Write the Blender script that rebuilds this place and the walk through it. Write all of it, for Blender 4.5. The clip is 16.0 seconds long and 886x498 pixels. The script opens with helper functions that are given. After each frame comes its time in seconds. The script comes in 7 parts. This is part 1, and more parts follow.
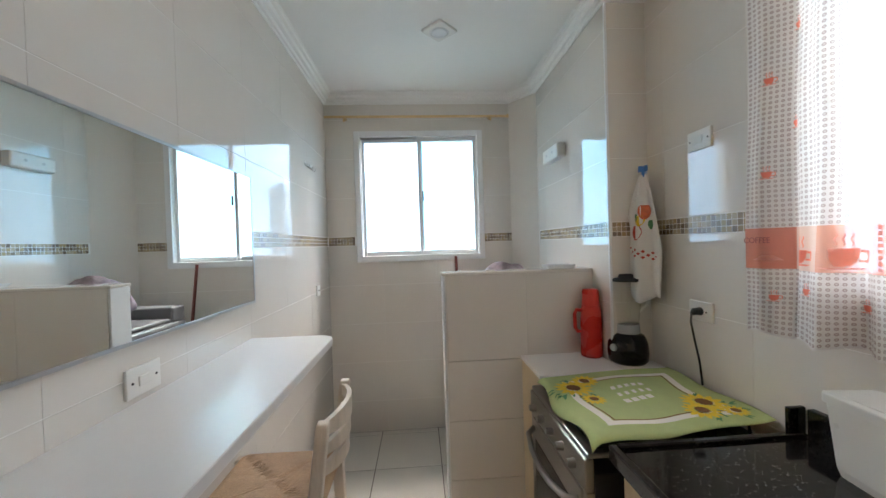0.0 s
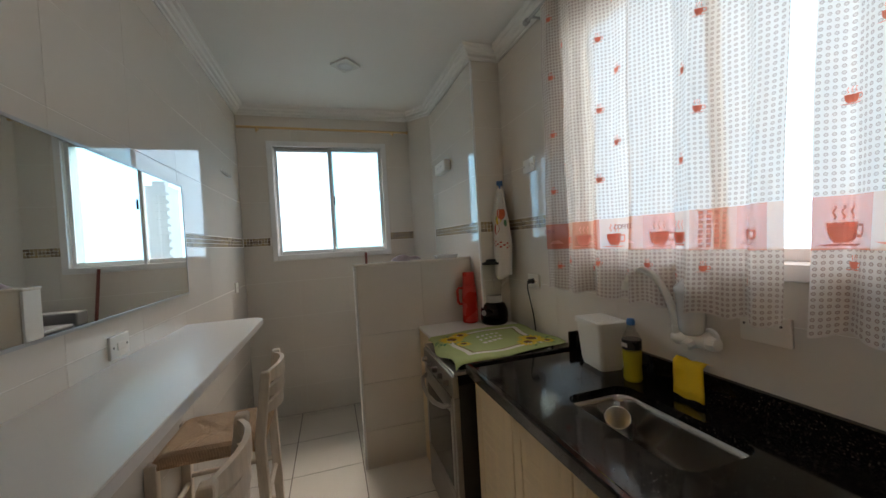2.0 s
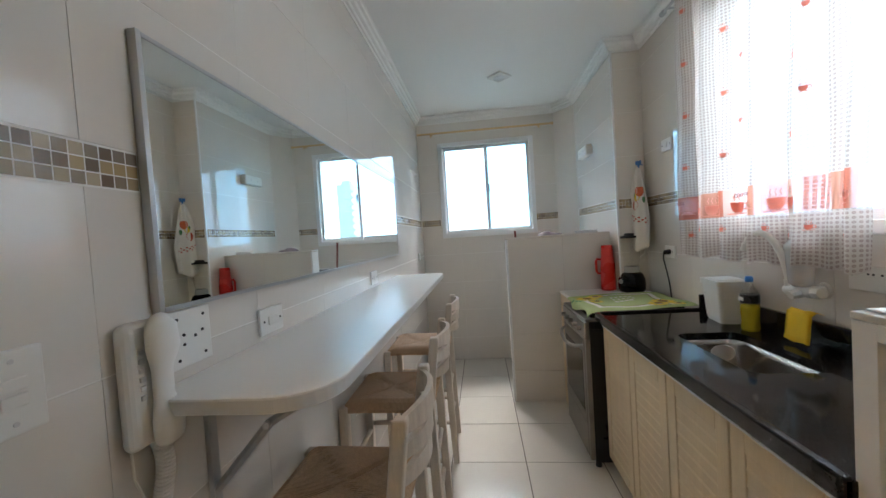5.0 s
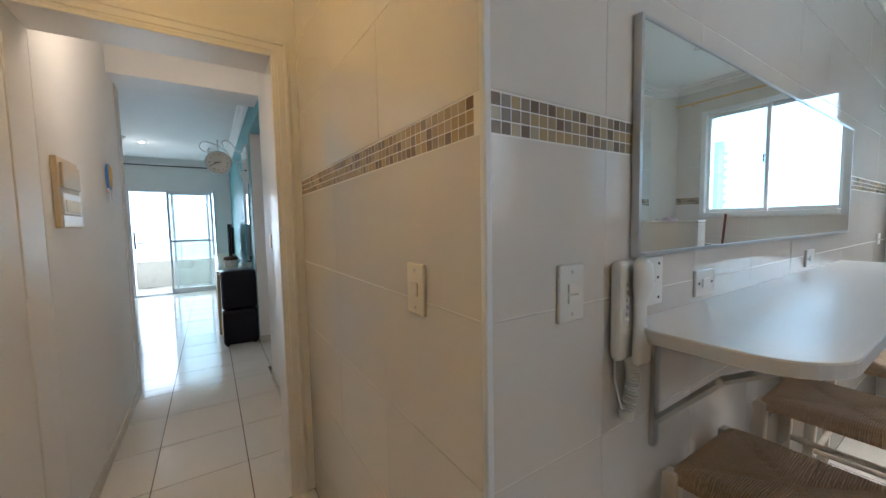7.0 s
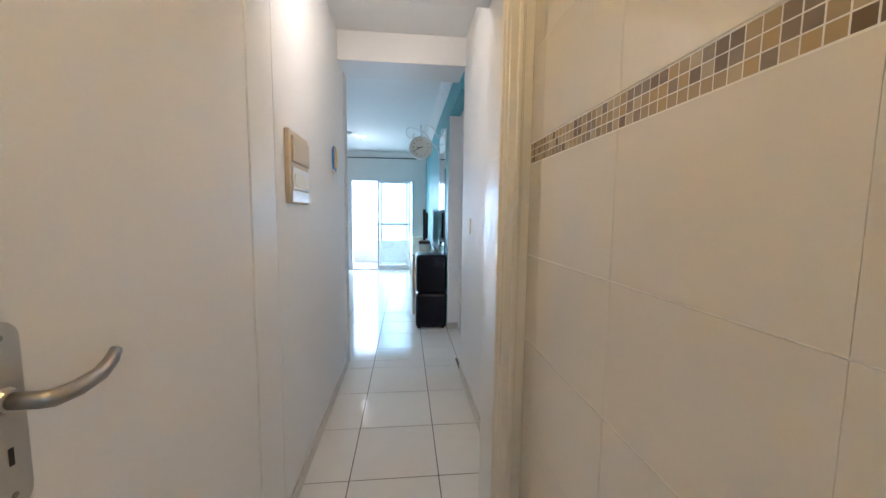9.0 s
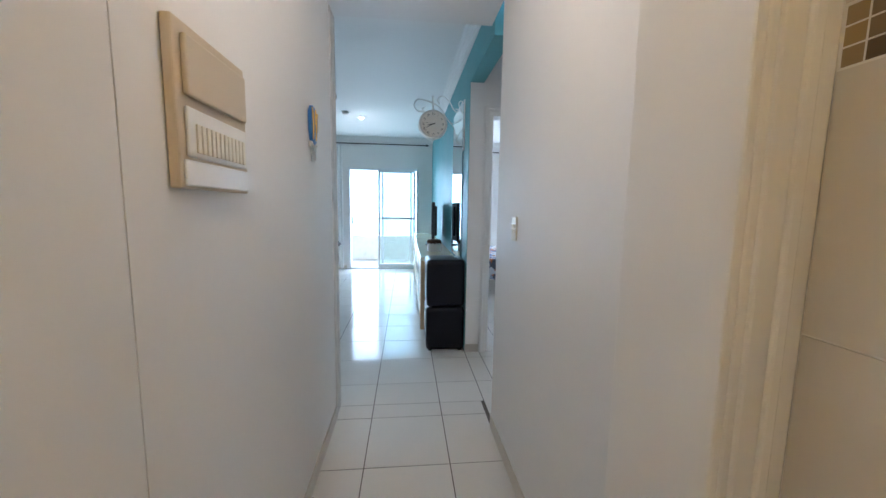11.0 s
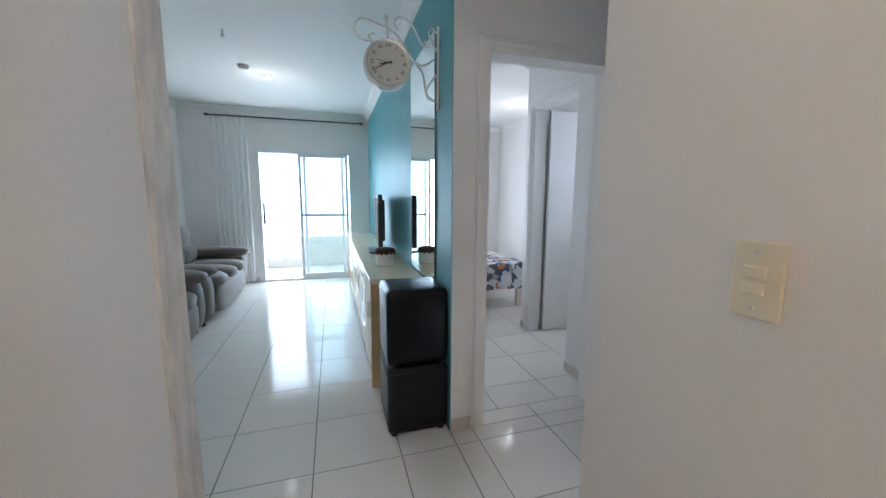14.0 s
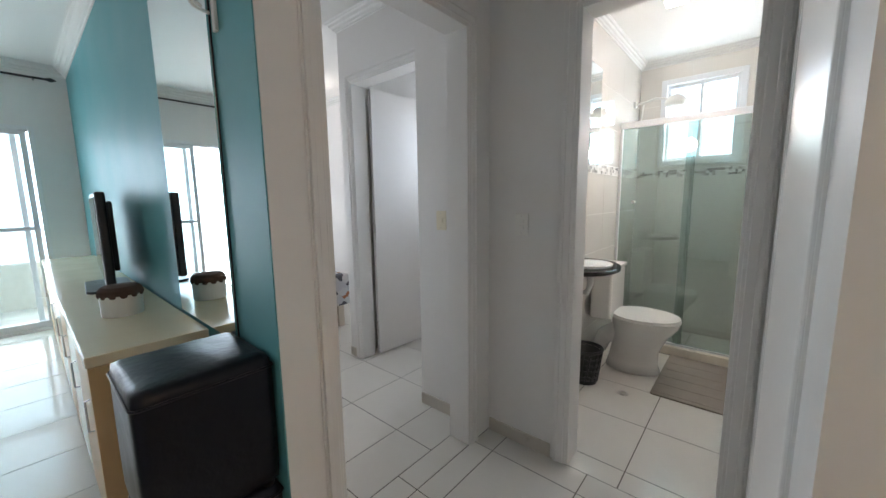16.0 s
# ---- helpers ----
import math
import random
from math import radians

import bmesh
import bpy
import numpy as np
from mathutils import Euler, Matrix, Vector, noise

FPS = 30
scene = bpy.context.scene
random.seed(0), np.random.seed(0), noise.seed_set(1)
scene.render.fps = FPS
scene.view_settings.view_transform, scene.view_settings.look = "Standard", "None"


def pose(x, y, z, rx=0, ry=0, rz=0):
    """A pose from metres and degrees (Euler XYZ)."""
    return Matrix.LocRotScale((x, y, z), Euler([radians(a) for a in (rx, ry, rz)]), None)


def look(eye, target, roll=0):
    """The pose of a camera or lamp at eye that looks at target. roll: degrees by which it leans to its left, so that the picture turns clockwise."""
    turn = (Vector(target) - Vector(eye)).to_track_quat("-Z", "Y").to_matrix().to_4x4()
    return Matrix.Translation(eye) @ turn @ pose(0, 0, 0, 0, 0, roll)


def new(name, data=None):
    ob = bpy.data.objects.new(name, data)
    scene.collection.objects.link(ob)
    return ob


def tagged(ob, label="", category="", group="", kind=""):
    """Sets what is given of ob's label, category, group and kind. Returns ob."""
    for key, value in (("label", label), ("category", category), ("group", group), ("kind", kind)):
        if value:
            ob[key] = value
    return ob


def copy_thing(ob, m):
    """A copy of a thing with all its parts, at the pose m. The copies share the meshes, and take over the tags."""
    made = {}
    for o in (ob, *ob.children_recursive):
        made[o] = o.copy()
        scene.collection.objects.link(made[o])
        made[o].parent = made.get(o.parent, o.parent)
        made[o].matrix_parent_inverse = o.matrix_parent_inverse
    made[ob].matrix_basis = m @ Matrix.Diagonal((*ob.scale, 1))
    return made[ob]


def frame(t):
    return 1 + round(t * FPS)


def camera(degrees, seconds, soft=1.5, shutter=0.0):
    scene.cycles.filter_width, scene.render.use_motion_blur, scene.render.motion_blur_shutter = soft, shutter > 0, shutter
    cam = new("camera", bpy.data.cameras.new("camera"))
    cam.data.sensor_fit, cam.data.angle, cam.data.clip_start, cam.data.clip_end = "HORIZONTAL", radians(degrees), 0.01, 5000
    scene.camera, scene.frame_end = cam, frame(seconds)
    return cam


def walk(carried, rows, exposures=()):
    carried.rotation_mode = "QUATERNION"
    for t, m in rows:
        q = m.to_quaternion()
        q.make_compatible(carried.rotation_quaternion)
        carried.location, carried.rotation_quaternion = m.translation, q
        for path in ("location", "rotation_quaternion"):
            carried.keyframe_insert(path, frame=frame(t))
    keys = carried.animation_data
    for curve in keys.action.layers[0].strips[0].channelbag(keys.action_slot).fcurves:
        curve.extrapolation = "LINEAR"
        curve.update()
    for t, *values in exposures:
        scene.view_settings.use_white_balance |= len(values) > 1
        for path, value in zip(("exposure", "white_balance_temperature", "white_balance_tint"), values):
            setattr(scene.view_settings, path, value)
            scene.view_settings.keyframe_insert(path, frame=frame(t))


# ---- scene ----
EXPO = [(0.0, 0.3, 6500, 14), (1.0, 0.05, 6700, 14), (2.0, -0.7, 7250, 15), (3.0, -0.78, 7250, 15), (5.4, 0.2, 6150, 12), (6.5, 0.15, 6150, 12), (7.5, 0.25, 5950, 11), (9.0, 0.74, 5450, 11), (10.0, 0.58, 5500, 11), (12.5, 0.58, 5700, 12), (13.5, 0.6, 5950, 14), (15.0, 0.52, 6450, 15), (16.0, 0.45, 6850, 16)]
cam = camera(101.59, 16.0)
PATH = [
    (0, 0.280, 0.356, 1.487, -3.60, -0.74, -1.79),
    (0.5, 0.324, 0.210, 1.463, -1.21, -0.33, -0.56),
    (1, 0.335, 0.094, 1.468, -3.18, -0.65, -0.99),
    (1.5, 0.282, -0.030, 1.445, -13.05, -2.44, -2.89),
    (2, 0.255, -0.152, 1.454, -17.27, -1.23, -3.26),
    (2.5, 0.248, -0.297, 1.434, -14.23, -3.21, -1.85),
    (3, 0.241, -0.407, 1.429, -13.80, -2.09, -1.65),
    (3.2, 0.217, -0.457, 1.424, -13.37, -2.62, -2.05),
    (5.3, 0.174, -0.747, 1.372, 13.02, -1.65, -3.01),
    (5.5, 0.159, -0.769, 1.370, 18.47, -1.68, -2.51),
    (6, 0.113, -0.818, 1.363, 32.65, -1.86, -2.20),
    (6.5, 0.077, -0.863, 1.361, 46.42, -2.72, -1.42),
    (7, 0.023, -0.907, 1.350, 57.25, -4.04, -1.06),
    (7.5, -0.094, -0.955, 1.337, 65.02, -4.10, 0.12),
    (8, -0.238, -1.001, 1.329, 70.86, -3.82, 0.35),
    (8.5, -0.396, -0.992, 1.313, 78.52, -5.25, 0.32),
    (9, -0.579, -0.958, 1.317, 84.04, -5.40, 0.63),
    (9.5, -0.811, -0.982, 1.307, 83.63, -6.25, 1.17),
    (10, -1.039, -1.010, 1.329, 82.69, -5.73, 1.05),
    (10.2, -1.119, -1.002, 1.321, 83.25, -6.15, 0.97),
    (12.3, -2.059, -1.061, 1.353, 84.67, -6.44, 1.07),
    (12.5, -2.162, -1.054, 1.349, 84.01, -5.57, 1.61),
    (13, -2.342, -1.052, 1.353, 85.27, -6.94, 0.72),
    (13.5, -2.594, -1.079, 1.350, 79.11, -6.27, 0.60),
    (14, -2.771, -1.098, 1.349, 73.08, -7.68, 0.29),
    (14.5, -2.996, -1.054, 1.334, 72.10, -6.81, -0.09),
    (15, -3.189, -1.026, 1.332, 69.66, -7.83, -0.26),
    (15.5, -3.389, -0.991, 1.310, 55.12, -6.38, -0.17),
    (16, -3.552, -0.957, 1.329, 40.70, -7.72, -0.78),
]
walk(cam, [(t, pose(x, y, z, 90 + pitch, 0, yaw) @ pose(0, 0, 0, 0, 0, roll)) for t, x, y, z, yaw, pitch, roll in PATH], EXPO)

# ---- world and large lights ----
world = bpy.data.worlds.new("world")
scene.world = world
world.use_nodes = True
wn = world.node_tree.nodes
sky = wn.new("ShaderNodeTexSky")
sky.sky_type = "NISHITA"
sky.sun_disc = False
sky.sun_elevation, sky.sun_rotation = radians(52), radians(-60)
world.node_tree.links.new(sky.outputs[0], wn["Background"].inputs[0])
wn["Background"].inputs[1].default_value = 0.15


def lamp(kind, name, at, energy, color, size=0.1, target=None, size_y=None):
    d = bpy.data.lights.new(name, kind)
    d.energy, d.color = energy, color
    if kind == "AREA":
        d.shape, d.size, d.size_y = "RECTANGLE", size, size_y or size
    elif kind == "SUN":
        d.angle = radians(0.5)
    else:
        d.shadow_soft_size = size
    ob = new(name, d)
    ob.matrix_basis = look(at, target) if target else pose(*at)
    return ob


SKYC = (0.80, 0.91, 1.0)
SKYK = (1.0, 0.955, 0.915)
lamp("SUN", "sun", (-20, 10, 30), 3.0, (1, 0.95, 0.88), target=(-20 + 0.55, 10 - 0.75, 30 - 1.35))
lamp("AREA", "sky_kitchen_window", (0.3, 4.7, 3.55), 370, (1.0, 0.92, 0.83), 2.4, (0.3, 1.4, 1.2), 1.4)
lamp("AREA", "sky_side_window", (1.6, 0.72, 1.85), 25, (1.0, 0.93, 0.86), 1.4, (0, 0.72, 1.6), 1.2)
lamp("AREA", "sky_balcony", (-9.5, -1.45, 1.1), 46, SKYC, 1.5, (0, -1.45, 0.9), 2.0)
lamp("AREA", "sky_bath_window", (-4.0, 3.3, 2.0), 10, SKYC, 0.5, (-4.0, 0, 1.2), 0.6)
lamp("AREA", "sky_bedroom_window", (-9.15, 0.12, 1.4), 26, SKYC, 0.8, (0, 0.3, 1.2), 1.5)
# added fill that brightens the suite door; no window is known there
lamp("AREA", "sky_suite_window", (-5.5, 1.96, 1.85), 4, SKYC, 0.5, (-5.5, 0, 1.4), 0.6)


# ---- materials ----
def mat(name, color, rough=0.5, metal=0.0, var=0.0, scale=8.0, bump=0.0, bscale=60.0, spec=0.5, rnd=0.0, coat=0.0, stretch=(1, 1, 1), fine=0.0):
    m = bpy.data.materials.new(name)
    m.use_nodes = True
    n, l = m.node_tree.nodes, m.node_tree.links
    b = n["Principled BSDF"]
    b.inputs["Base Color"].default_value = (*color, 1)
    b.inputs["Roughness"].default_value = rough
    b.inputs["Metallic"].default_value = metal
    b.inputs["Specular IOR Level"].default_value = spec
    b.inputs["Coat Weight"].default_value = coat
    if var or rnd or bump or fine:
        tc = n.new("ShaderNodeTexCoord")
        mp = n.new("ShaderNodeMapping")
        mp.inputs["Scale"].default_value = stretch
        l.new(tc.outputs["Object"], mp.inputs[0])
        src = mp.outputs[0]
    if var or rnd or fine:
        n1 = n.new("ShaderNodeTexNoise")
        n1.inputs["Scale"].default_value, n1.inputs["Detail"].default_value = scale, 5
        l.new(src, n1.inputs["Vector"])
        n2 = n.new("ShaderNodeTexNoise")
        n2.inputs["Scale"].default_value, n2.inputs["Detail"].default_value = scale * 14, 3
        l.new(src, n2.inputs["Vector"])
        oi = n.new("ShaderNodeObjectInfo")
        a = n.new("ShaderNodeMath"); a.operation = "MULTIPLY_ADD"
        l.new(n1.outputs[0], a.inputs[0]); a.inputs[1].default_value = 2 * var; a.inputs[2].default_value = 1 - var
        c = n.new("ShaderNodeMath"); c.operation = "MULTIPLY_ADD"
        l.new(n2.outputs[0], c.inputs[0]); c.inputs[1].default_value = 2 * fine; l.new(a.outputs[0], c.inputs[2])
        d = n.new("ShaderNodeMath"); d.operation = "MULTIPLY_ADD"
        l.new(oi.outputs["Random"], d.inputs[0]); d.inputs[1].default_value = 2 * rnd; l.new(c.outputs[0], d.inputs[2])
        e = n.new("ShaderNodeMath"); e.operation = "SUBTRACT"
        l.new(d.outputs[0], e.inputs[0]); e.inputs[1].default_value = rnd + fine
        mx = n.new("ShaderNodeVectorMath"); mx.operation = "SCALE"
        mx.inputs[0].default_value = color
        l.new(e.outputs[0], mx.inputs["Scale"])
        l.new(mx.outputs[0], b.inputs["Base Color"])
        r = n.new("ShaderNodeMath"); r.operation = "MULTIPLY_ADD"
        l.new(n1.outputs[0], r.inputs[0]); r.inputs[1].default_value = rough * 0.5; r.inputs[2].default_value = rough * 0.75
        l.new(r.outputs[0], b.inputs["Roughness"])
    if bump:
        n3 = n.new("ShaderNodeTexNoise")
        n3.inputs["Scale"].default_value, n3.inputs["Detail"].default_value = bscale, 4
        l.new(src, n3.inputs["Vector"])
        bp = n.new("ShaderNodeBump")
        bp.inputs["Strength"].default_value, bp.inputs["Distance"].default_value = min(1, bump), 0.004
        l.new(n3.outputs[0], bp.inputs["Height"])
        l.new(bp.outputs[0], b.inputs["Normal"])
    return m


def glass(name, color=(0.9, 0.95, 0.95), alpha=0.12, rough=0.02):
    m = bpy.data.materials.new(name)
    m.use_nodes = True
    n, l = m.node_tree.nodes, m.node_tree.links
    t, g, mx = n.new("ShaderNodeBsdfTransparent"), n.new("ShaderNodeBsdfGlossy"), n.new("ShaderNodeMixShader")
    t.inputs[0].default_value = (*color, 1)
    g.inputs["Roughness"].default_value = rough
    mx.inputs[0].default_value = alpha
    l.new(t.outputs[0], mx.inputs[1]); l.new(g.outputs[0], mx.inputs[2])
    l.new(mx.outputs[0], n["Material Output"].inputs[0])
    return m


def glow(name, color, strength):
    m = bpy.data.materials.new(name)
    m.use_nodes = True
    b = m.node_tree.nodes["Principled BSDF"]
    b.inputs["Base Color"].default_value = (*color, 1)
    b.inputs["Emission Color"].default_value = (*color, 1)
    b.inputs["Emission Strength"].default_value = strength
    return m


M_WTILE = mat("wall_tile", (0.74, 0.70, 0.645), 0.05, var=0.03, scale=5, rnd=0.012, fine=0.01, bump=0.012, bscale=5, coat=0.45)
M_GROUT = mat("grout", (0.82, 0.80, 0.76), 0.6, var=0.06, scale=20)
M_FTILE = mat("floor_tile", (0.74, 0.71, 0.66), 0.10, var=0.04, scale=6, rnd=0.02, fine=0.015, bump=0.03, bscale=8, spec=0.18)
M_FGROUT = mat("floor_grout", (0.12, 0.10, 0.085), 0.85, var=0.2, scale=15)
M_PAINT = mat("white_paint", (0.80, 0.785, 0.765), 0.55, var=0.025, scale=2.5, fine=0.01, bump=0.06, bscale=90)
M_CEIL = mat("ceiling_paint", (0.82, 0.82, 0.80), 0.7, var=0.02, scale=2, bump=0.05, bscale=70)
M_TEAL = mat("teal_paint", (0.10, 0.36, 0.40), 0.5, var=0.05, scale=3, fine=0.02, bump=0.08, bscale=90)
M_TRIM = mat("trim_gloss_paint", (0.80, 0.785, 0.765), 0.35, var=0.02, scale=4, bump=0.02, bscale=12)
M_WORN = mat("worn_painted_wood", (0.68, 0.64, 0.60), 0.65, var=0.5, scale=22, fine=0.12, bump=0.5, bscale=30, stretch=(1, 1, 0.35))
M_DOOR = mat("door_paint", (0.80, 0.78, 0.76), 0.38, var=0.02, scale=3, fine=0.01, bump=0.05, bscale=40)
M_ALU = mat("white_aluminium", (0.78, 0.79, 0.80), 0.35, var=0.04, scale=9)
M_ALUG = mat("grey_aluminium", (0.50, 0.51, 0.52), 0.32, metal=0.8, var=0.06, scale=9)
M_GLASS = glass("window_glass")
M_GLASSG = glass("green_glass", (0.74, 0.82, 0.80), 0.14)
M_TINT = glass("tinted_glass", (0.74, 0.90, 0.92), 0.06)
M_MIRROR = mat("mirror", (0.86, 0.90, 0.90), 0.01, metal=1.0)
M_LAM = mat("white_laminate", (0.80, 0.78, 0.76), 0.32, var=0.03, scale=4, fine=0.015, bump=0.03, bscale=150)
M_EDGE = mat("laminate_edge", (0.66, 0.65, 0.64), 0.35, var=0.06, scale=20)
M_GRAN = mat("black_granite", (0.012, 0.011, 0.012), 0.08, var=0.1, scale=6, spec=0.4)
M_DSTEEL = mat("brushed_dark_steel", (0.34, 0.32, 0.30), 0.34, metal=1.0, var=0.10, scale=8, bump=0.04, bscale=20)
M_STEEL = mat("steel", (0.62, 0.60, 0.57), 0.3, metal=1.0, var=0.08, scale=8, bump=0.04, bscale=20)
M_DKGLASS = mat("oven_glass", (0.03, 0.025, 0.022), 0.06, var=0.1, scale=5)
M_BLACK = mat("black_plastic", (0.02, 0.02, 0.022), 0.3, var=0.2, scale=10)
M_IRON = mat("black_enamel", (0.015, 0.015, 0.015), 0.2, var=0.2, scale=12)
M_CAB = mat("bleached_wood", (0.68, 0.55, 0.36), 0.45, var=0.12, scale=7, fine=0.08, bump=0.15, bscale=30, stretch=(3, 3, 0.35))
M_CHAIR = mat("limewashed_wood", (0.66, 0.58, 0.49), 0.5, var=0.22, scale=9, fine=0.12, bump=0.3, bscale=35, stretch=(3, 3, 0.4))
M_STRAW = mat("woven_straw", (0.56, 0.37, 0.22), 0.6, var=0.3, scale=9, fine=0.25, bump=0.7, bscale=120)
M_WPLAST = mat("white_plastic", (0.80, 0.79, 0.75), 0.3, var=0.02, scale=10)
M_IVORY = mat("ivory_plastic", (0.78, 0.72, 0.58), 0.35, var=0.03, scale=10)
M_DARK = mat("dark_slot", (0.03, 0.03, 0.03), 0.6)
M_RED = mat("red_plastic", (0.62, 0.03, 0.02), 0.28, var=0.05, scale=8)
M_GREEN = mat("green_cloth", (0.42, 0.50, 0.22), 0.9, var=0.12, scale=20, fine=0.1, bump=0.5, bscale=220)
M_YELLOW = mat("yellow_cloth", (0.80, 0.58, 0.05), 0.85, var=0.15, scale=40)
M_BROWN = mat("brown_cloth", (0.20, 0.09, 0.03), 0.85, var=0.2, scale=40)
M_WCLOTH = mat("white_cloth", (0.80, 0.77, 0.73), 0.9, var=0.05, scale=20, bump=0.4, bscale=200)
M_LEATHER = mat("black_leather", (0.003, 0.003, 0.008), 0.33, var=0.25, scale=8, bump=0.45, bscale=38)
M_SOFA = mat("brown_microfibre", (0.15, 0.128, 0.114), 0.75, var=0.24, scale=5, fine=0.06, bump=0.4, bscale=90)
M_SIDE = mat("cream_lacquer", (0.78, 0.70, 0.52), 0.2, var=0.04, scale=5)
M_SIDEW = mat("light_wood", (0.62, 0.42, 0.22), 0.4, var=0.12, scale=6, stretch=(3, 3, 0.4))
M_ROD = mat("pine_rod", (0.70, 0.50, 0.26), 0.4, var=0.1, scale=12)
M_IRONW = mat("white_iron", (0.78, 0.76, 0.72), 0.4, var=0.08, scale=20)
M_CERAM = mat("ceramic", (0.82, 0.80, 0.76), 0.08, var=0.02, scale=6)
M_RUG = mat("taupe_rug", (0.32, 0.28, 0.24), 0.95, var=0.15, scale=14, fine=0.15, bump=0.8, bscale=150)
M_YSPONGE = mat("sponge", (0.84, 0.56, 0.02), 0.9, var=0.1, scale=30, bump=0.7, bscale=180)
M_BLUE = mat("blue_paint", (0.05, 0.20, 0.52), 0.4, var=0.15, scale=30)
M_STONE = mat("light_stone", (0.74, 0.68, 0.58), 0.3, var=0.08, scale=10, fine=0.04)
M_CONC = mat("pale_render", (0.70, 0.68, 0.64), 0.8, var=0.08, scale=1.0)


gn, gl = M_GRAN.node_tree.nodes, M_GRAN.node_tree.links
gv = gn.new("ShaderNodeTexVoronoi")
gv.inputs["Scale"].default_value = 330
gt = gn.new("ShaderNodeTexCoord")
gl.new(gt.outputs["Object"], gv.inputs["Vector"])
gs = gn.new("ShaderNodeSeparateColor")
gl.new(gv.outputs["Color"], gs.inputs[0])
gr = gn.new("ShaderNodeValToRGB")
gr.color_ramp.interpolation = "CONSTANT"
gr.color_ramp.elements[0].color = (0.006, 0.0055, 0.006, 1)
gr.color_ramp.elements[1].position, gr.color_ramp.elements[1].color = 0.66, (0.012, 0.010, 0.010, 1)
for gp, gc in ((0.90, (0.026, 0.020, 0.018, 1)), (0.975, (0.07, 0.06, 0.055, 1))):
    ge = gr.color_ramp.elements.new(gp)
    ge.color = gc
gl.new(gs.outputs[0], gr.inputs[0])
gl.new(gr.outputs[0], gn["Principled BSDF"].inputs["Base Color"])
for gm in (M_SOFA,):
    gm.node_tree.nodes["Principled BSDF"].inputs["Sheen Weight"].default_value = 0.2
M_LEATHER.node_tree.nodes["Principled BSDF"].inputs["Specular IOR Level"].default_value = 0.3


sn, sl = M_STRAW.node_tree.nodes, M_STRAW.node_tree.links
sb_ = sn["Principled BSDF"]


def straw_math(op, a, b=None):
    k = sn.new("ShaderNodeMath")
    k.operation = op
    for i, v in enumerate((a, b)):
        if isinstance(v, (int, float)):
            k.inputs[i].default_value = v
        elif v is not None:
            sl.new(v, k.inputs[i])
    return k.outputs[0]


# strands that run square to each rail and meet along the diagonals
stc = sn.new("ShaderNodeTexCoord")
sxyz = sn.new("ShaderNodeSeparateXYZ")
sl.new(stc.outputs["Object"], sxyz.inputs[0])
ax, ay = straw_math("ABSOLUTE", sxyz.outputs[0]), straw_math("ABSOLUTE", sxyz.outputs[1])
side = straw_math("GREATER_THAN", ax, ay)
across = straw_math("ADD", straw_math("MULTIPLY", side, sxyz.outputs[1]), straw_math("MULTIPLY", straw_math("SUBTRACT", 1, side), sxyz.outputs[0]))
wob = sn.new("ShaderNodeTexNoise")
wob.inputs["Scale"].default_value = 14
sl.new(stc.outputs["Object"], wob.inputs["Vector"])
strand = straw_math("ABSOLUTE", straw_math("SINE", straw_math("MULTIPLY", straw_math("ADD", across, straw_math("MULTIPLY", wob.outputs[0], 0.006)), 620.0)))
sbump = sn.new("ShaderNodeBump")
sbump.inputs["Strength"].default_value, sbump.inputs["Distance"].default_value = 0.9, 0.003
sl.new(strand, sbump.inputs["Height"])
sl.new(sbump.outputs[0], sb_.inputs["Normal"])
# crease shade put into the straw colour: darkest where the bump dips
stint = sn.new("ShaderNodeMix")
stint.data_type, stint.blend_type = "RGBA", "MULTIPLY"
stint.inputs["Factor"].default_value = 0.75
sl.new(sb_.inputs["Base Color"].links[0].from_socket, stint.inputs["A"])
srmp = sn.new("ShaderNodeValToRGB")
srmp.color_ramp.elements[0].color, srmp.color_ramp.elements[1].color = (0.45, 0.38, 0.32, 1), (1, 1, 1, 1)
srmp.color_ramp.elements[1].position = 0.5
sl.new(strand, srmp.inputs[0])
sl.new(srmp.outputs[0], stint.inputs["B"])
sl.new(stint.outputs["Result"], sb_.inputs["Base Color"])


# ---- mesh helpers ----
def obj_of(name, bm, material, parent=None, label="", kind="", smooth=False):
    me = bpy.data.meshes.new(name)
    bmesh.ops.recalc_face_normals(bm, faces=bm.faces)
    bm.to_mesh(me)
    bm.free()
    if smooth:
        me.shade_smooth()
    me.materials.append(material)
    ob = new(name, me)
    if parent:
        ob.parent = parent
    if label or kind:
        tagged(ob, label=label, kind=kind)
    return ob


part = obj_of


def thing(name, at, label, category, group="", rz=0):
    ob = new(name)
    ob.empty_display_size = 0.05
    ob.matrix_basis = pose(*at, 0, 0, rz)
    return tagged(ob, label, category, group)


def box(x0, y0, z0, x1, y1, z1, bevel=0.0, seg=2, bm=None):
    out = bm or bmesh.new()
    r = bmesh.ops.create_cube(out, size=1)
    vs = r["verts"]
    for v in vs:
        v.co = Vector(((x0 + x1) / 2 + v.co.x * (x1 - x0), (y0 + y1) / 2 + v.co.y * (y1 - y0), (z0 + z1) / 2 + v.co.z * (z1 - z0)))
    if bevel:
        es = list({e for v in vs for e in v.link_edges})
        bmesh.ops.bevel(out, geom=es, offset=bevel, segments=seg, affect="EDGES", profile=0.5)
    return out


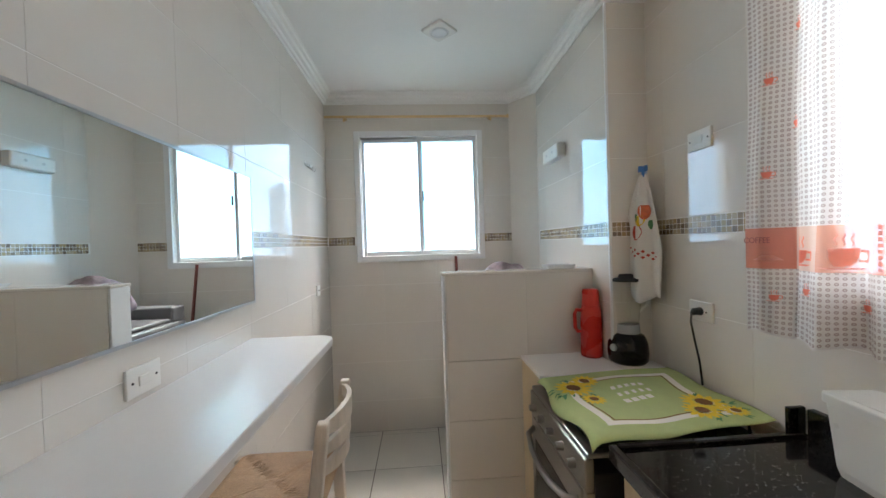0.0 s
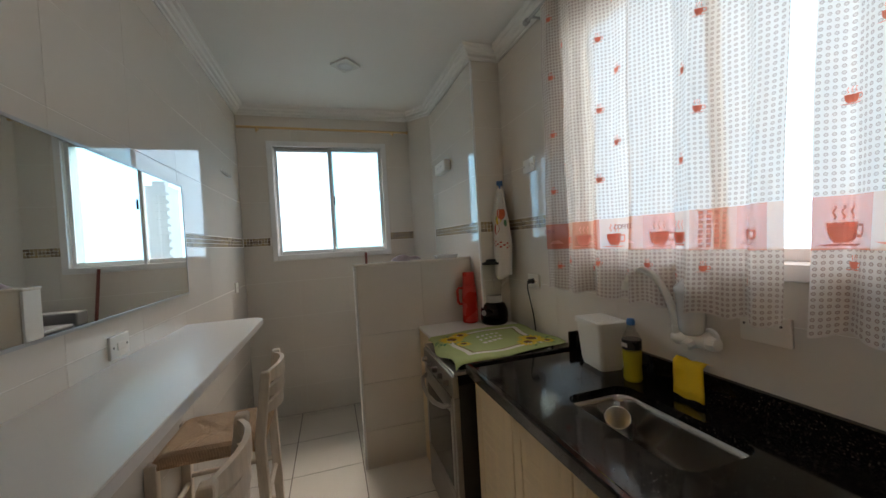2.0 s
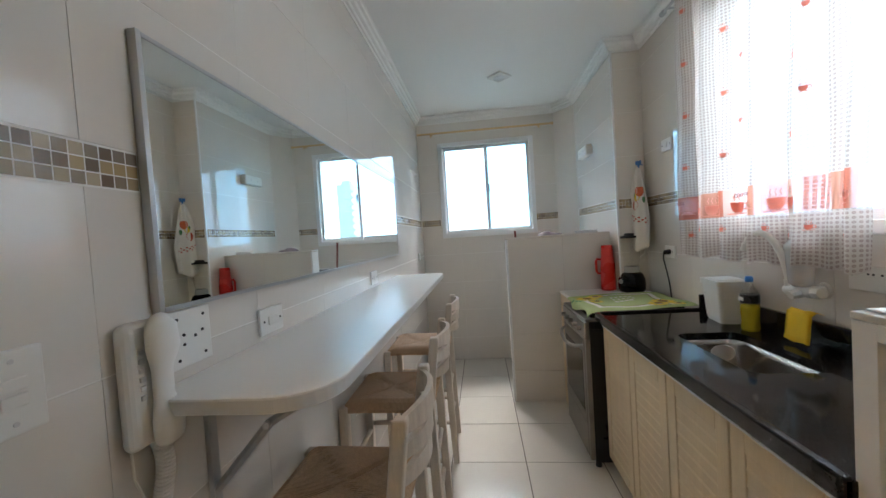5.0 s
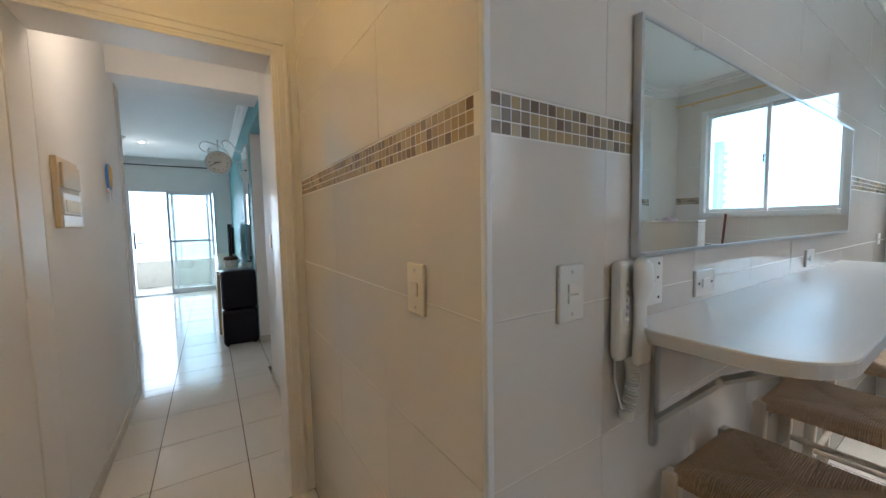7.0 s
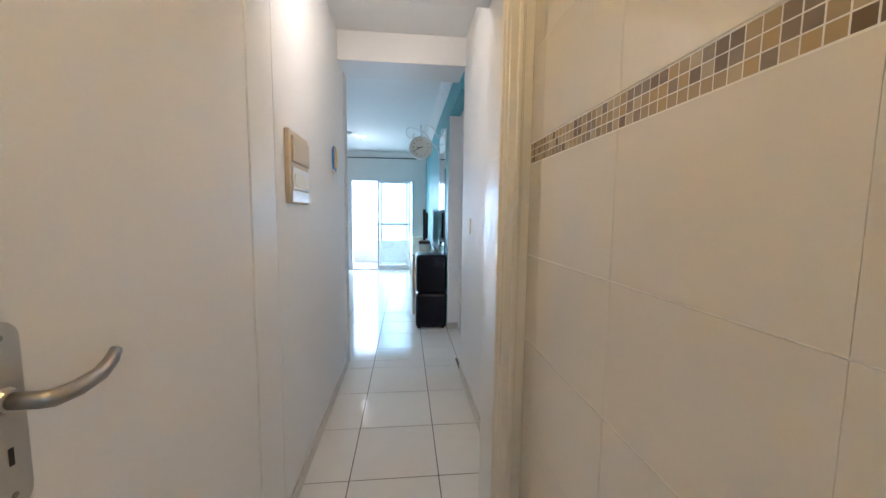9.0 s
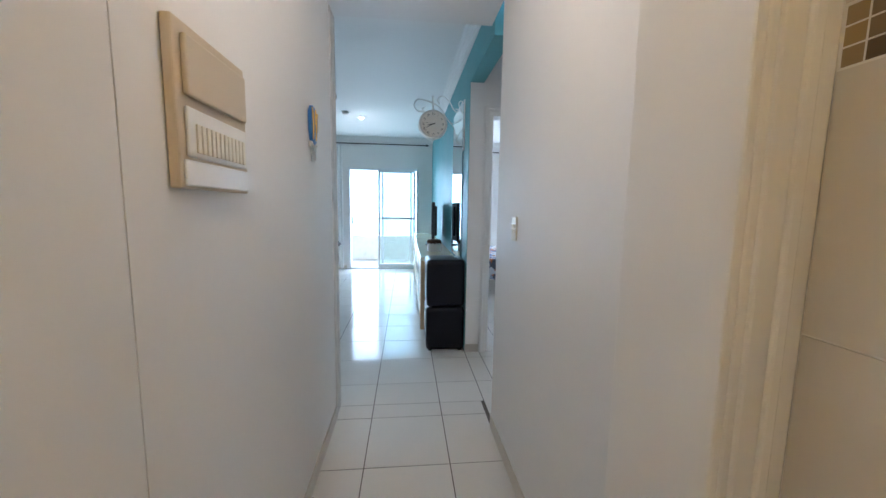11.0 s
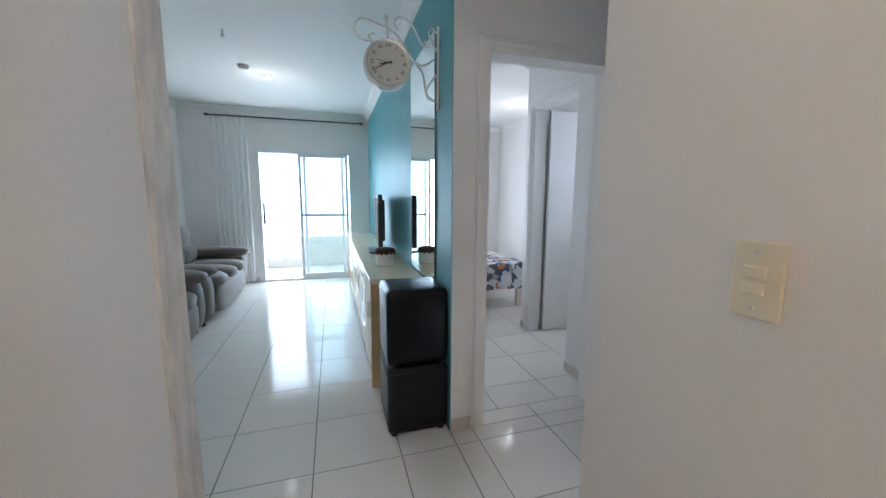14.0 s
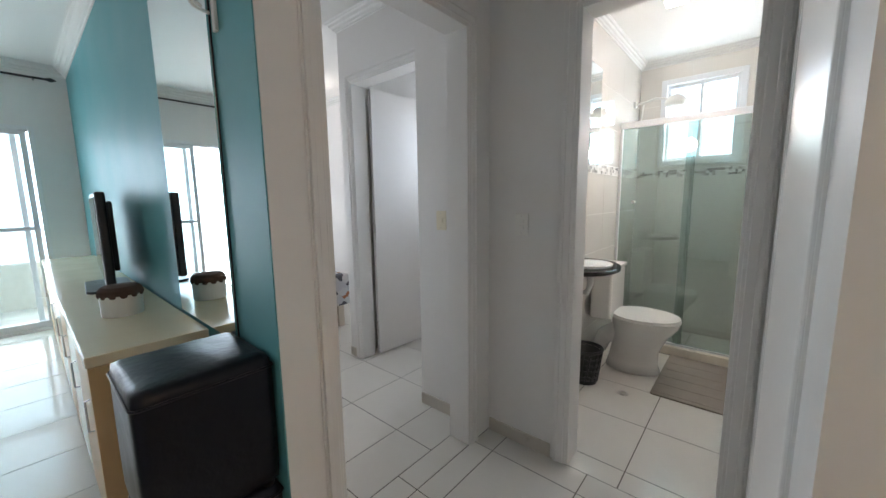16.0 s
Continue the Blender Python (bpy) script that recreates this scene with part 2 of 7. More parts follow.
def poly_prism(pts, z0, z1, bevel=0.0, bm=None, seg=2):
    """A flat shape in x and y, made thick from z0 to z1."""
    out = bm or bmesh.new()
    f = out.faces.new([out.verts.new((x, y, z0)) for x, y in pts])
    r = bmesh.ops.extrude_face_region(out, geom=[f])
    vs = [g for g in r["geom"] if isinstance(g, bmesh.types.BMVert)]
    for v in vs:
        v.co.z = z1
    if bevel:
        es = [e for e in out.edges if abs(e.verts[0].co.z - z1) < 1e-6 and abs(e.verts[1].co.z - z1) < 1e-6]
        bmesh.ops.bevel(out, geom=es, offset=bevel, segments=seg, affect="EDGES", profile=0.5)
    return out


def turn(profile, n=24, bm=None, at=(0, 0, 0)):
    """A turned shape from (radius, height) pairs."""
    out = bm or bmesh.new()
    rings = []
    for r, z in profile:
        rings.append([out.verts.new((at[0] + r * math.cos(2 * math.pi * k / n), at[1] + r * math.sin(2 * math.pi * k / n), at[2] + z)) for k in range(n)])
    for a, b in zip(rings, rings[1:]):
        for k in range(n):
            out.faces.new((a[k], a[(k + 1) % n], b[(k + 1) % n], b[k]))
    out.faces.new(rings[0][::-1])
    out.faces.new(rings[-1])
    return out


def tube(pts, r, n=8, bm=None, closed=False):
    """A round bar along points."""
    out = bm or bmesh.new()
    pts = [Vector(p) for p in pts]
    rings = []
    up = Vector((0, 0, 1))
    for i, p in enumerate(pts):
        d = (pts[min(i + 1, len(pts) - 1)] - pts[max(i - 1, 0)]).normalized()
        a = d.cross(up)
        if a.length < 0.05:
            a = d.cross(Vector((0.3, 1, 0)))
        a.normalize()
        b = d.cross(a)
        rr = r[i] if isinstance(r, (list, tuple)) else r
        rings.append([out.verts.new(p + rr * (math.cos(2 * math.pi * k / n) * a + math.sin(2 * math.pi * k / n) * b)) for k in range(n)])
    for a, b in zip(rings, rings[1:]):
        best = min(range(n), key=lambda s: sum((a[k].co - b[(k + s) % n].co).length for k in range(n)))
        for k in range(n):
            out.faces.new((a[k], a[(k + 1) % n], b[(k + 1 + best) % n], b[(k + best) % n]))
    out.faces.new(rings[0][::-1])
    out.faces.new(rings[-1])
    return out


def moved(bm, m):
    bmesh.ops.transform(bm, matrix=m, verts=bm.verts)
    return bm


def walls(name, rects, material):
    """One wall made of boxes that butt end to end."""
    bm = bmesh.new()
    for r in rects:
        box(*r, bm=bm)
    ob = obj_of(name, bm, material)
    return tagged(ob, kind="structure")


# ---- plan ----
XL, XR, YF = -0.445, 1.39, 3.275      # kitchen faces
YC = -0.52                            # tiled corridor face
YL = -1.46                            # corridor left face
ZK, ZC, ZL = 2.69, 2.66, 2.75         # ceilings: kitchen, corridor, living room
XD = -1.84                            # corridor door frame
XH = -3.49                            # east wall of the small hall
XE = -4.64                            # end wall of the small hall
YT = -0.48                            # teal wall face
YB = 0.695                            # bathroom door wall
XB = -9.235                           # balcony wall
YS = -3.27                            # sofa wall
T = 0.13

walls("floor_slab", [(-12, -4.2, -0.3, 3, 5, -0.0022)], M_FGROUT)
bpy.context.view_layer.update()


def wall_open(name, axis, at0, at1, lo, hi, top, opens, material, base=0.0):
    """A wall across axis, between at0 and at1, from lo to hi, with openings (a, b, z0, z1)."""
    rects = []
    cur = lo
    for a, b, z0, z1 in sorted(opens):
        if a > cur:
            rects.append((cur, a, base, top))
        if z0 > base:
            rects.append((a, b, base, z0))
        if z1 < top:
            rects.append((a, b, z1, top))
        cur = b
    if cur < hi:
        rects.append((cur, hi, base, top))
    if axis == "x":
        return walls(name, [(at0, a, z0, at1, b, z1) for a, b, z0, z1 in rects], material)
    return walls(name, [(a, at0, z0, b, at1, z1) for a, b, z0, z1 in rects], material)


TT = 0.0012   # thickness of the wall tiles
# kitchen
wall_open("wall_kitchen_far", "y", YF + TT, YF + 0.16, XL - T, XR + T, 2.85, [(-0.17, 0.755, 1.41, 2.355)], M_GROUT)
wall_open("wall_kitchen_left", "x", XL - T, XL - TT, YC + 0.13, YF + TT, 2.85, [], M_GROUT)
wall_open("wall_kitchen_right", "x", XR + TT, XR + 0.16, -2.2, YF + TT, 2.85, [(0.02, 1.36, 1.3, 2.45)], M_GROUT)
wall_open("column", "y", 2.04 + TT, YF + TT, 1.19 + TT, XR + TT, 2.85, [], M_GROUT)
wall_open("wall_corridor_tiled", "y", YC + TT, YC + 0.13, XD - 0.02, XL - TT, 2.85, [], M_GROUT)
wall_open("wall_behind", "y", -2.3, -2.2, XL - 1.6, XR + T, 2.85, [], M_PAINT)
wall_open("wall_vestibule_left", "y", -1.75, -1.62, XD - 0.1, 1.5, 2.85, [], M_GROUT)
# corridor door wall: left return and head
walls("wall_corridor_head", [(XD - 0.22, -1.62, 0, XD, YL - 0.023, 2.85), (XD - 0.22, YL - 0.023, 2.15, XD, YC + TT, 2.85)], M_PAINT)
walls("wall_corridor_left", [(-3.66, YL - T, 0, XD - 0.221, YL, 2.85)], M_PAINT)
walls("wall_corridor_right", [(XH, -0.5, 0, XD - 0.221, -0.37, 2.85)], M_PAINT)
walls("beam_corridor", [(-3.78, YL, 2.45, -3.43, -0.5, 2.85)], M_PAINT)
# small hall
wall_open("wall_hall_east", "x", XH, XH + T, -0.37, 3.3, 2.85, [(-0.29, 0.50, 0, 2.13)], M_PAINT)
wall_open("wall_hall_north", "y", YB, YB + T, XE, XH, 2.85, [(-4.19, -3.56, 0, 2.15)], M_PAINT)
wall_open("wall_hall_west", "x", XE - T, XE, YT + 0.004, YB + T, 2.85, [(-0.29, 0.52, 0, 2.15)], M_PAINT)
walls("beam_hall", [(XE, YT, 2.40, -3.78, YT + 0.12, 2.85)], M_TEAL)
walls("wall_teal", [(XB, YT, 0, XE - 0.004, YT + 0.06, 2.85)], M_TEAL)
walls("wall_bedroom_south", [(XB, YT + 0.06, 0, XE - 0.004, YT + 0.10, 2.85)], M_PAINT)
# living room
wall_open("wall_balcony", "x", XB - 0.15, XB, YS, YT, 2.85, [(-2.2, -0.80, 0.0, 2.09)], M_PAINT)
walls("wall_sofa", [(XB, YS - T, 0, -3.65, YS, 2.85)], M_PAINT)
walls("wall_living_near", [(-3.78, YS, 0, -3.65, YL - T, 2.85)], M_PAINT)
# bedroom
walls("wall_bedroom_passage", [(-5.13, 0.65, 0, XE - T, 0.809, 2.85)], M_PAINT)
wall_open("wall_suite_door", "y", 0.81, 0.94, -6.14, XE - T, 2.85, [(-6.0, -5.22, 0, 2.24)], M_PAINT)
walls("wall_suite_side", [(-6.14, 0.941, 0, -6.06, 2.0, 2.85)], M_PAINT)
wall_open("wall_bedroom_far", "x", XB - 0.15, XB, YT + 0.1, 2.1, 2.85, [(-0.28, 0.55, 0.5, 2.17)], M_PAINT)
# the opening behind the suite is added, unseen, to go with its fill
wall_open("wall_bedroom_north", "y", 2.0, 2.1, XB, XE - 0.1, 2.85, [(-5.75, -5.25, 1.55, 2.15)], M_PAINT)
walls("wall_bedroom_niche", [(XE - 0.1, YB + T, 0, XE, 2.0, 2.85)], M_PAINT)
# bathroom
wall_open("wall_bath_far", "y", 3.2 + TT, 3.3, XE, XH, 2.85, [(-4.29, -3.70, 1.65, 2.40)], M_GROUT)
walls("wall_bath_left", [(XE, YB + T, 0, -4.5 - TT, 3.2, 2.85)], M_GROUT)


def ceiling(name, x0, y0, x1, y1, z):
    return tagged(obj_of(name, box(x0, y0, z, x1, y1, z + 0.1), M_CEIL), kind="structure")


ceiling("ceiling_kitchen", XL, YC, XR, YF, ZK)
ceiling("ceiling_vestibule", XD, -2.2, XR, YC, ZK)
ceiling("ceiling_corridor", -3.43, YL, XD - 0.22, -0.5, ZC)
ceiling("ceiling_hall", XE, YT + 0.12, XH, YB, 2.64)
ceiling("ceiling_living", XB, YS, -3.78, YT, ZL)
ceiling("ceiling_bedroom", XB, YT + 0.1, XE - T, 2.0, 2.7)
ceiling("ceiling_bath", -4.5, YB + T, XH, 3.2, 2.62)


def cornice(name, pts, z, size=0.07, closed=False):
    """A stepped plaster cornice along pts, the room on the left of the way."""
    prof = [(0, -1.0), (0.10, -1.0), (0.14, -0.86), (0.30, -0.80), (0.36, -0.60), (0.58, -0.50), (0.66, -0.28), (0.86, -0.22), (0.92, -0.08), (1.0, -0.06), (1.0, 0.0), (0, 0.0)]
    bm = bmesh.new()
    n = len(pts)
    rings = []
    for i in range(n):
        p = Vector((*pts[i], 0))
        a = (p - Vector((*pts[i - 1], 0))).normalized() if (i or closed) else None
        b = (Vector((*pts[(i + 1) % n], 0)) - p).normalized() if (i < n - 1 or closed) else None
        a, b = a or b, b or a
        na, nb = Vector((-a.y, a.x, 0)), Vector((-b.y, b.x, 0))
        m = (na + nb) / (1 + na.dot(nb))
        rings.append([bm.verts.new(p + m * (u * size) + Vector((0, 0, z + v * size))) for u, v in prof])
    k = len(prof)
    for i in range(n if closed else n - 1):
        r0, r1 = rings[i], rings[(i + 1) % n]
        for j in range(k):
            bm.faces.new((r0[j], r0[(j + 1) % k], r1[(j + 1) % k], r1[j]))
    if not closed:
        bm.faces.new(rings[0][::-1]); bm.faces.new(rings[-1])
    return tagged(obj_of(name, bm, M_CEIL), kind="structure")


cornice("trim_cornice_kitchen", [(XL, YC), (XL, -1.6), (XR, -1.6), (XR, 2.04), (1.19, 2.04), (1.19, 3.06), (1.03, YF), (XL, YF)], ZK, 0.075, closed=True)
cornice("trim_cornice_living", [(-3.78, YT), (XB, YT), (XB, YS), (-3.78, YS)], ZL, 0.09)
cornice("trim_cornice_bath", [(XH, 3.2), (-4.5, 3.2), (-4.5, YB + T)], 2.62, 0.06)
cornice("trim_cornice_bedroom", [(-5.13, 0.81), (-6.14, 0.81), (-6.14, 2.0), (XB, 2.0), (XB, YT + 0.1)], 2.7, 0.07)
tagged(obj_of("wall_kitchen_corner", poly_prism([(1.19, 3.06), (1.19, YF), (1.03, YF)], 0, ZK), M_WTILE), kind="structure")


def casing(name, axis, face, side, a, b, top, depth, w=0.07, proud=0.012, both=True, left=True):
    """A door frame: jambs, head and moulded casings round an opening from a to b in a wall whose seen face is at face."""
    root = new(name)
    tagged(root, kind="structure")
    def put(nm, u0, u1, z0, z1, d0, d1, bev=0.004):
        lo, hi = min(d0, d1), max(d0, d1)
        bm = box(lo, u0, z0, hi, u1, z1, bev) if axis == "x" else box(u0, lo, z0, u1, hi, z1, bev)
        part(nm, bm, M_TRIM, root)
    inn = face - side * depth
    put("jamb", a - 0.0, a + 0.022, 0, top, face + side * 0.004, inn)
    put("jamb", b - 0.022, b, 0, top, face + side * 0.004, inn)
    put("head", a + 0.022, b - 0.022, top - 0.022, top, face + side * 0.004, inn)
    for f, s in ((face, side),) + (((inn, -side),) if both else ()):
        for lo, hi, t0, t1 in ((w * 0.0, w, 0, proud * 0.55), (w * 0.18, w * 0.86, 0, proud), (w * 0.6, w * 0.86, 0, proud * 1.5)):
            if left:
                put("casing", a - hi + 0.01, a - lo + 0.01, 0, top + lo, f, f + s * t1)
            put("casing", b + lo - 0.01, b + hi - 0.01, 0, top + lo, f, f + s * t1)
            put("casing", a - hi + 0.01, b + hi - 0.01, top + lo - 0.01, top + hi - 0.01, f, f + s * t1)
    return root


casing("door_frame_corridor", "x", XD, 1, YL - 0.022, YC - 0.09, 2.15, 0.22, both=False, left=False)
walls("wall_corridor_return", [(XD - 0.22, YC - 0.089, 0, XD - 0.001, YC, 2.15)], M_PAINT)
casing("door_frame_bedroom", "x", XE, 1, -0.29, 0.52, 2.15, T)
casing("door_frame_bathroom", "y", YB, -1, -4.19, -3.56, 2.15, T)
casing("door_frame_hall", "x", XH, -1, -0.29, 0.50, 2.13, T, proud=0.006, both=False)
casing("door_frame_suite", "y", 0.81, -1, -6.0, -5.22, 2.24, 0.13, both=False)
obj_of("door_hall", box(XH - 0.004, -0.266, 0.006, XH + 0.04, 0.476, 2.106), M_DOOR)
tagged(bpy.data.objects["door_hall"], kind="structure")

# worn wooden corner post at the corridor's end
tagged(obj_of("trim_worn_post", box(-3.80, YL - T, 0, -3.66, YL + 0.006, 2.449, 0.004), M_WORN), kind="structure")

# corner strip of the tiled corner
tagged(obj_of("trim_corner_strip", box(XL - 0.012, YC - 0.003, 0, XL + 0.003, YC + 0.012, ZK, 0.003), M_ALU), kind="structure")
tagged(obj_of("trim_column_strip", box(1.187, 2.037, 0.9, 1.20, 2.05, ZK - 0.07, 0.003), M_ALU), kind="structure")

M_BASE = mat("baseboard_tile", (0.58, 0.53, 0.46), 0.3, var=0.06, scale=10)


def base(name, x0, y0, x1, y1, h=0.075):
    tagged(obj_of(name, box(min(x0, x1), min(y0, y1), 0, max(x0, x1), max(y0, y1), h, 0.003), M_BASE), kind="structure")


base("baseboard", -3.655, YL, XD - 0.23, YL + 0.01)
base("baseboard", XH + 0.01, -0.51, XD - 0.23, -0.50)
base("baseboard", XE, YT, XE + 0.01, -0.355)
base("baseboard", XE + 0.01, YB - 0.01, -4.26, YB)
base("baseboard", -5.13, 0.64, XE - T - 0.02, 0.65)
base("baseboard", XB, YT - 0.01, -8.8, YT)
base("baseboard", XB, YS, XB + 0.01, -2.28)
base("baseboard", -6.14, 0.80, -6.07, 0.81)
base("baseboard", -5.13, 0.66, -5.12, 0.80)

# ---- kitchen window ----


def sliding_window(name, axis, at, a, b, z0, z1, mullion, glazing=(M_GLASS, M_GLASS), material=M_ALU):
    root = new(name); tagged(root, kind="structure")
    def put(nm, u0, u1, w0, w1, d0, d1, m=material, bev=0.003):
        bm = box(d0, u0, w0, d1, u1, w1, bev) if axis == "x" else box(u0, d0, w0, u1, d1, w1, bev)
        ob = part(nm, bm, m, root)
        if m in (M_GLASS, M_GLASSG, M_TINT):
            ob.visible_shadow = False
        return ob
    f = 0.045
    put("window_frame", a - f, a, z0 - f, z1 + f, at - 0.02, at + 0.08)
    put("window_frame", b, b + f, z0 - f, z1 + f, at - 0.02, at + 0.08)
    put("window_frame", a, b, z1, z1 + f, at - 0.02, at + 0.08)
    put("window_sill", a - 0.0, b, z0 - f, z0, at - 0.045, at + 0.08)
    for (lo, hi, dd) in ((a, mullion + 0.02, 0.045), (mullion - 0.02, b, 0.015)):
        put("sash", lo, lo + 0.028, z0, z1, at + dd, at + dd + 0.022)
        put("sash", hi - 0.03, hi, z0, z1, at + dd, at + dd + 0.022)
        put("sash", lo + 0.028, hi - 0.03, z0, z0 + 0.035, at + dd, at + dd + 0.022)
        put("sash", lo + 0.028, hi - 0.03, z1 - 0.03, z1, at + dd, at + dd + 0.022)
        put("pane", lo + 0.028, hi - 0.03, z0 + 0.035, z1 - 0.03, at + dd + 0.009, at + dd + 0.013, glazing[dd > 0.03], 0)
    return root


w1 = sliding_window("window_kitchen", "y", YF, -0.175, 0.76, 1.41, 2.355, 0.30, (M_TINT, M_GLASS))
part("latch", box(0.312, YF - 0.002, 1.84, 0.324, YF + 0.014, 1.92, 0.002), M_BLACK, w1)
sliding_window("window_side", "x", XR + 0.02, 0.065, 1.315, 1.345, 2.405, 0.69)
sliding_window("window_bathroom", "y", 3.2, -4.27, -3.72, 1.67, 2.38, -3.99)
sliding_window("window_bedroom", "x", XB - 0.05, -0.235, 0.505, 0.545, 2.125, 0.14)

# ---- balcony door: sliding panels ----
bd = new("door_balcony"); tagged(bd, kind="structure")


def bput(nm, y0, y1, z0, z1, x0, x1, m=M_ALU):
    ob = part(nm, box(x0, y0, z0, x1, y1, z1, 0.003 if m is M_ALU else 0), m, bd)
    if m is M_GLASS:
        ob.visible_shadow = False


bput("door_frame", -2.23, -2.19, 0, 2.13, XB - 0.12, XB + 0.012)
bput("door_frame", -0.81, -0.77, 0, 2.13, XB - 0.12, XB + 0.012)
bput("door_frame", -2.19, -0.81, 2.09, 2.13, XB - 0.12, XB + 0.012)
bput("track", -2.19, -0.81, 0.0, 0.03, XB - 0.12, XB + 0.012)
for x, lo, hi in ((XB - 0.05, -1.62, -0.83), (XB - 0.10, -1.55, -0.90)):
    bput("stile", lo, lo + 0.045, 0.03, 2.09, x, x + 0.035)
    bput("stile", hi - 0.045, hi, 0.03, 2.09, x, x + 0.035)
    bput("rail", lo + 0.045, hi - 0.045, 0.03, 0.10, x, x + 0.035)
    bput("rail", lo + 0.045, hi - 0.045, 1.07, 1.11, x, x + 0.035)
    bput("rail", lo + 0.045, hi - 0.045, 2.04, 2.09, x, x + 0.035)
    bput("pane", lo + 0.045, hi - 0.045, 0.10, 1.07, x + 0.014, x + 0.018, M_GLASS)
    bput("pane", lo + 0.045, hi - 0.045, 1.11, 2.04, x + 0.014, x + 0.018, M_GLASS)
bput("handle", -2.17, -2.14, 0.95, 1.30, XB - 0.02, XB + 0.03, M_BLACK)

walls("balcony_parapet", [(-10.75, -3.4, 0, -10.6, 0.4, 0.60)], M_STONE)
walls("balcony_sides", [(-10.75, -3.5, 0, XB - 0.15, -3.4, 2.6), (-10.75, 0.4, 0, XB - 0.15, 0.5, 2.6), (-10.75, -3.5, 2.62, XB - 0.15, 0.5, 2.75)], M_CONC)
rail = thing("balcony_rail", (-10.67, -1.5, 0.6), "white aluminium rail on the tiled balcony parapet", "railing")
part("bar", tube([(0, -1.9, 0.42), (0, 1.9, 0.42)], 0.02), M_ALU, rail)
for k in range(5):
    part("post", tube([(0, -1.6 + 0.8 * k, 0), (0, -1.6 + 0.8 * k, 0.42)], 0.015), M_ALU, rail)
part("pane", box(-0.004, -1.9, 0.04, 0.004, 1.9, 0.38), M_GLASS, rail).visible_shadow = False

# ---- outside: bright hazy sky and a block of flats ----
M_SKYG = glow("hazy_sky", (0.66, 0.84, 1.0), 2.4)
M_SKYN = glow("clear_sky", (0.68, 0.85, 1.0), 2.9)
for name, x0, y0, x1, y1 in (("backdrop_north", -160, 260, 180, 260.1), ("backdrop_east", 180, -60, 180.1, 260), ("backdrop_west", -160, -110, -159.9, 260)):
    o = obj_of(name, box(x0, y0, -25, x1, y1, 240), M_SKYG if name == "backdrop_west" else M_SKYN)
    tagged(o, kind="structure")
    o.visible_shadow = False


def flats(name, x, y, w, d, floors, z0, label, m):
    root = thing(name, (x, y, z0), label, "building")
    part("wall", box(-w / 2, -d / 2, 0, w / 2, d / 2, floors * 2.9), m, root)
    part("roof", box(-w / 2 - 0.2, -d / 2 - 0.2, floors * 2.9, w / 2 + 0.2, d / 2 + 0.2, floors * 2.9 + 0.8), m, root)
    part("lift_house", box(-1.5, -2, floors * 2.9 + 0.8, 2.5, 2, floors * 2.9 + 3.2), m, root)
    for k in range(floors):
        part("balcony", box(-w / 2 - 1.4, -d / 2 - 1.4, k * 2.9 - 0.1, -w / 2 + 3.2, -d / 2, k * 2.9 + 0.95), m, root)
        for j in range(int((w - 4) // 3)):
            part("window", box(-w / 2 + 4.4 + j * 3, -d / 2 - 0.05, k * 2.9 + 1.0, -w / 2 + 6.1 + j * 3, -d / 2 + 0.02, k * 2.9 + 2.3), M_FLATD, root)
    return root


# mid grey instead of dark: distance haze is put into the window colour
M_FLATD = mat("hazed_window", (0.30, 0.32, 0.34), 0.5)
M_FLATW = mat("white_render", (0.80, 0.79, 0.77), 0.8, var=0.05, scale=0.5)
flats("apartment_building", 59.3, 165, 6.5, 12, 18, -25, "white block of flats with rows of balconies and dark windows", M_FLATW)
tagged(obj_of("ground", box(-165, -115, -25.2, 185, 265, -25), M_CONC), kind="structure")

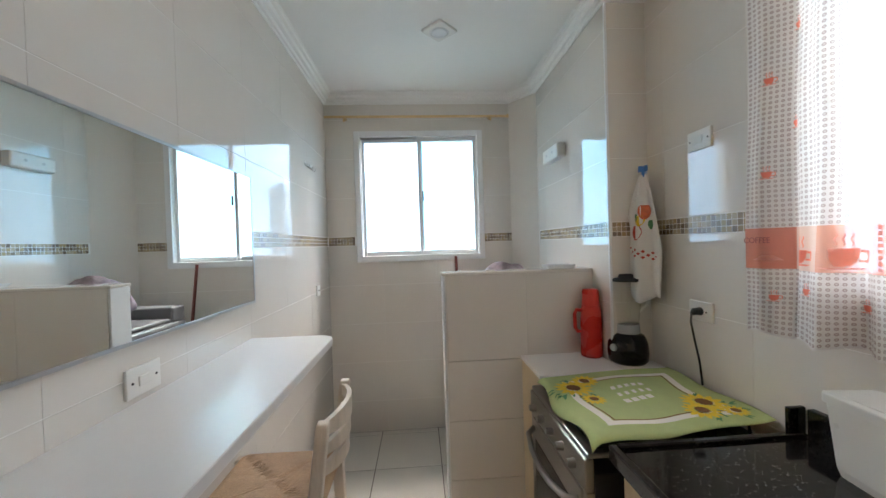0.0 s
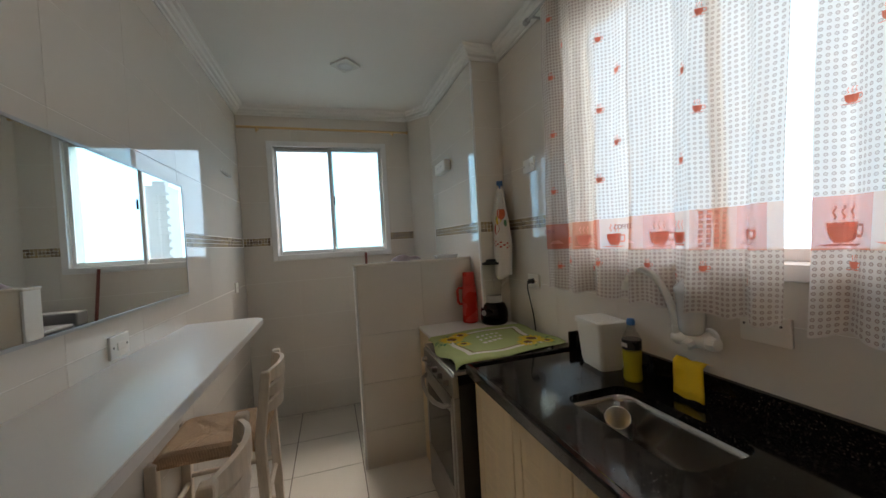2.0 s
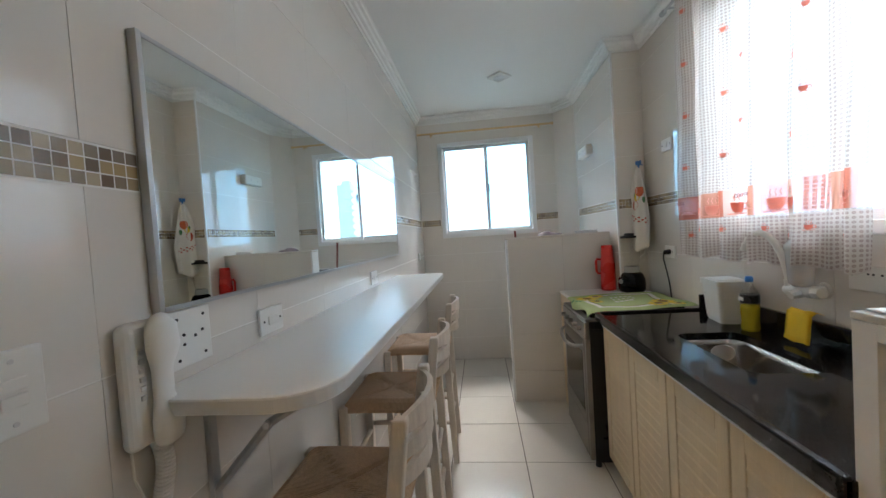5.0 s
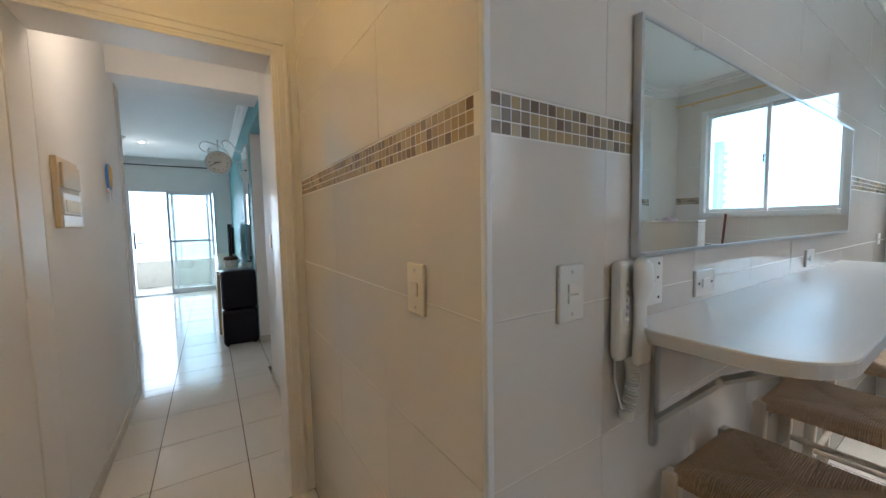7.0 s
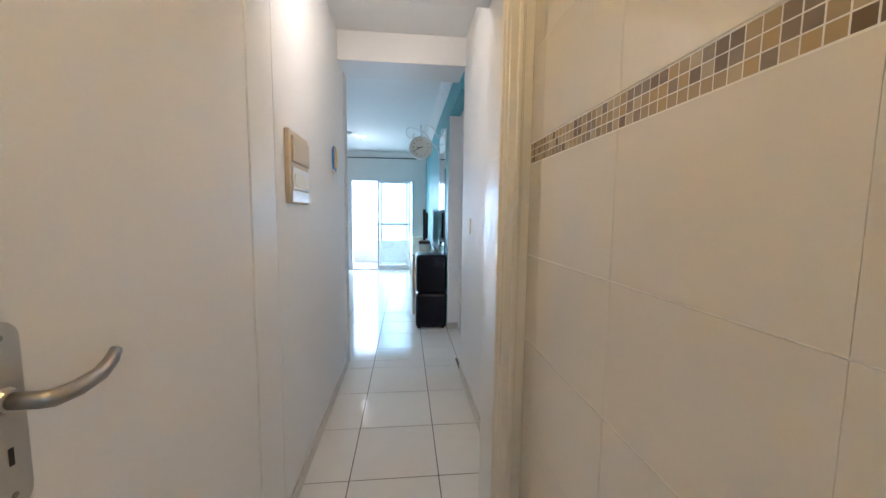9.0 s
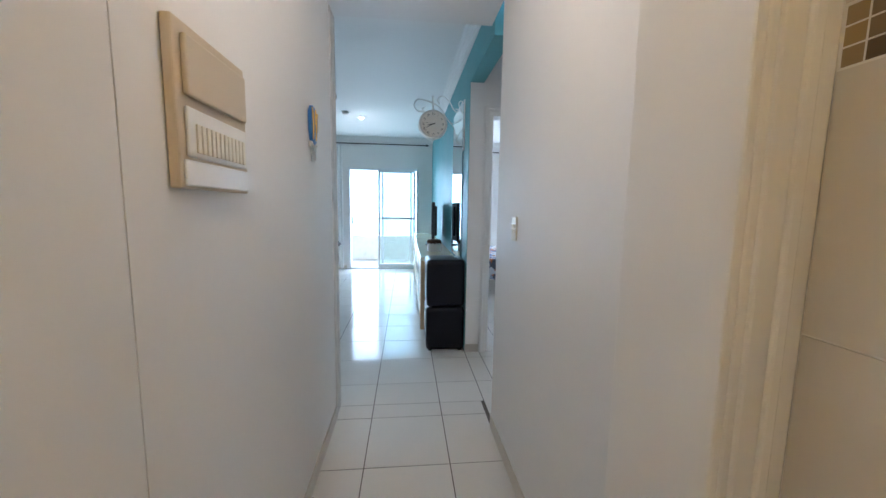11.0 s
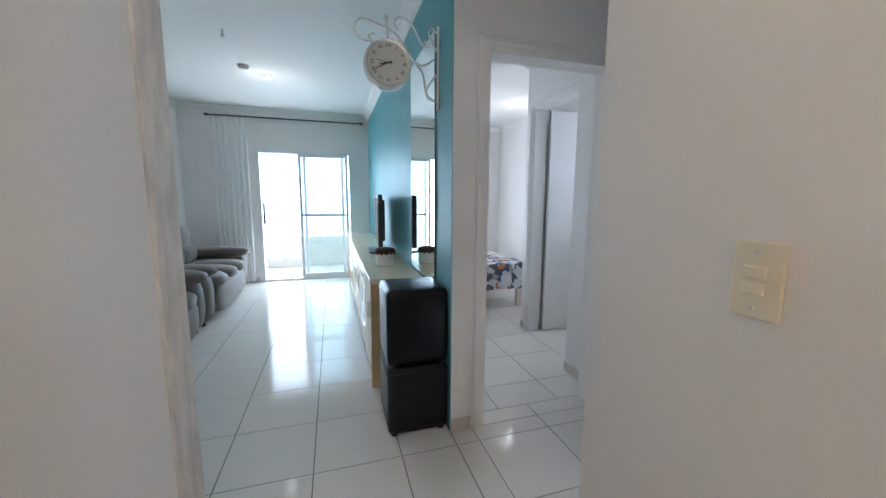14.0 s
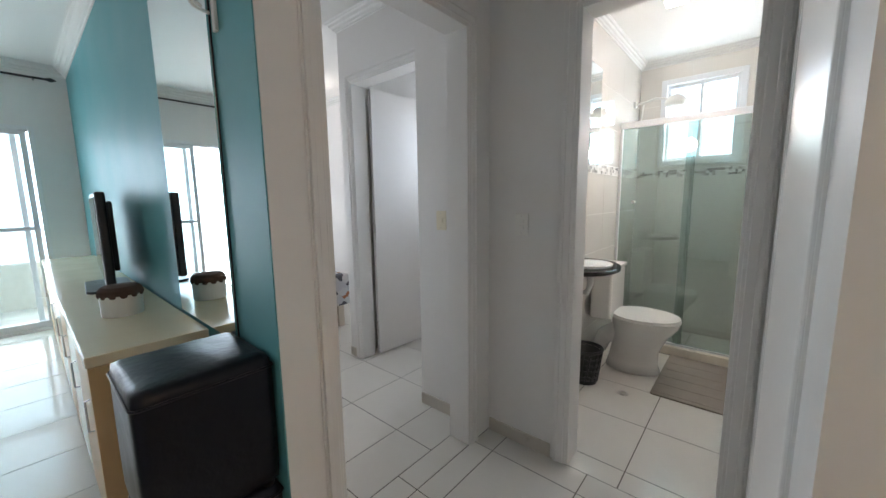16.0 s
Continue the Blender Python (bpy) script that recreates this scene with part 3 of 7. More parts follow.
# ================= kitchen things =================
def stool():
    root = thing("bar_stool", (0, 0, 0), "limewashed wooden stool with a woven straw seat under the breakfast shelf", "stool", "stools at the breakfast shelf")
    def leg(x, y, tx, ty, top, lean=0.0):
        pts = [(x + 0.0, y), ]
        bm = bmesh.new()
        s = 0.019
        rings = []
        for z, w, dx in ((0, 0.85, 0.02 * (1 if x > 0 else -1)), (0.35, 1, 0.008 * (1 if x > 0 else -1)), (0.70, 1, 0), (top - 0.01, 0.95, lean), (top, 0.8, lean)):
            rings.append([bm.verts.new((x + dx + a * s * w, y + b * s * w, z)) for a, b in ((-1, -1), (1, -1), (1, 1), (-1, 1))])
        for r0, r1 in zip(rings, rings[1:]):
            for k in range(4):
                bm.faces.new((r0[k], r0[(k + 1) % 4], r1[(k + 1) % 4], r1[k]))
        bm.faces.new(rings[0][::-1]); bm.faces.new(rings[-1])
        bmesh.ops.bevel(bm, geom=bm.edges[:], offset=0.003, segments=1, affect="EDGES")
        part("leg", bm, M_CHAIR, root)
    for y in (-0.17, 0.17):
        leg(-0.18, y, 0, 0, 0.70)
        leg(0.18, y, 0, 0, 0.975, 0.035)
    # straw seat: four woven triangles sagging to the middle, rolled over the rails
    bm = bmesh.new()
    n = 20
    vs = {}
    for i in range(n + 1):
        for j in range(n + 1):
            u, v = -1 + 2 * i / n, -1 + 2 * j / n
            r = max(abs(u), abs(v))
            z = 0.722 - 0.016 * (1 - r) - (0.035 if r > 0.99 else (0.010 if r > 0.89 else 0))
            z += 0.0018 * math.sin(60 * (u if abs(u) < abs(v) else v)) - 0.005 * (1 if abs(abs(u) - abs(v)) < 0.05 and r > 0.1 else 0)
            vs[i, j] = bm.verts.new((u * 0.192, v * 0.186, z))
    for i in range(n):
        for j in range(n):
            bm.faces.new((vs[i, j], vs[i + 1, j], vs[i + 1, j + 1], vs[i, j + 1]))
    r = bmesh.ops.extrude_face_region(bm, geom=bm.faces[:])
    for g in r["geom"]:
        if isinstance(g, bmesh.types.BMVert):
            g.co.z = min(g.co.z - 0.012, 0.69)
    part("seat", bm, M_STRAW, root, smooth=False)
    for z, r0 in ((0.22, 0.012), (0.42, 0.012)):
        for y in (-0.17, 0.17):
            part("stretcher", tube([(-0.18, y, z + 0.03), (0.18, y, z + 0.03)], r0), M_CHAIR, root)
        for x in (-0.18, 0.18):
            part("stretcher", tube([(x, -0.17, z), (x, 0.17, z)], r0), M_CHAIR, root)
    def slat(z0, z1, lean):
        bm = bmesh.new()
        n = 10
        rs = []
        for k in range(n + 1):
            t = -1 + 2 * k / n
            bow = 0.045 * (1 - t * t)
            y = t * 0.152
            x = 0.18 + lean + bow
            dz = 0.012 * (1 - t * t)
            rs.append([bm.verts.new(c) for c in ((x - 0.008, y, z0 - dz), (x + 0.008, y, z0 - dz), (x + 0.008, y, z1 + dz), (x - 0.008, y, z1 + dz))])
        for r0, r1 in zip(rs, rs[1:]):
            for k in range(4):
                bm.faces.new((r0[k], r0[(k + 1) % 4], r1[(k + 1) % 4], r1[k]))
        bm.faces.new(rs[0][::-1]); bm.faces.new(rs[-1])
        part("back_slat", bm, M_CHAIR, root, smooth=False)
    slat(0.925, 0.965, 0.033)
    slat(0.865, 0.895, 0.027)
    slat(0.80, 0.83, 0.020)
    return root


s0 = stool()
s0.matrix_basis = pose(-0.232, 0.24, 0)
for y in (0.885, 1.60):
    copy_thing(s0, pose(-0.24, y, 0, 0, 0, 1.0))

shelf = thing("breakfast_shelf", (XL, 0.9, 1.085), "long white laminate shelf with rounded corners on folding brackets", "shelf")
pts = [(0.0, -1.03)]
R = 0.12
for k in range(9):
    a = -math.pi / 2 + math.pi / 2 * k / 8
    pts.append((0.35 - R + R * math.cos(a), -1.03 + R + R * math.sin(a)))
R = 0.07
for k in range(7):
    a = math.pi / 2 * k / 6
    pts.append((0.35 - R + R * math.cos(a), 1.03 - R + R * math.sin(a)))
pts.append((0.0, 1.03))
part("board", poly_prism([(x + 0.001, y) for x, y in pts], 0.001, 0.030, 0.002), M_LAM, shelf)
part("edge_band", poly_prism([(x * 1.003 + 0.001, y * 1.001) for x, y in pts], 0.003, 0.026), M_EDGE, shelf, "grey plastic edging")
for y in (-0.88, 0.75):
    part("bracket", box(0.001, y - 0.012, -0.31, 0.014, y + 0.012, -0.001, 0.002), M_ALUG, shelf)
    part("brace", tube([(0.015, y, -0.24), (0.15, y, -0.09), (0.27, y, -0.02)], 0.011, 6), M_ALUG, shelf)
    part("brace", box(0.02, y - 0.012, -0.014, 0.29, y + 0.012, -0.001, 0.002), M_ALUG, shelf)
    part("bolt", tube([(0.15, y - 0.018, -0.09), (0.15, y + 0.018, -0.09)], 0.008), M_STEEL, shelf)

mir = thing("wall_mirror", (XL, 0.925, 1.53), "wide frameless mirror with a thin grey metal edge", "mirror")
part("glass", box(0.012, -1.005, -0.255, 0.018, 1.005, 0.260), M_MIRROR, mir)
part("frame", box(0.001, -1.012, -0.262, 0.0115, 1.012, 0.267), M_ALUG, mir)
for a in ((0.001, -1.017, -0.267, 0.020, -1.0055, 0.272), (0.001, 1.0055, -0.267, 0.020, 1.017, 0.272), (0.0115, -1.005, 0.2605, 0.020, 1.005, 0.270), (0.0115, -1.005, -0.265, 0.020, 1.005, -0.2555)):
    part("edge", box(*a, 0.001), M_ALUG, mir)


def plate(name, at, w, h, rz, label, material=M_WPLAST, holes=(), rockers=(), category="socket", group=""):
    """A wall plate whose face looks along its own -y."""
    root = thing(name, at, label, category, group, rz)
    part("cover", box(-w / 2, -0.009, -h / 2, w / 2, 0.0, h / 2, 0.003), material, root)
    for x, z in holes:
        part("hole", tube([(x, -0.0105, z), (x, -0.008, z)], 0.0035, 8), M_EDGE if holes is SCR else M_DARK, root)
    for x, z, a, b in rockers:
        part("rocker", box(x - a / 2, -0.014, z - b / 2, x + a / 2, -0.009, z + b / 2, 0.002), material, root)
    return root


SCR = [(0, 0.042), (0, -0.042)]
plate("light_switch", (XL, -0.308, 1.207), 0.074, 0.115, 90, "white double light switch on the tiled kitchen wall", holes=SCR, rockers=[(0, 0.011, 0.03, 0.018), (0, -0.011, 0.03, 0.018)], category="switch")
plate("wall_socket", (XL, -0.012, 1.20), 0.112, 0.12, 90, "large white square outlet plate with socket holes", holes=[(-0.035, 0.042), (0.035, 0.042), (-0.035, -0.042), (0.035, -0.042), (-0.02, 0.008), (-0.02, -0.012), (0.01, 0.0), (0.03, 0.008)])
plate("wall_socket", (XL, 0.285, 1.167), 0.115, 0.075, 90, "white outlet plate just above the breakfast shelf", holes=[(-0.04, 0), (0.04, 0), (-0.01, 0), (0.01, 0)], rockers=[(0, 0, 0.045, 0.025)])
plate("wall_socket", (XL, 1.327, 1.167), 0.115, 0.075, 90, "white outlet plate below the wide mirror", holes=[(-0.04, 0), (0.04, 0), (-0.01, 0), (0.01, 0)], rockers=[(0, 0, 0.045, 0.025)])
plate("wall_socket", (XL, 2.93, 1.19), 0.075, 0.075, 90, "small white outlet near the window wall", holes=[(-0.01, 0), (0.01, 0)])
plate("light_switch", (-0.684, YC, 1.205), 0.075, 0.115, 0, "ivory single light switch on the tiled vestibule wall", M_IVORY, SCR, [(0, 0, 0.03, 0.03)], "switch")
plate("light_switch", (-3.135, -0.50, 1.235), 0.068, 0.115, 0, "ivory double light switch on the painted corridor wall", M_IVORY, SCR, [(0, 0.012, 0.03, 0.018), (0, -0.012, 0.03, 0.018)], "switch")
plate("light_switch", (-4.44, YB, 1.20), 0.072, 0.112, 0, "white light switch beside the bathroom door", M_WPLAST, SCR, [(0, 0.014, 0.028, 0.02), (0, -0.014, 0.028, 0.02)], "switch")
plate("light_switch", (-4.94, 0.65, 1.21), 0.072, 0.112, 0, "ivory light switch inside the bedroom passage", M_IVORY, SCR, [(0, 0, 0.03, 0.03)], "switch")
plate("wall_socket", (XR, 1.71, 1.865), 0.12, 0.078, -90, "white outlet plate high on the tiled wall", holes=[(-0.045, 0), (0.045, 0)], rockers=[(0, 0, 0.04, 0.03)])
ps = plate("wall_socket", (XR, 1.72, 1.19), 0.12, 0.078, -90, "white outlet plate with a black plug and hanging cord", holes=[(-0.045, 0), (0.03, 0)])
part("plug", tube([(-0.0, -0.009, 0.0), (-0.0, -0.035, 0), (-0.002, -0.045, -0.01)], [0.017, 0.014, 0.008], 10), M_BLACK, ps)
part("cord", tube([(-0.002, -0.045, -0.01), (-0.004, -0.047, -0.04), (-0.006, -0.03, -0.12), (0.004, -0.02, -0.2), (0.012, -0.016, -0.29)], 0.004, 6), M_BLACK, ps)
plate("wall_socket", (XR, 0.535, 1.160), 0.125, 0.078, -90, "wide white outlet plate under the curtain hem", holes=[(-0.05, 0.01), (0.0, 0.015), (0.015, 0.015), (0.04, 0.015)])
jb = thing("cable_box", (1.19, 2.66, 2.05), "white surface box with two outlets on the tiled wall", "socket")
part("case", box(-0.055, -0.13, -0.045, 0, 0.13, 0.045, 0.012, 3), M_WPLAST, jb)
for y in (-0.05, 0.05):
    part("button", tube([(-0.059, y, 0.0), (-0.05, y, 0.0)], 0.008), M_EDGE, jb)

# intercom
ph = thing("intercom_handset", (XL, -0.135, 1.15), "white wall intercom handset with a coiled cord", "telephone")
part("base", box(0.001, -0.042, -0.112, 0.032, 0.036, 0.112, 0.017, 4), M_WPLAST, ph)
bm = tube([(0.05, 0.022, 0.108), (0.066, 0.022, 0.095), (0.07, 0.022, 0.06), (0.058, 0.022, 0.02), (0.058, 0.022, -0.03), (0.07, 0.022, -0.065), (0.066, 0.022, -0.098), (0.048, 0.022, -0.108)], [0.02, 0.029, 0.030, 0.019, 0.019, 0.029, 0.028, 0.018], 14)
for v in bm.verts:
    v.co.x = 0.034 + (v.co.x - 0.04) * 0.55
    v.co.y = (v.co.y - 0.022) * 1.08 + 0.012
part("handset", bm, M_WPLAST, ph, smooth=True)
for k in range(6):
    part("button", box(0.031, -0.022, 0.055 - k * 0.016, 0.0360, -0.012, 0.064 - k * 0.016, 0.001), M_EDGE, ph)
hp = []
for k in range(340):
    t = k / 339
    a = t * 2 * math.pi * 28
    z = -0.10 - 0.185 * t if t < 0.8 else -0.248 + 0.10 * (t - 0.8)
    hp.append((0.024 + 0.013 * math.cos(a), 0.010 + 0.013 * math.sin(a) + 0.012 * math.sin(t * 5), z))
part("cord", tube(hp, 0.0034, 6), M_WPLAST, ph, smooth=True)
part("cord", tube([(0.012, -0.03, -0.09), (0.012, -0.028, -0.16), (0.02, -0.01, -0.23), (0.022, 0.01, -0.248)], 0.0024, 5), M_WPLAST, ph)

# half wall
tagged(obj_of("half_wall", box(0.40, 2.233, 0, 1.197, 2.345, 1.32), M_GROUT), kind="structure")
tagged(obj_of("trim_half_wall_cap", box(0.388, 2.222, 1.32, 1.19, 2.355, 1.337, 0.004), M_WTILE), kind="structure")
tagged(obj_of("trim_half_wall_edge", box(0.389, 2.224, 0, 0.40, 2.345, 1.32, 0.002), M_ALU), kind="structure")

# ---- worktop, sink, cabinets ----
wt = thing("worktop", (0.80, 0.65, 0.87), "polished black granite worktop with a raised lip and backsplash", "worktop")
bm = bmesh.new()
SX0, SX1, SY0, SY1 = 0.18, 0.43, -0.20, 0.25
for r in ((0.0, -0.68, SX0, 0.685), (SX1, -0.68, 0.586, 0.685), (SX0, -0.68, SX1, SY0), (SX0, SY1, SX1, 0.685)):
    box(r[0], r[1], 0.0, r[2], r[3], 0.032, bm=bm)
bmesh.ops.remove_doubles(bm, verts=bm.verts, dist=0.0001)
part("slab", bm, M_GRAN, wt)
part("lip", box(-0.012, -0.68, -0.006, 0.014, 0.685, 0.041, 0.006), M_GRAN, wt)
part("lip", box(0.0145, 0.665, 0.032, 0.570, 0.685, 0.043, 0.004), M_GRAN, wt)
part("backsplash", box(0.566, -0.68, 0.032, 0.588, 0.665, 0.115, 0.003), M_GRAN, wt)
part("backsplash", box(0.535, 0.686, 0.02, 0.588, 0.70, 0.11, 0.003), M_GRAN, wt)


def rrect(x0, y0, x1, y1, r, n=6):
    out = []
    for cx, cy, a0 in ((x1 - r, y1 - r, 0), (x0 + r, y1 - r, 90), (x0 + r, y0 + r, 180), (x1 - r, y0 + r, 270)):
        for k in range(n + 1):
            a = radians(a0 + 90 * k / n)
            out.append((cx + r * math.cos(a), cy + r * math.sin(a)))
    return out


def shell(loops, bm=None):
    """Skin through closed loops with the same number of points, the last one closed."""
    out = bm or bmesh.new()
    rs = [[out.verts.new(p) for p in lp] for lp in loops]
    for a, b in zip(rs, rs[1:]):
        for k in range(len(a)):
            out.faces.new((a[k], a[(k + 1) % len(a)], b[(k + 1) % len(a)], b[k]))
    out.faces.new(rs[-1])
    return out


M_SINK = mat("worn_sink_steel", (0.44, 0.42, 0.40), 0.24, metal=1.0, var=0.12, scale=5, bump=0.12, bscale=9)
sk = thing("sink_bowl", (0.80, 0.65, 0.87), "stainless steel sink bowl set in the granite", "sink")
lps = []
for d, z, r in ((-0.004, 0.003, 0.05), (0.002, 0.001, 0.05), (0.008, -0.02, 0.05), (0.014, -0.12, 0.05), (0.03, -0.145, 0.04), (0.06, -0.15, 0.03)):
    lps.append([(x, y, z) for x, y in rrect(SX0 + d, SY0 + d, SX1 - d, SY1 - d, max(0.02, r))])
part("bowl", shell(lps), M_SINK, sk, smooth=True)
part("drain", turn([(0.0, 0), (0.03, 0), (0.032, 0.003), (0.022, 0.004), (0.020, 0.001), (0.0, 0.001)], 20, at=(0.30, 0.03, -0.149)), M_ALUG, sk)
# granite corner fillets round the bowl's mouth
for cx, cy, a0, ox, oy in ((SX1 - 0.05, SY1 - 0.05, 0, SX1, SY1), (SX0 + 0.05, SY1 - 0.05, 90, SX0, SY1), (SX0 + 0.05, SY0 + 0.05, 180, SX0, SY0), (SX1 - 0.05, SY0 + 0.05, 270, SX1, SY0)):
    arc = [(cx + 0.05 * math.cos(radians(a0 + 15 * k)), cy + 0.05 * math.sin(radians(a0 + 15 * k))) for k in range(7)]
    part("corner", poly_prism(arc + [(ox, oy)], 0.004, 0.0318), M_GRAN, wt)

tum = thing("sink_tumbler", (1.17, 0.83, 0.745), "small stainless steel tumbler lying in the sink", "cup")
b = turn([(0.0, 0), (0.032, 0), (0.038, 0.11), (0.040, 0.115), (0.036, 0.113), (0.030, 0.006), (0, 0.006)], 24)
part("body", moved(b, pose(-0.01, 0.01, 0.012, 22, -28, 0)), M_STEEL, tum, smooth=True)


def cabinet(y0, y1, x0=0.825, x1=1.385, z0=0.10, z1=0.862, doors=1):
    root = thing("sink_cabinet", ((x0 + x1) / 2, (y0 + y1) / 2, 0.0), "bleached wood base cabinet with framed doors under the granite", "cabinet", "base cabinets under the granite worktop")
    cx, cy = (x0 + x1) / 2, (y0 + y1) / 2
    g = lambda *a, bev=0.0: box(a[0] - cx, a[1] - cy, a[2], a[3] - cx, a[4] - cy, a[5], bev)
    part("body", g(x0 + 0.02, y0 + 0.001, z0, x1, y1 - 0.001, 0.70), M_CAB, root)
    part("front_board", g(x0 + 0.02, y0 + 0.001, 0.7005, x0 + 0.04, y1 - 0.001, z1), M_CAB, root)
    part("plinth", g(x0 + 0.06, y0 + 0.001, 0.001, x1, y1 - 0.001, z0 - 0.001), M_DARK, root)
    part("rail", g(x0 - 0.004, y0 + 0.001, z1 - 0.03, x0 + 0.019, y1 - 0.001, z1), M_ALU, root, "grey painted top rail")
    w = (y1 - y0) / doors
    for k in range(doors):
        a, b = y0 + k * w + 0.003, y0 + (k + 1) * w - 0.003
        zt, zb, s = z1 - 0.034, z0 + 0.006, 0.055
        d = part("door", g(x0 + 0.004, a + s - 0.005, zb + s - 0.005, x0 + 0.014, b - s + 0.005, zt - s + 0.005), M_CAB, root)
        for q in ((a, zb, a + s, zt), (b - s, zb, b, zt), (a + s, zb, b - s, zb + s), (a + s, zt - s, b - s, zt)):
            part("frame_rail", g(x0, q[0], q[1], x0 + 0.018, q[2], q[3], bev=0.003), M_CAB, d)
        for q in range(14):
            zq = zb + s + 0.012 + q * 0.0435
            sl = g(x0 + 0.006, a + s - 0.002, -0.019, x0 + 0.011, b - s + 0.002, 0.019, bev=0.0015)
            part("louvre", moved(sl, pose(0, 0, zq + 0.01) @ pose(x0 + 0.0085 - cx, 0, 0) @ pose(0, 0, 0, 0, 14, 0) @ pose(cx - x0 - 0.0085, 0, 0)), M_CAB, d)
    return root


cabinet(0.99, 1.325)
cabinet(0.655, 0.988)
cabinet(0.32, 0.653)
cabinet(-0.015, 0.318)

# white cabinet with a patterned top
M_MARB = mat("marbled_laminate", (0.72, 0.71, 0.68), 0.25, var=0.22, scale=4, fine=0.05, stretch=(1, 2.5, 1))
wc = thing("white_cabinet", (1.10, -0.36, 0), "white cabinet with a recessed grey door panel and marbled top", "cabinet")
part("body", box(-0.262, -0.335, 0.02, 0.285, 0.335, 1.19), M_LAM, wc)
part("top", box(-0.2825, -0.345, 1.19, 0.287, 0.337, 1.203, 0.002), M_STONE, wc, "pale wood-coloured top edge")
part("top_sheet", box(-0.265, -0.34, 1.2035, 0.286, 0.330, 1.208, 0.002), M_MARB, wc, "grey-veined white top sheet")
for q in ((-0.335, 0.02, -0.294, 1.189), (0.294, 0.02, 0.335, 1.189), (-0.294, 0.02, 0.294, 0.10), (-0.294, 1.16, 0.294, 1.189)):
    part("frame_rail", box(-0.282, q[0], q[1], -0.263, q[2], q[3], 0.001), M_LAM, wc)
part("door_panel", box(-0.2665, -0.294, 0.10, -0.2625, 0.294, 1.16), M_EDGE, wc, "grey recessed panel")
part("door_stile", box(-0.271, 0.264, 0.10, -0.267, 0.282, 1.16, 0.002), M_LAM, wc)

# ---- stove ----
st = thing("gas_stove", (1.03, 1.635, 0), "stainless steel gas stove with dark oven door, under a cloth", "stove")
part("body", box(-0.262, -0.262, 0.04, 0.29, 0.262, 0.80), M_BLACK, st, "dark enamel side walls")
part("front_panel", box(-0.292, -0.262, 0.745, -0.263, 0.262, 0.845, 0.006), M_DSTEEL, st)
part("front_post", box(-0.288, -0.262, 0.05, -0.263, -0.235, 0.744, 0.003), M_DSTEEL, st)
part("front_post", box(-0.288, 0.235, 0.05, -0.263, 0.262, 0.744, 0.003), M_DSTEEL, st)
dr = part("oven_door", box(-0.292, -0.232, 0.26, -0.264, 0.232, 0.738, 0.004), M_DSTEEL, st, "steel oven door with a dark window")
part("oven_window", box(-0.294, -0.20, 0.31, -0.2922, 0.20, 0.66), M_DKGLASS, dr)
part("door_trim", box(-0.296, -0.232, 0.26, -0.2925, 0.232, 0.30, 0.001), M_DSTEEL, dr)
part("handle", tube([(-0.293, -0.215, 0.70), (-0.325, -0.19, 0.69), (-0.34, -0.1, 0.675), (-0.345, 0, 0.67), (-0.34, 0.1, 0.675), (-0.325, 0.19, 0.69), (-0.293, 0.215, 0.70)], 0.011, 10), M_DSTEEL, dr, smooth=True)
part("drawer", box(-0.292, -0.232, 0.06, -0.264, 0.232, 0.25, 0.004), M_DSTEEL, st)
for k in range(5):
    part("knob", tube([(-0.293, -0.19 + 0.095 * k, 0.795), (-0.318, -0.19 + 0.095 * k, 0.797)], [0.015, 0.012], 14), M_DSTEEL, st)
part("cooktop", box(-0.285, -0.262, 0.846, 0.29, 0.262, 0.862, 0.005), M_DSTEEL, st)
part("cooktop_well", box(-0.245, -0.235, 0.862, 0.27, 0.235, 0.866), M_IRON, st, "black enamel burner well")
for bx in (-0.12, 0.14):
    for by in (-0.12, 0.12):
        part("burner", turn([(0.0, 0), (0.045, 0), (0.045, 0.01), (0.034, 0.012), (0.034, 0.018), (0.0, 0.018)], 20, at=(bx, by, 0.8662)), M_IRON, st)
for by in (-0.12, 0.12):
    for bx in (-0.24, -0.12, 0.0, 0.14, 0.255):
        part("grate_bar", tube([(bx, by - 0.105, 0.868), (bx, by - 0.10, 0.896), (bx, by + 0.10, 0.896), (bx, by + 0.105, 0.868)], 0.005, 6), M_IRON, st)
    for dy in (-0.10, 0.0, 0.10):
        part("grate_bar", tube([(-0.245, by + dy, 0.897), (0.265, by + dy, 0.897)], 0.005, 6), M_IRON, st)
for fx in (-0.24, 0.26):
    for fy in (-0.23, 0.23):
        part("foot", turn([(0.018, 0), (0.015, 0.04)], 12, at=(fx, fy, 0.0)), M_BLACK, st)

# cloth over the stove
cl = thing("stove_cloth", (1.05, 1.60, 0.905), "green cotton stove cloth printed with sunflowers and white borders", "tea towel")


def cloth_z(u, v):
    z = 0.005 * math.sin(9 * u + 1.3) * math.sin(7 * v + 0.4) + 0.002 * math.sin(23 * u + 11 * v) + 0.002
    if u < -0.275:
        z -= (-0.275 - u) * 0.9
    if v < -0.22:
        z -= (-0.22 - v) * 0.55
    return z


def cloth_patch(pts_fn, nu, nv, lift):
    bm = bmesh.new()
    g = [[bm.verts.new((lambda p: (p[0], p[1], cloth_z(*p) + lift))(pts_fn(i / nu, j / nv))) for j in range(nv + 1)] for i in range(nu + 1)]
    for i in range(nu):
        for j in range(nv):
            bm.faces.new((g[i][j], g[i + 1][j], g[i + 1][j + 1], g[i][j + 1]))
    return bm


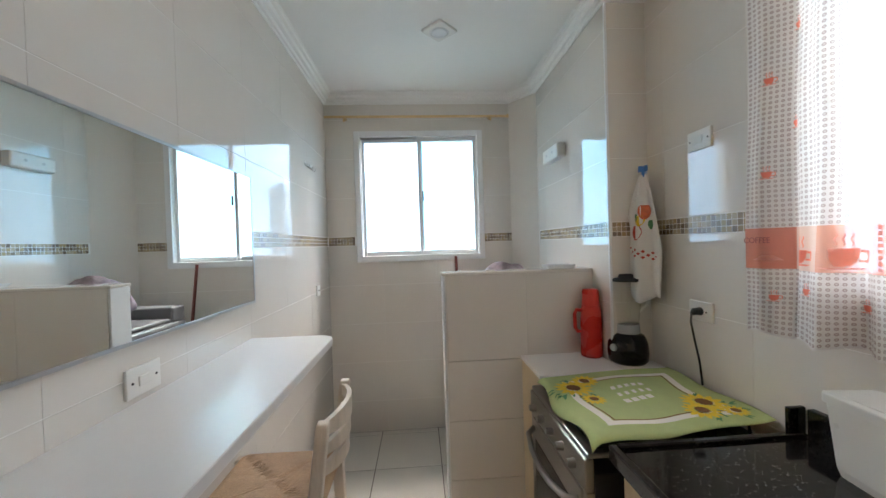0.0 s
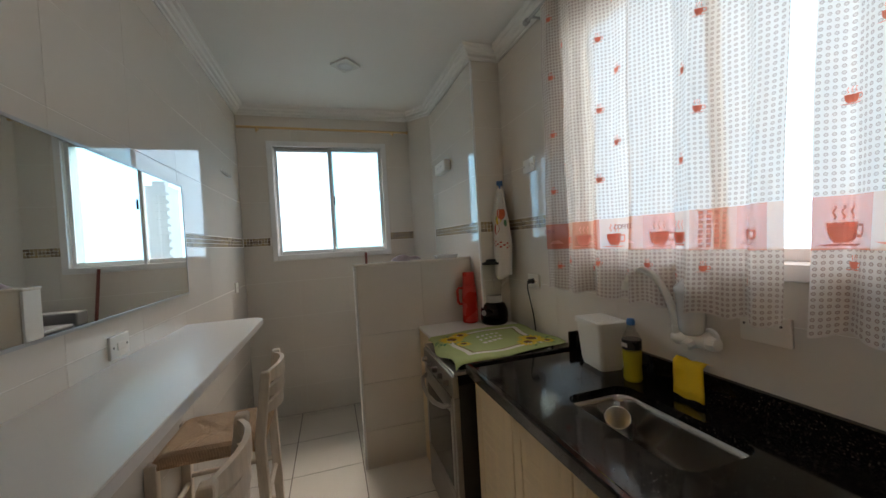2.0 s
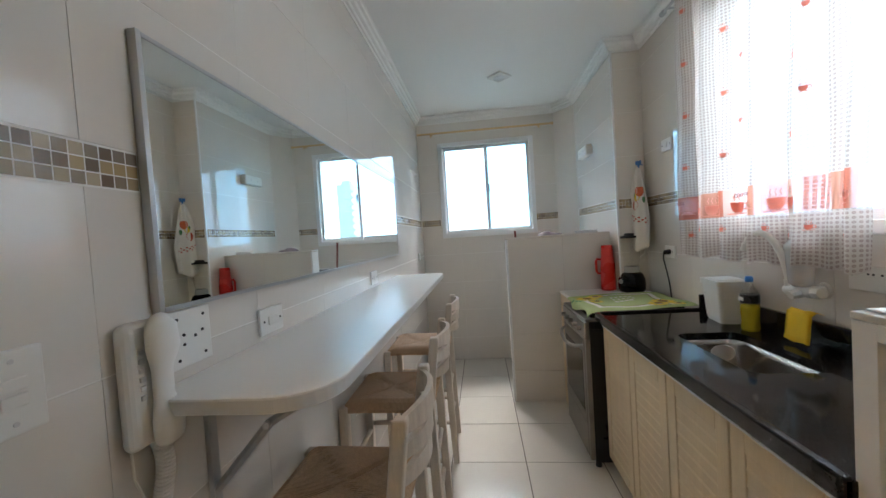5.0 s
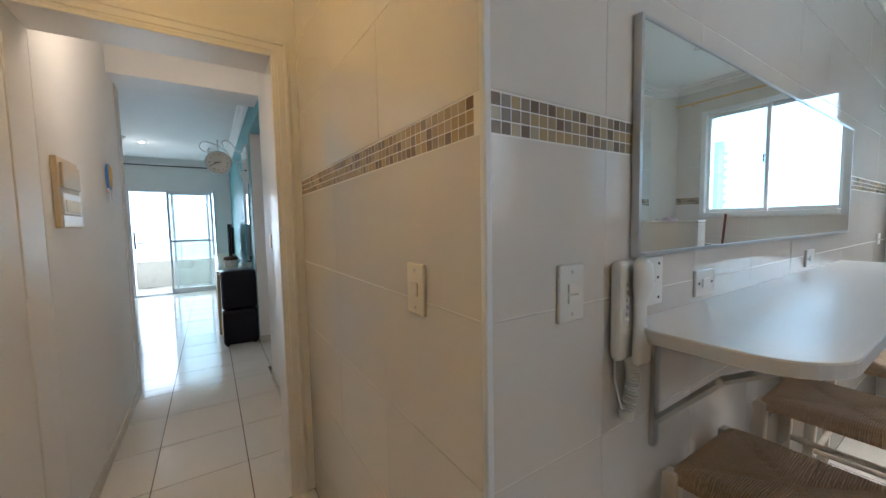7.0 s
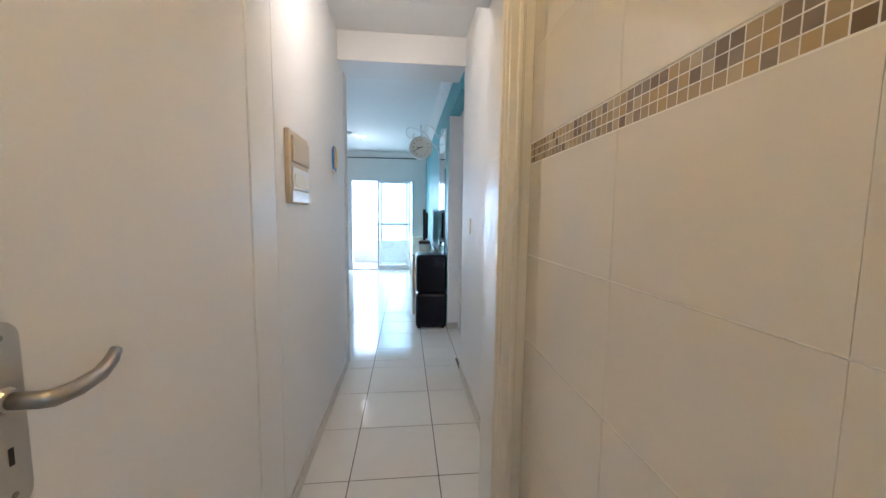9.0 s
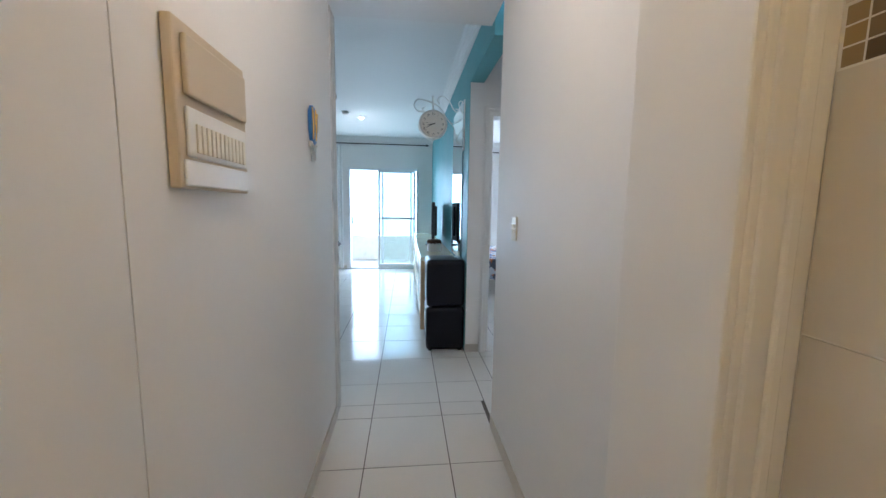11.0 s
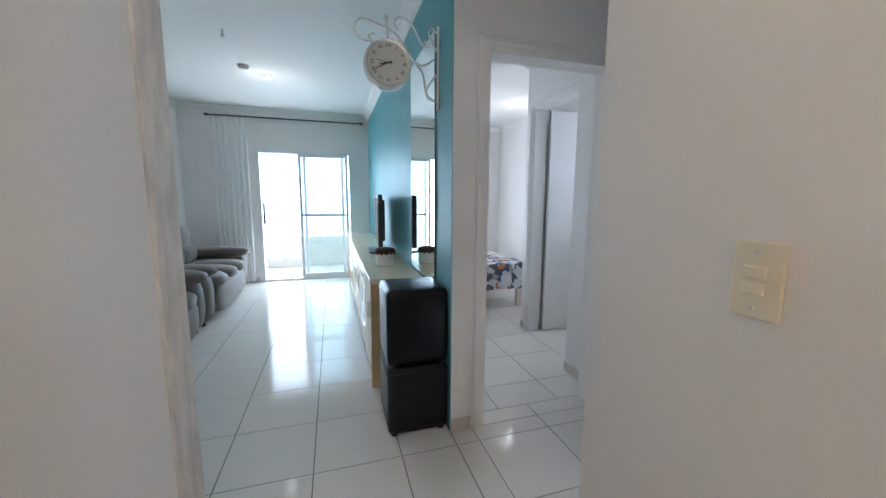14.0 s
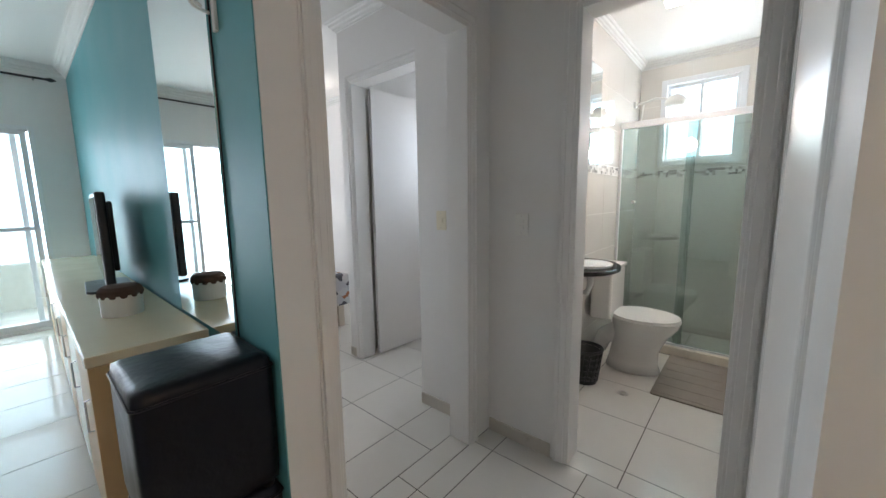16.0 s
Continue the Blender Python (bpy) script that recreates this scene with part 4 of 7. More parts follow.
def cpos(s, t):
    # s across from the aisle to the wall, t along from the near to the far side
    u = -0.298 + 0.612 * s + 0.012 * math.sin(9 * t)
    v = -0.235 + 0.50 * t + (1 - s) * (-0.012) + s * 0.035 + 0.006 * math.sin(13 * s)
    return u, v


bm = cloth_patch(cpos, 40, 34, 0.0)
r = bmesh.ops.extrude_face_region(bm, geom=bm.faces[:])
for g in r["geom"]:
    if isinstance(g, bmesh.types.BMVert):
        g.co.z += 0.0025
part("cloth", bm, M_GREEN, cl, smooth=True)
LF = 0.0042


def band(s0, t0, s1, t1, m, nm="printed_border", lift=LF):
    part(nm, cloth_patch(lambda a, b: cpos(s0 + (s1 - s0) * a, t0 + (t1 - t0) * b), 16, 16, lift), m, cl)


for m, o, w, lf in ((M_WCLOTH, 0.13, 0.045, LF), (M_BROWN, 0.18, 0.010, LF + 0.0004)):
    band(o, o, 1 - o, o + w * 1.1, m, lift=lf); band(o, 1 - o - w * 1.1, 1 - o, 1 - o, m, lift=lf)
    band(o, o + w * 1.1, o + w, 1 - o - w * 1.1, m, lift=lf); band(1 - o - w, o + w * 1.1, 1 - o, 1 - o - w * 1.1, m, lift=lf)


def flower(s, t, r, lift=LF + 0.001):
    u, v = cpos(s, t)
    for n, rr, m, nm, dz in ((13, r, M_YELLOW, "printed_flower", 0), ):
        bm = bmesh.new()
        for k in range(n):
            a = 2 * math.pi * k / n + s * 5
            ps = []
            for q, w in ((0.3, 0.0), (0.55, 0.16), (0.8, 0.12), (1.0, 0.0), (0.8, -0.12), (0.55, -0.16)):
                x = u + rr * (q * math.cos(a) - w * math.sin(a)); y = v + rr * (q * math.sin(a) + w * math.cos(a))
                ps.append(bm.verts.new((x, y, cloth_z(x, y) + lift + 0.0004 * (k % 2))))
            bm.faces.new(ps)
        part(nm, bm, m, cl)
    bm = bmesh.new()
    ps = [bm.verts.new((u + r * 0.36 * math.cos(a / 12 * 6.283), v + r * 0.36 * math.sin(a / 12 * 6.283), cloth_z(u, v) + lift + 0.002)) for a in range(12)]
    bm.faces.new(ps)
    part("flower_centre", bm, M_BROWN, cl)


M_LEAFP = mat("printed_leaf", (0.10, 0.26, 0.12), 0.9, var=0.2, scale=40)


def leaves(s, t, spread, n):
    u0, v0 = cpos(s, t)
    bm = bmesh.new()
    for k in range(n):
        a, rr = random.uniform(0, 6.28), random.uniform(0.5, 1) * spread
        x0, y0 = u0 + rr * math.cos(a), v0 + rr * math.sin(a)
        b = a + random.uniform(-0.5, 0.5)
        ps = []
        for q, w in ((0, 0), (0.012, 0.006), (0.03, 0), (0.012, -0.006)):
            x, y = x0 + q * math.cos(b) - w * math.sin(b), y0 + q * math.sin(b) + w * math.cos(b)
            ps.append(bm.verts.new((x, y, cloth_z(x, y) + LF + 0.0008)))
        bm.faces.new(ps)
    part("printed_leaves", bm, M_LEAFP, cl)


flower(0.17, 0.72, 0.075); flower(0.27, 0.84, 0.055); flower(0.24, 0.50, 0.045)
flower(0.80, 0.32, 0.075); flower(0.70, 0.20, 0.060); flower(0.87, 0.17, 0.042)
leaves(0.18, 0.68, 0.085, 26); leaves(0.80, 0.26, 0.09, 26)
for row, y0, ww in ((0, 0.63, 5), (1, 0.52, 5), (2, 0.42, 4)):
    for k in range(ww):
        band(0.40 + 0.05 * k + 0.01 * (row % 2), y0, 0.43 + 0.05 * k + 0.004 * row, y0 + 0.05, M_WCLOTH, "printed_writing", LF + 0.0006)

# corner shelf beside the stove
cs = thing("corner_counter", (0.79, 2.07, 0), "small white-topped wooden counter beside the stove", "cabinet")
part("top", box(0.0, -0.15, 0.872, 0.398, 0.152, 0.892, 0.003), M_LAM, cs)
part("top", box(0.399, -0.15, 0.872, 0.598, -0.034, 0.892, 0.003), M_LAM, cs)
part("side_panel", box(0.004, -0.148, 0.001, 0.022, 0.15, 0.871, 0.002), M_CAB, cs)
part("side_panel", box(0.023, -0.148, 0.001, 0.39, -0.132, 0.871, 0.002), M_CAB, cs)

# thermos
th = thing("thermos_flask", (1.140, 2.150, 0.892), "red plastic thermos flask with a loop handle", "thermos")
part("body", turn([(0, 0), (0.045, 0), (0.052, 0.006), (0.053, 0.02), (0.052, 0.16), (0.048, 0.24), (0.043, 0.262), (0, 0.262)], 28), M_RED, th, smooth=True)
part("cup_lid", turn([(0.044, 0), (0.043, 0.003), (0.040, 0.07), (0.036, 0.08), (0, 0.082)], 28, at=(0, 0, 0.2625)), M_RED, th, smooth=True)
part("handle", tube([(-0.045, 0, 0.235), (-0.075, 0, 0.24), (-0.085, 0, 0.22), (-0.083, 0, 0.15), (-0.07, 0, 0.13), (-0.05, 0, 0.13)], 0.009, 10), M_RED, th, smooth=True)

# blender
M_GLOSSB = mat("gloss_black_plastic", (0.004, 0.004, 0.005), 0.12, spec=0.35)
bl = thing("blender", (1.270, 2.045, 0.892), "black countertop blender with a clear jar and dark lid", "blender")
part("motor_base", turn([(0, 0), (0.078, 0), (0.088, 0.012), (0.092, 0.05), (0.088, 0.095), (0.074, 0.13), (0.055, 0.142), (0, 0.142)], 28), M_GLOSSB, bl, smooth=True)
part("dial", tube([(-0.085, -0.03, 0.08), (-0.094, -0.033, 0.08)], [0.018, 0.016], 14), M_ALUG, bl)
M_JAR = glass("jar_plastic", (0.92, 0.92, 0.90), 0.09, 0.06)
part("collar", turn([(0.056, 0.1425), (0.053, 0.185), (0.0, 0.186)], 24), mat("smoked_plastic", (0.45, 0.45, 0.46), 0.25), bl)
part("jar", shell([[(r * math.cos(k * 6.2832 / 24), r * math.sin(k * 6.2832 / 24), z) for k in range(24)] for r, z in ((0.072, 0.39), (0.065, 0.33), (0.055, 0.22), (0.05, 0.187), (0.047, 0.191))]), M_JAR, bl, smooth=True)
part("jar_handle", tube([(0.065, 0, 0.39), (0.10, 0, 0.385), (0.112, 0, 0.35), (0.10, 0, 0.27), (0.06, 0, 0.24)], 0.010, 8), mat("frosted_plastic", (0.70, 0.68, 0.64), 0.3), bl, smooth=True)
part("lid", turn([(0.074, 0.391), (0.074, 0.405), (0.045, 0.41), (0.04, 0.425), (0, 0.426)], 24), M_BLACK, bl, smooth=True)

# hanging tea towel
tw = thing("hanging_tea_towel", (1.345, 1.99, 1.80), "white tea towel printed with fruit, hung on a blue clip", "tea towel", rz=30)
bm = bmesh.new()
NU, NV = 20, 26
g = []
for j in range(NV + 1):
    v = j / NV
    z = -0.02 - 0.56 * v
    w = 0.015 + 0.088 * min(1, v * 1.6) ** 0.8
    g.append([])
    for i in range(NU + 1):
        u = -1 + 2 * i / NU
        x = -0.03 - 0.018 * math.sin(u * 5.5 + 0.5) * (0.4 + v) - 0.01 * v
        g[-1].append(bm.verts.new((x, u * w + 0.02 * v * u * u, z - 0.06 * v * max(0, 0.6 - abs(u - 0.1)))))
for j in range(NV):
    for i in range(NU):
        bm.faces.new((g[j][i], g[j][i + 1], g[j + 1][i + 1], g[j + 1][i]))
r = bmesh.ops.extrude_face_region(bm, geom=bm.faces[:])
for q in r["geom"]:
    if isinstance(q, bmesh.types.BMVert):
        q.co.x += 0.003
part("cloth", bm, M_WCLOTH, tw, smooth=True)


def towel_dot(y, z, ry, rz_, m, nm, n=14):
    bm = bmesh.new()
    c = []
    for k in range(n):
        a = 6.2832 * k / n
        yy, zz = y + ry * math.cos(a), z + rz_ * math.sin(a) * (1 + 0.15 * math.sin(3 * a))
        v = (-0.02 - zz) / 0.56
        u = yy / max(0.02, 0.015 + 0.088 * min(1, v * 1.6) ** 0.8)
        c.append(bm.verts.new((-0.03 - 0.018 * math.sin(u * 5.5 + 0.5) * (0.4 + v) - 0.01 * v - 0.0025, yy, zz)))
    bm.faces.new(c)
    part(nm, bm, m, tw)


M_ORANGE = mat("orange_print", (0.68, 0.16, 0.07), 0.9, var=0.3, scale=60)
M_REDP = mat("red_print", (0.55, 0.08, 0.05), 0.9, var=0.25, scale=60)
towel_dot(-0.008, -0.19, 0.026, 0.034, M_ORANGE, "printed_fruit")
towel_dot(0.012, -0.23, 0.022, 0.025, M_YELLOW, "printed_fruit")
towel_dot(0.028, -0.285, 0.028, 0.034, M_REDP, "printed_fruit")
towel_dot(-0.03, -0.25, 0.012, 0.022, M_LEAFP, "printed_leaf")
towel_dot(0.03, -0.215, 0.010, 0.018, M_LEAFP, "printed_leaf")
for a in range(9):
    for b in range(3):
        if (a + b) % 2 == 0:
            towel_dot(-0.068 + a * 0.0165, -0.39 + a * 0.004 - b * 0.014, 0.008, 0.007, M_REDP, "printed_check", 4)
part("clip", box(-0.03, -0.006, -0.03, -0.016, 0.006, 0.02, 0.003), M_BLUE, tw)
part("clip_wing", box(-0.026, -0.022, -0.005, -0.021, -0.004, 0.024, 0.002), M_BLUE, tw)
part("clip_wing", box(-0.026, 0.004, -0.005, -0.021, 0.022, 0.024, 0.002), M_BLUE, tw)
part("hook", tube([(0.045, 0.02, 0.0), (-0.018, 0, 0.0)], 0.004), M_BLUE, tw)

# storage box, soap, tap, sponge
bx = thing("storage_box", (1.305, 1.085, 0.902), "white plastic box with a lid beside the sink", "container", rz=-8)
part("body", shell([[(x, y, 0.172) for x, y in rrect(-0.062, -0.088, 0.062, 0.088, 0.015)], [(x, y, 0.02) for x, y in rrect(-0.052, -0.076, 0.052, 0.076, 0.015)], [(x, y, 0.0) for x, y in rrect(-0.047, -0.071, 0.047, 0.071, 0.015)]]), M_WPLAST, bx)
part("lid", poly_prism(rrect(-0.068, -0.094, 0.068, 0.094, 0.017), 0.173, 0.196, 0.004), M_WPLAST, bx)
part("lid_panel", poly_prism(rrect(-0.05, -0.06, 0.05, 0.06, 0.01), 0.1965, 0.1985, 0.001), M_WPLAST, bx)

M_SOAPL = mat("yellow_soap", (0.60, 0.50, 0.03), 0.08, var=0.05, scale=20)
M_SOAPL.node_tree.nodes["Principled BSDF"].inputs["Transmission Weight"].default_value = 0.15
sb = thing("soap_bottle", (1.295, 0.915, 0.902), "clear bottle of yellow dish soap with a blue cap", "bottle")
part("liquid", turn([(0, 0), (0.030, 0), (0.033, 0.008), (0.031, 0.05), (0.033, 0.09), (0.032, 0.112), (0, 0.112)], 24), M_SOAPL, sb, smooth=True)
part("bottle", shell([[(r * math.cos(k * 6.2832 / 24), r * math.sin(k * 6.2832 / 24), z) for k in range(24)] for r, z in ((0.013, 0.205), (0.014, 0.19), (0.022, 0.178), (0.031, 0.158), (0.0335, 0.1125))]), M_JAR, sb, smooth=True)
part("label", turn([(0.0338, 0.118), (0.0338, 0.152), (0.0335, 0.153)], 24), M_BLACK, sb, "dark blue-black front label")
part("label_mark", box(-0.036, -0.014, 0.128, -0.0335, 0.014, 0.143, 0.001), M_WPLAST, sb)
part("cap", turn([(0.014, 0.2055), (0.015, 0.218), (0.011, 0.228), (0, 0.229)], 16), M_BLUE, sb)

tp = thing("wall_tap", (XR, 0.66, 1.10), "white plastic wall tap with a swan-neck spout and filter", "tap")
part("wall_flange", tube([(0, 0.03, 0), (-0.008, 0.03, 0)], [0.030, 0.026], 18), M_WPLAST, tp)
part("inlet", tube([(-0.008, 0.03, 0), (-0.06, 0.03, 0.0)], [0.018, 0.018], 16), M_WPLAST, tp, smooth=True)
part("body", tube([(-0.07, -0.012, 0.002), (-0.07, 0.0, 0.0), (-0.07, 0.05, 0.0), (-0.07, 0.085, -0.002), (-0.07, 0.102, 0.0)], [0.016, 0.020, 0.019, 0.022, 0.016], 16), M_WPLAST, tp, smooth=True)
part("knob", tube([(-0.07, -0.013, 0.002), (-0.072, -0.022, 0.003), (-0.073, -0.045, 0.005)], [0.016, 0.023, 0.019], 8), M_WPLAST, tp)
part("knob", tube([(-0.088, 0.028, -0.006), (-0.115, 0.028, -0.012)], [0.018, 0.014], 8), M_WPLAST, tp)
sp_pts = [(-0.07, 0.085, 0.0), (-0.07, 0.087, 0.03), (-0.071, 0.097, 0.075), (-0.073, 0.115, 0.125), (-0.077, 0.142, 0.175), (-0.082, 0.170, 0.203), (-0.087, 0.200, 0.213), (-0.091, 0.230, 0.205), (-0.095, 0.253, 0.185), (-0.097, 0.263, 0.160)]
part("spout", tube(sp_pts, 0.012, 14), M_WPLAST, tp, smooth=True)
part("collar", tube([(-0.07, 0.085, 0.012), (-0.07, 0.087, 0.036)], 0.017, 14), M_WPLAST, tp)
part("aerator", tube([(-0.097, 0.262, 0.168), (-0.098, 0.265, 0.138)], [0.015, 0.018], 14), M_WPLAST, tp)
M_FILT = mat("translucent_white_plastic", (0.74, 0.75, 0.76), 0.25, var=0.03, scale=10)
part("filter_body", turn([(0.022, 0.018), (0.034, 0.030), (0.036, 0.05), (0.041, 0.150), (0.044, 0.152), (0.044, 0.168), (0.036, 0.174), (0.014, 0.200), (0.010, 0.208), (0, 0.209)], 28, at=(-0.072, 0.036, 0)), M_FILT, tp, smooth=True)

sp = thing("sink_cloth", (1.355, 0.72, 0.985), "yellow sponge cloth draped over the granite backsplash", "cloth")
bm = bmesh.new()
prof = [(0.022, 0.028), (0.0, 0.036), (-0.02, 0.026), (-0.032, -0.01), (-0.042, -0.045), (-0.052, -0.070)]
g = [[bm.verts.new((x, -0.05 + 0.10 * i / 8 + z * 0.25, z + 0.003 * math.sin(i))) for i in range(9)] for x, z in prof]
for a, b in zip(g, g[1:]):
    for i in range(8):
        bm.faces.new((a[i], a[i + 1], b[i + 1], b[i]))
r = bmesh.ops.extrude_face_region(bm, geom=bm.faces[:])
for q in r["geom"]:
    if isinstance(q, bmesh.types.BMVert):
        q.co += Vector((-0.006, 0, 0.002))
part("cloth", bm, M_YSPONGE, sp, smooth=True)

# ---- kitchen curtain ----
M_TEXT = mat("dark_red_lettering", (0.34, 0.07, 0.05), 0.9)
CELL = 0.118      # width of one printed picture in the band


def curtain_material(name):
    m = bpy.data.materials.new(name)
    m.use_nodes = True
    n, l = m.node_tree.nodes, m.node_tree.links
    b = n["Principled BSDF"]
    b.inputs["Roughness"].default_value = 0.9
    uv = n.new("ShaderNodeUVMap"); uv.uv_map = "cloth"
    sep = n.new("ShaderNodeSeparateXYZ"); l.new(uv.outputs[0], sep.inputs[0])

    def mth(op, a, c=None, d=None):
        k = n.new("ShaderNodeMath"); k.operation = op
        for i, v in enumerate((a, c, d)):
            if v is None:
                continue
            if isinstance(v, (int, float)):
                k.inputs[i].default_value = v
            else:
                l.new(v, k.inputs[i])
        return k.outputs[0]

    u, v = sep.outputs[0], sep.outputs[1]
    fu = mth("SUBTRACT", mth("FRACT", mth("DIVIDE", u, 0.0142)), 0.5)
    fv = mth("SUBTRACT", mth("FRACT", mth("DIVIDE", v, 0.0142)), 0.5)
    rr = mth("SQRT", mth("ADD", mth("MULTIPLY", fu, fu), mth("MULTIPLY", fv, fv)))
    dot = mth("MULTIPLY", mth("LESS_THAN", rr, 0.31), mth("SUBTRACT", 0.9, mth("MULTIPLY", mth("LESS_THAN", rr, 0.15), 0.45)))
    inband = mth("MULTIPLY", mth("GREATER_THAN", v, 1.385), mth("LESS_THAN", v, 1.505))
    third = mth("FRACT", mth("DIVIDE", mth("ADD", mth("FLOOR", mth("DIVIDE", u, CELL)), 0.5), 3.0))
    col = n.new("ShaderNodeValToRGB"); col.color_ramp.interpolation = "CONSTANT"
    col.color_ramp.elements[0].color = (0.72, 0.23, 0.15, 1)
    col.color_ramp.elements[1].position, col.color_ramp.elements[1].color = 0.33, (0.80, 0.56, 0.46, 1)
    e = col.color_ramp.elements.new(0.66); e.color = (0.77, 0.36, 0.25, 1)
    l.new(third, col.inputs[0])
    m1 = n.new("ShaderNodeMix"); m1.data_type = "RGBA"
    l.new(dot, m1.inputs["Factor"]); m1.inputs["A"].default_value = (0.82, 0.78, 0.76, 1); m1.inputs["B"].default_value = (0.46, 0.36, 0.33, 1)
    m2 = n.new("ShaderNodeMix"); m2.data_type = "RGBA"
    l.new(inband, m2.inputs["Factor"]); l.new(m1.outputs["Result"], m2.inputs["A"]); l.new(col.outputs[0], m2.inputs["B"])
    l.new(m2.outputs["Result"], b.inputs["Base Color"])
    tr = n.new("ShaderNodeBsdfTranslucent"); l.new(m2.outputs["Result"], tr.inputs[0])
    ms = n.new("ShaderNodeMixShader"); ms.inputs[0].default_value = 0.26
    l.new(b.outputs[0], ms.inputs[1]); l.new(tr.outputs[0], ms.inputs[2])
    sh_ = n.new("ShaderNodeBsdfTransparent")
    mt = n.new("ShaderNodeMixShader"); mt.inputs[0].default_value = 0.15
    l.new(ms.outputs[0], mt.inputs[1]); l.new(sh_.outputs[0], mt.inputs[2])
    l.new(mt.outputs[0], n["Material Output"].inputs[0])
    return m


M_CUP = mat("red_cup_print", (0.74, 0.20, 0.14), 0.9, var=0.2, scale=60)
n_, l_ = M_CUP.node_tree.nodes, M_CUP.node_tree.links
t_ = n_.new("ShaderNodeBsdfTranslucent"); t_.inputs[0].default_value = (0.85, 0.26, 0.18, 1)
s_ = n_.new("ShaderNodeMixShader"); l_.new(n_["Principled BSDF"].outputs[0], s_.inputs[1]); l_.new(t_.outputs[0], s_.inputs[2])
l_.new(s_.outputs[0], n_["Material Output"].inputs[0])


M_MUG = mat("pale_mug_print", (0.80, 0.42, 0.33), 0.9, var=0.2, scale=60)
n_, l_ = M_MUG.node_tree.nodes, M_MUG.node_tree.links
t_ = n_.new("ShaderNodeBsdfTranslucent"); t_.inputs[0].default_value = (0.90, 0.45, 0.36, 1)
s_ = n_.new("ShaderNodeMixShader"); s_.inputs[0].default_value = 0.6; l_.new(n_["Principled BSDF"].outputs[0], s_.inputs[1]); l_.new(t_.outputs[0], s_.inputs[2])
l_.new(s_.outputs[0], n_["Material Output"].inputs[0])


M_PRINT = curtain_material("curtain_print")


def fold(y, seed):
    return 0.026 * math.sin(y * 34 + seed + 0.6 * math.sin(y * 5)) + 0.009 * math.sin(y * 81 + seed * 2) + 0.006 * math.sin(y * 17)


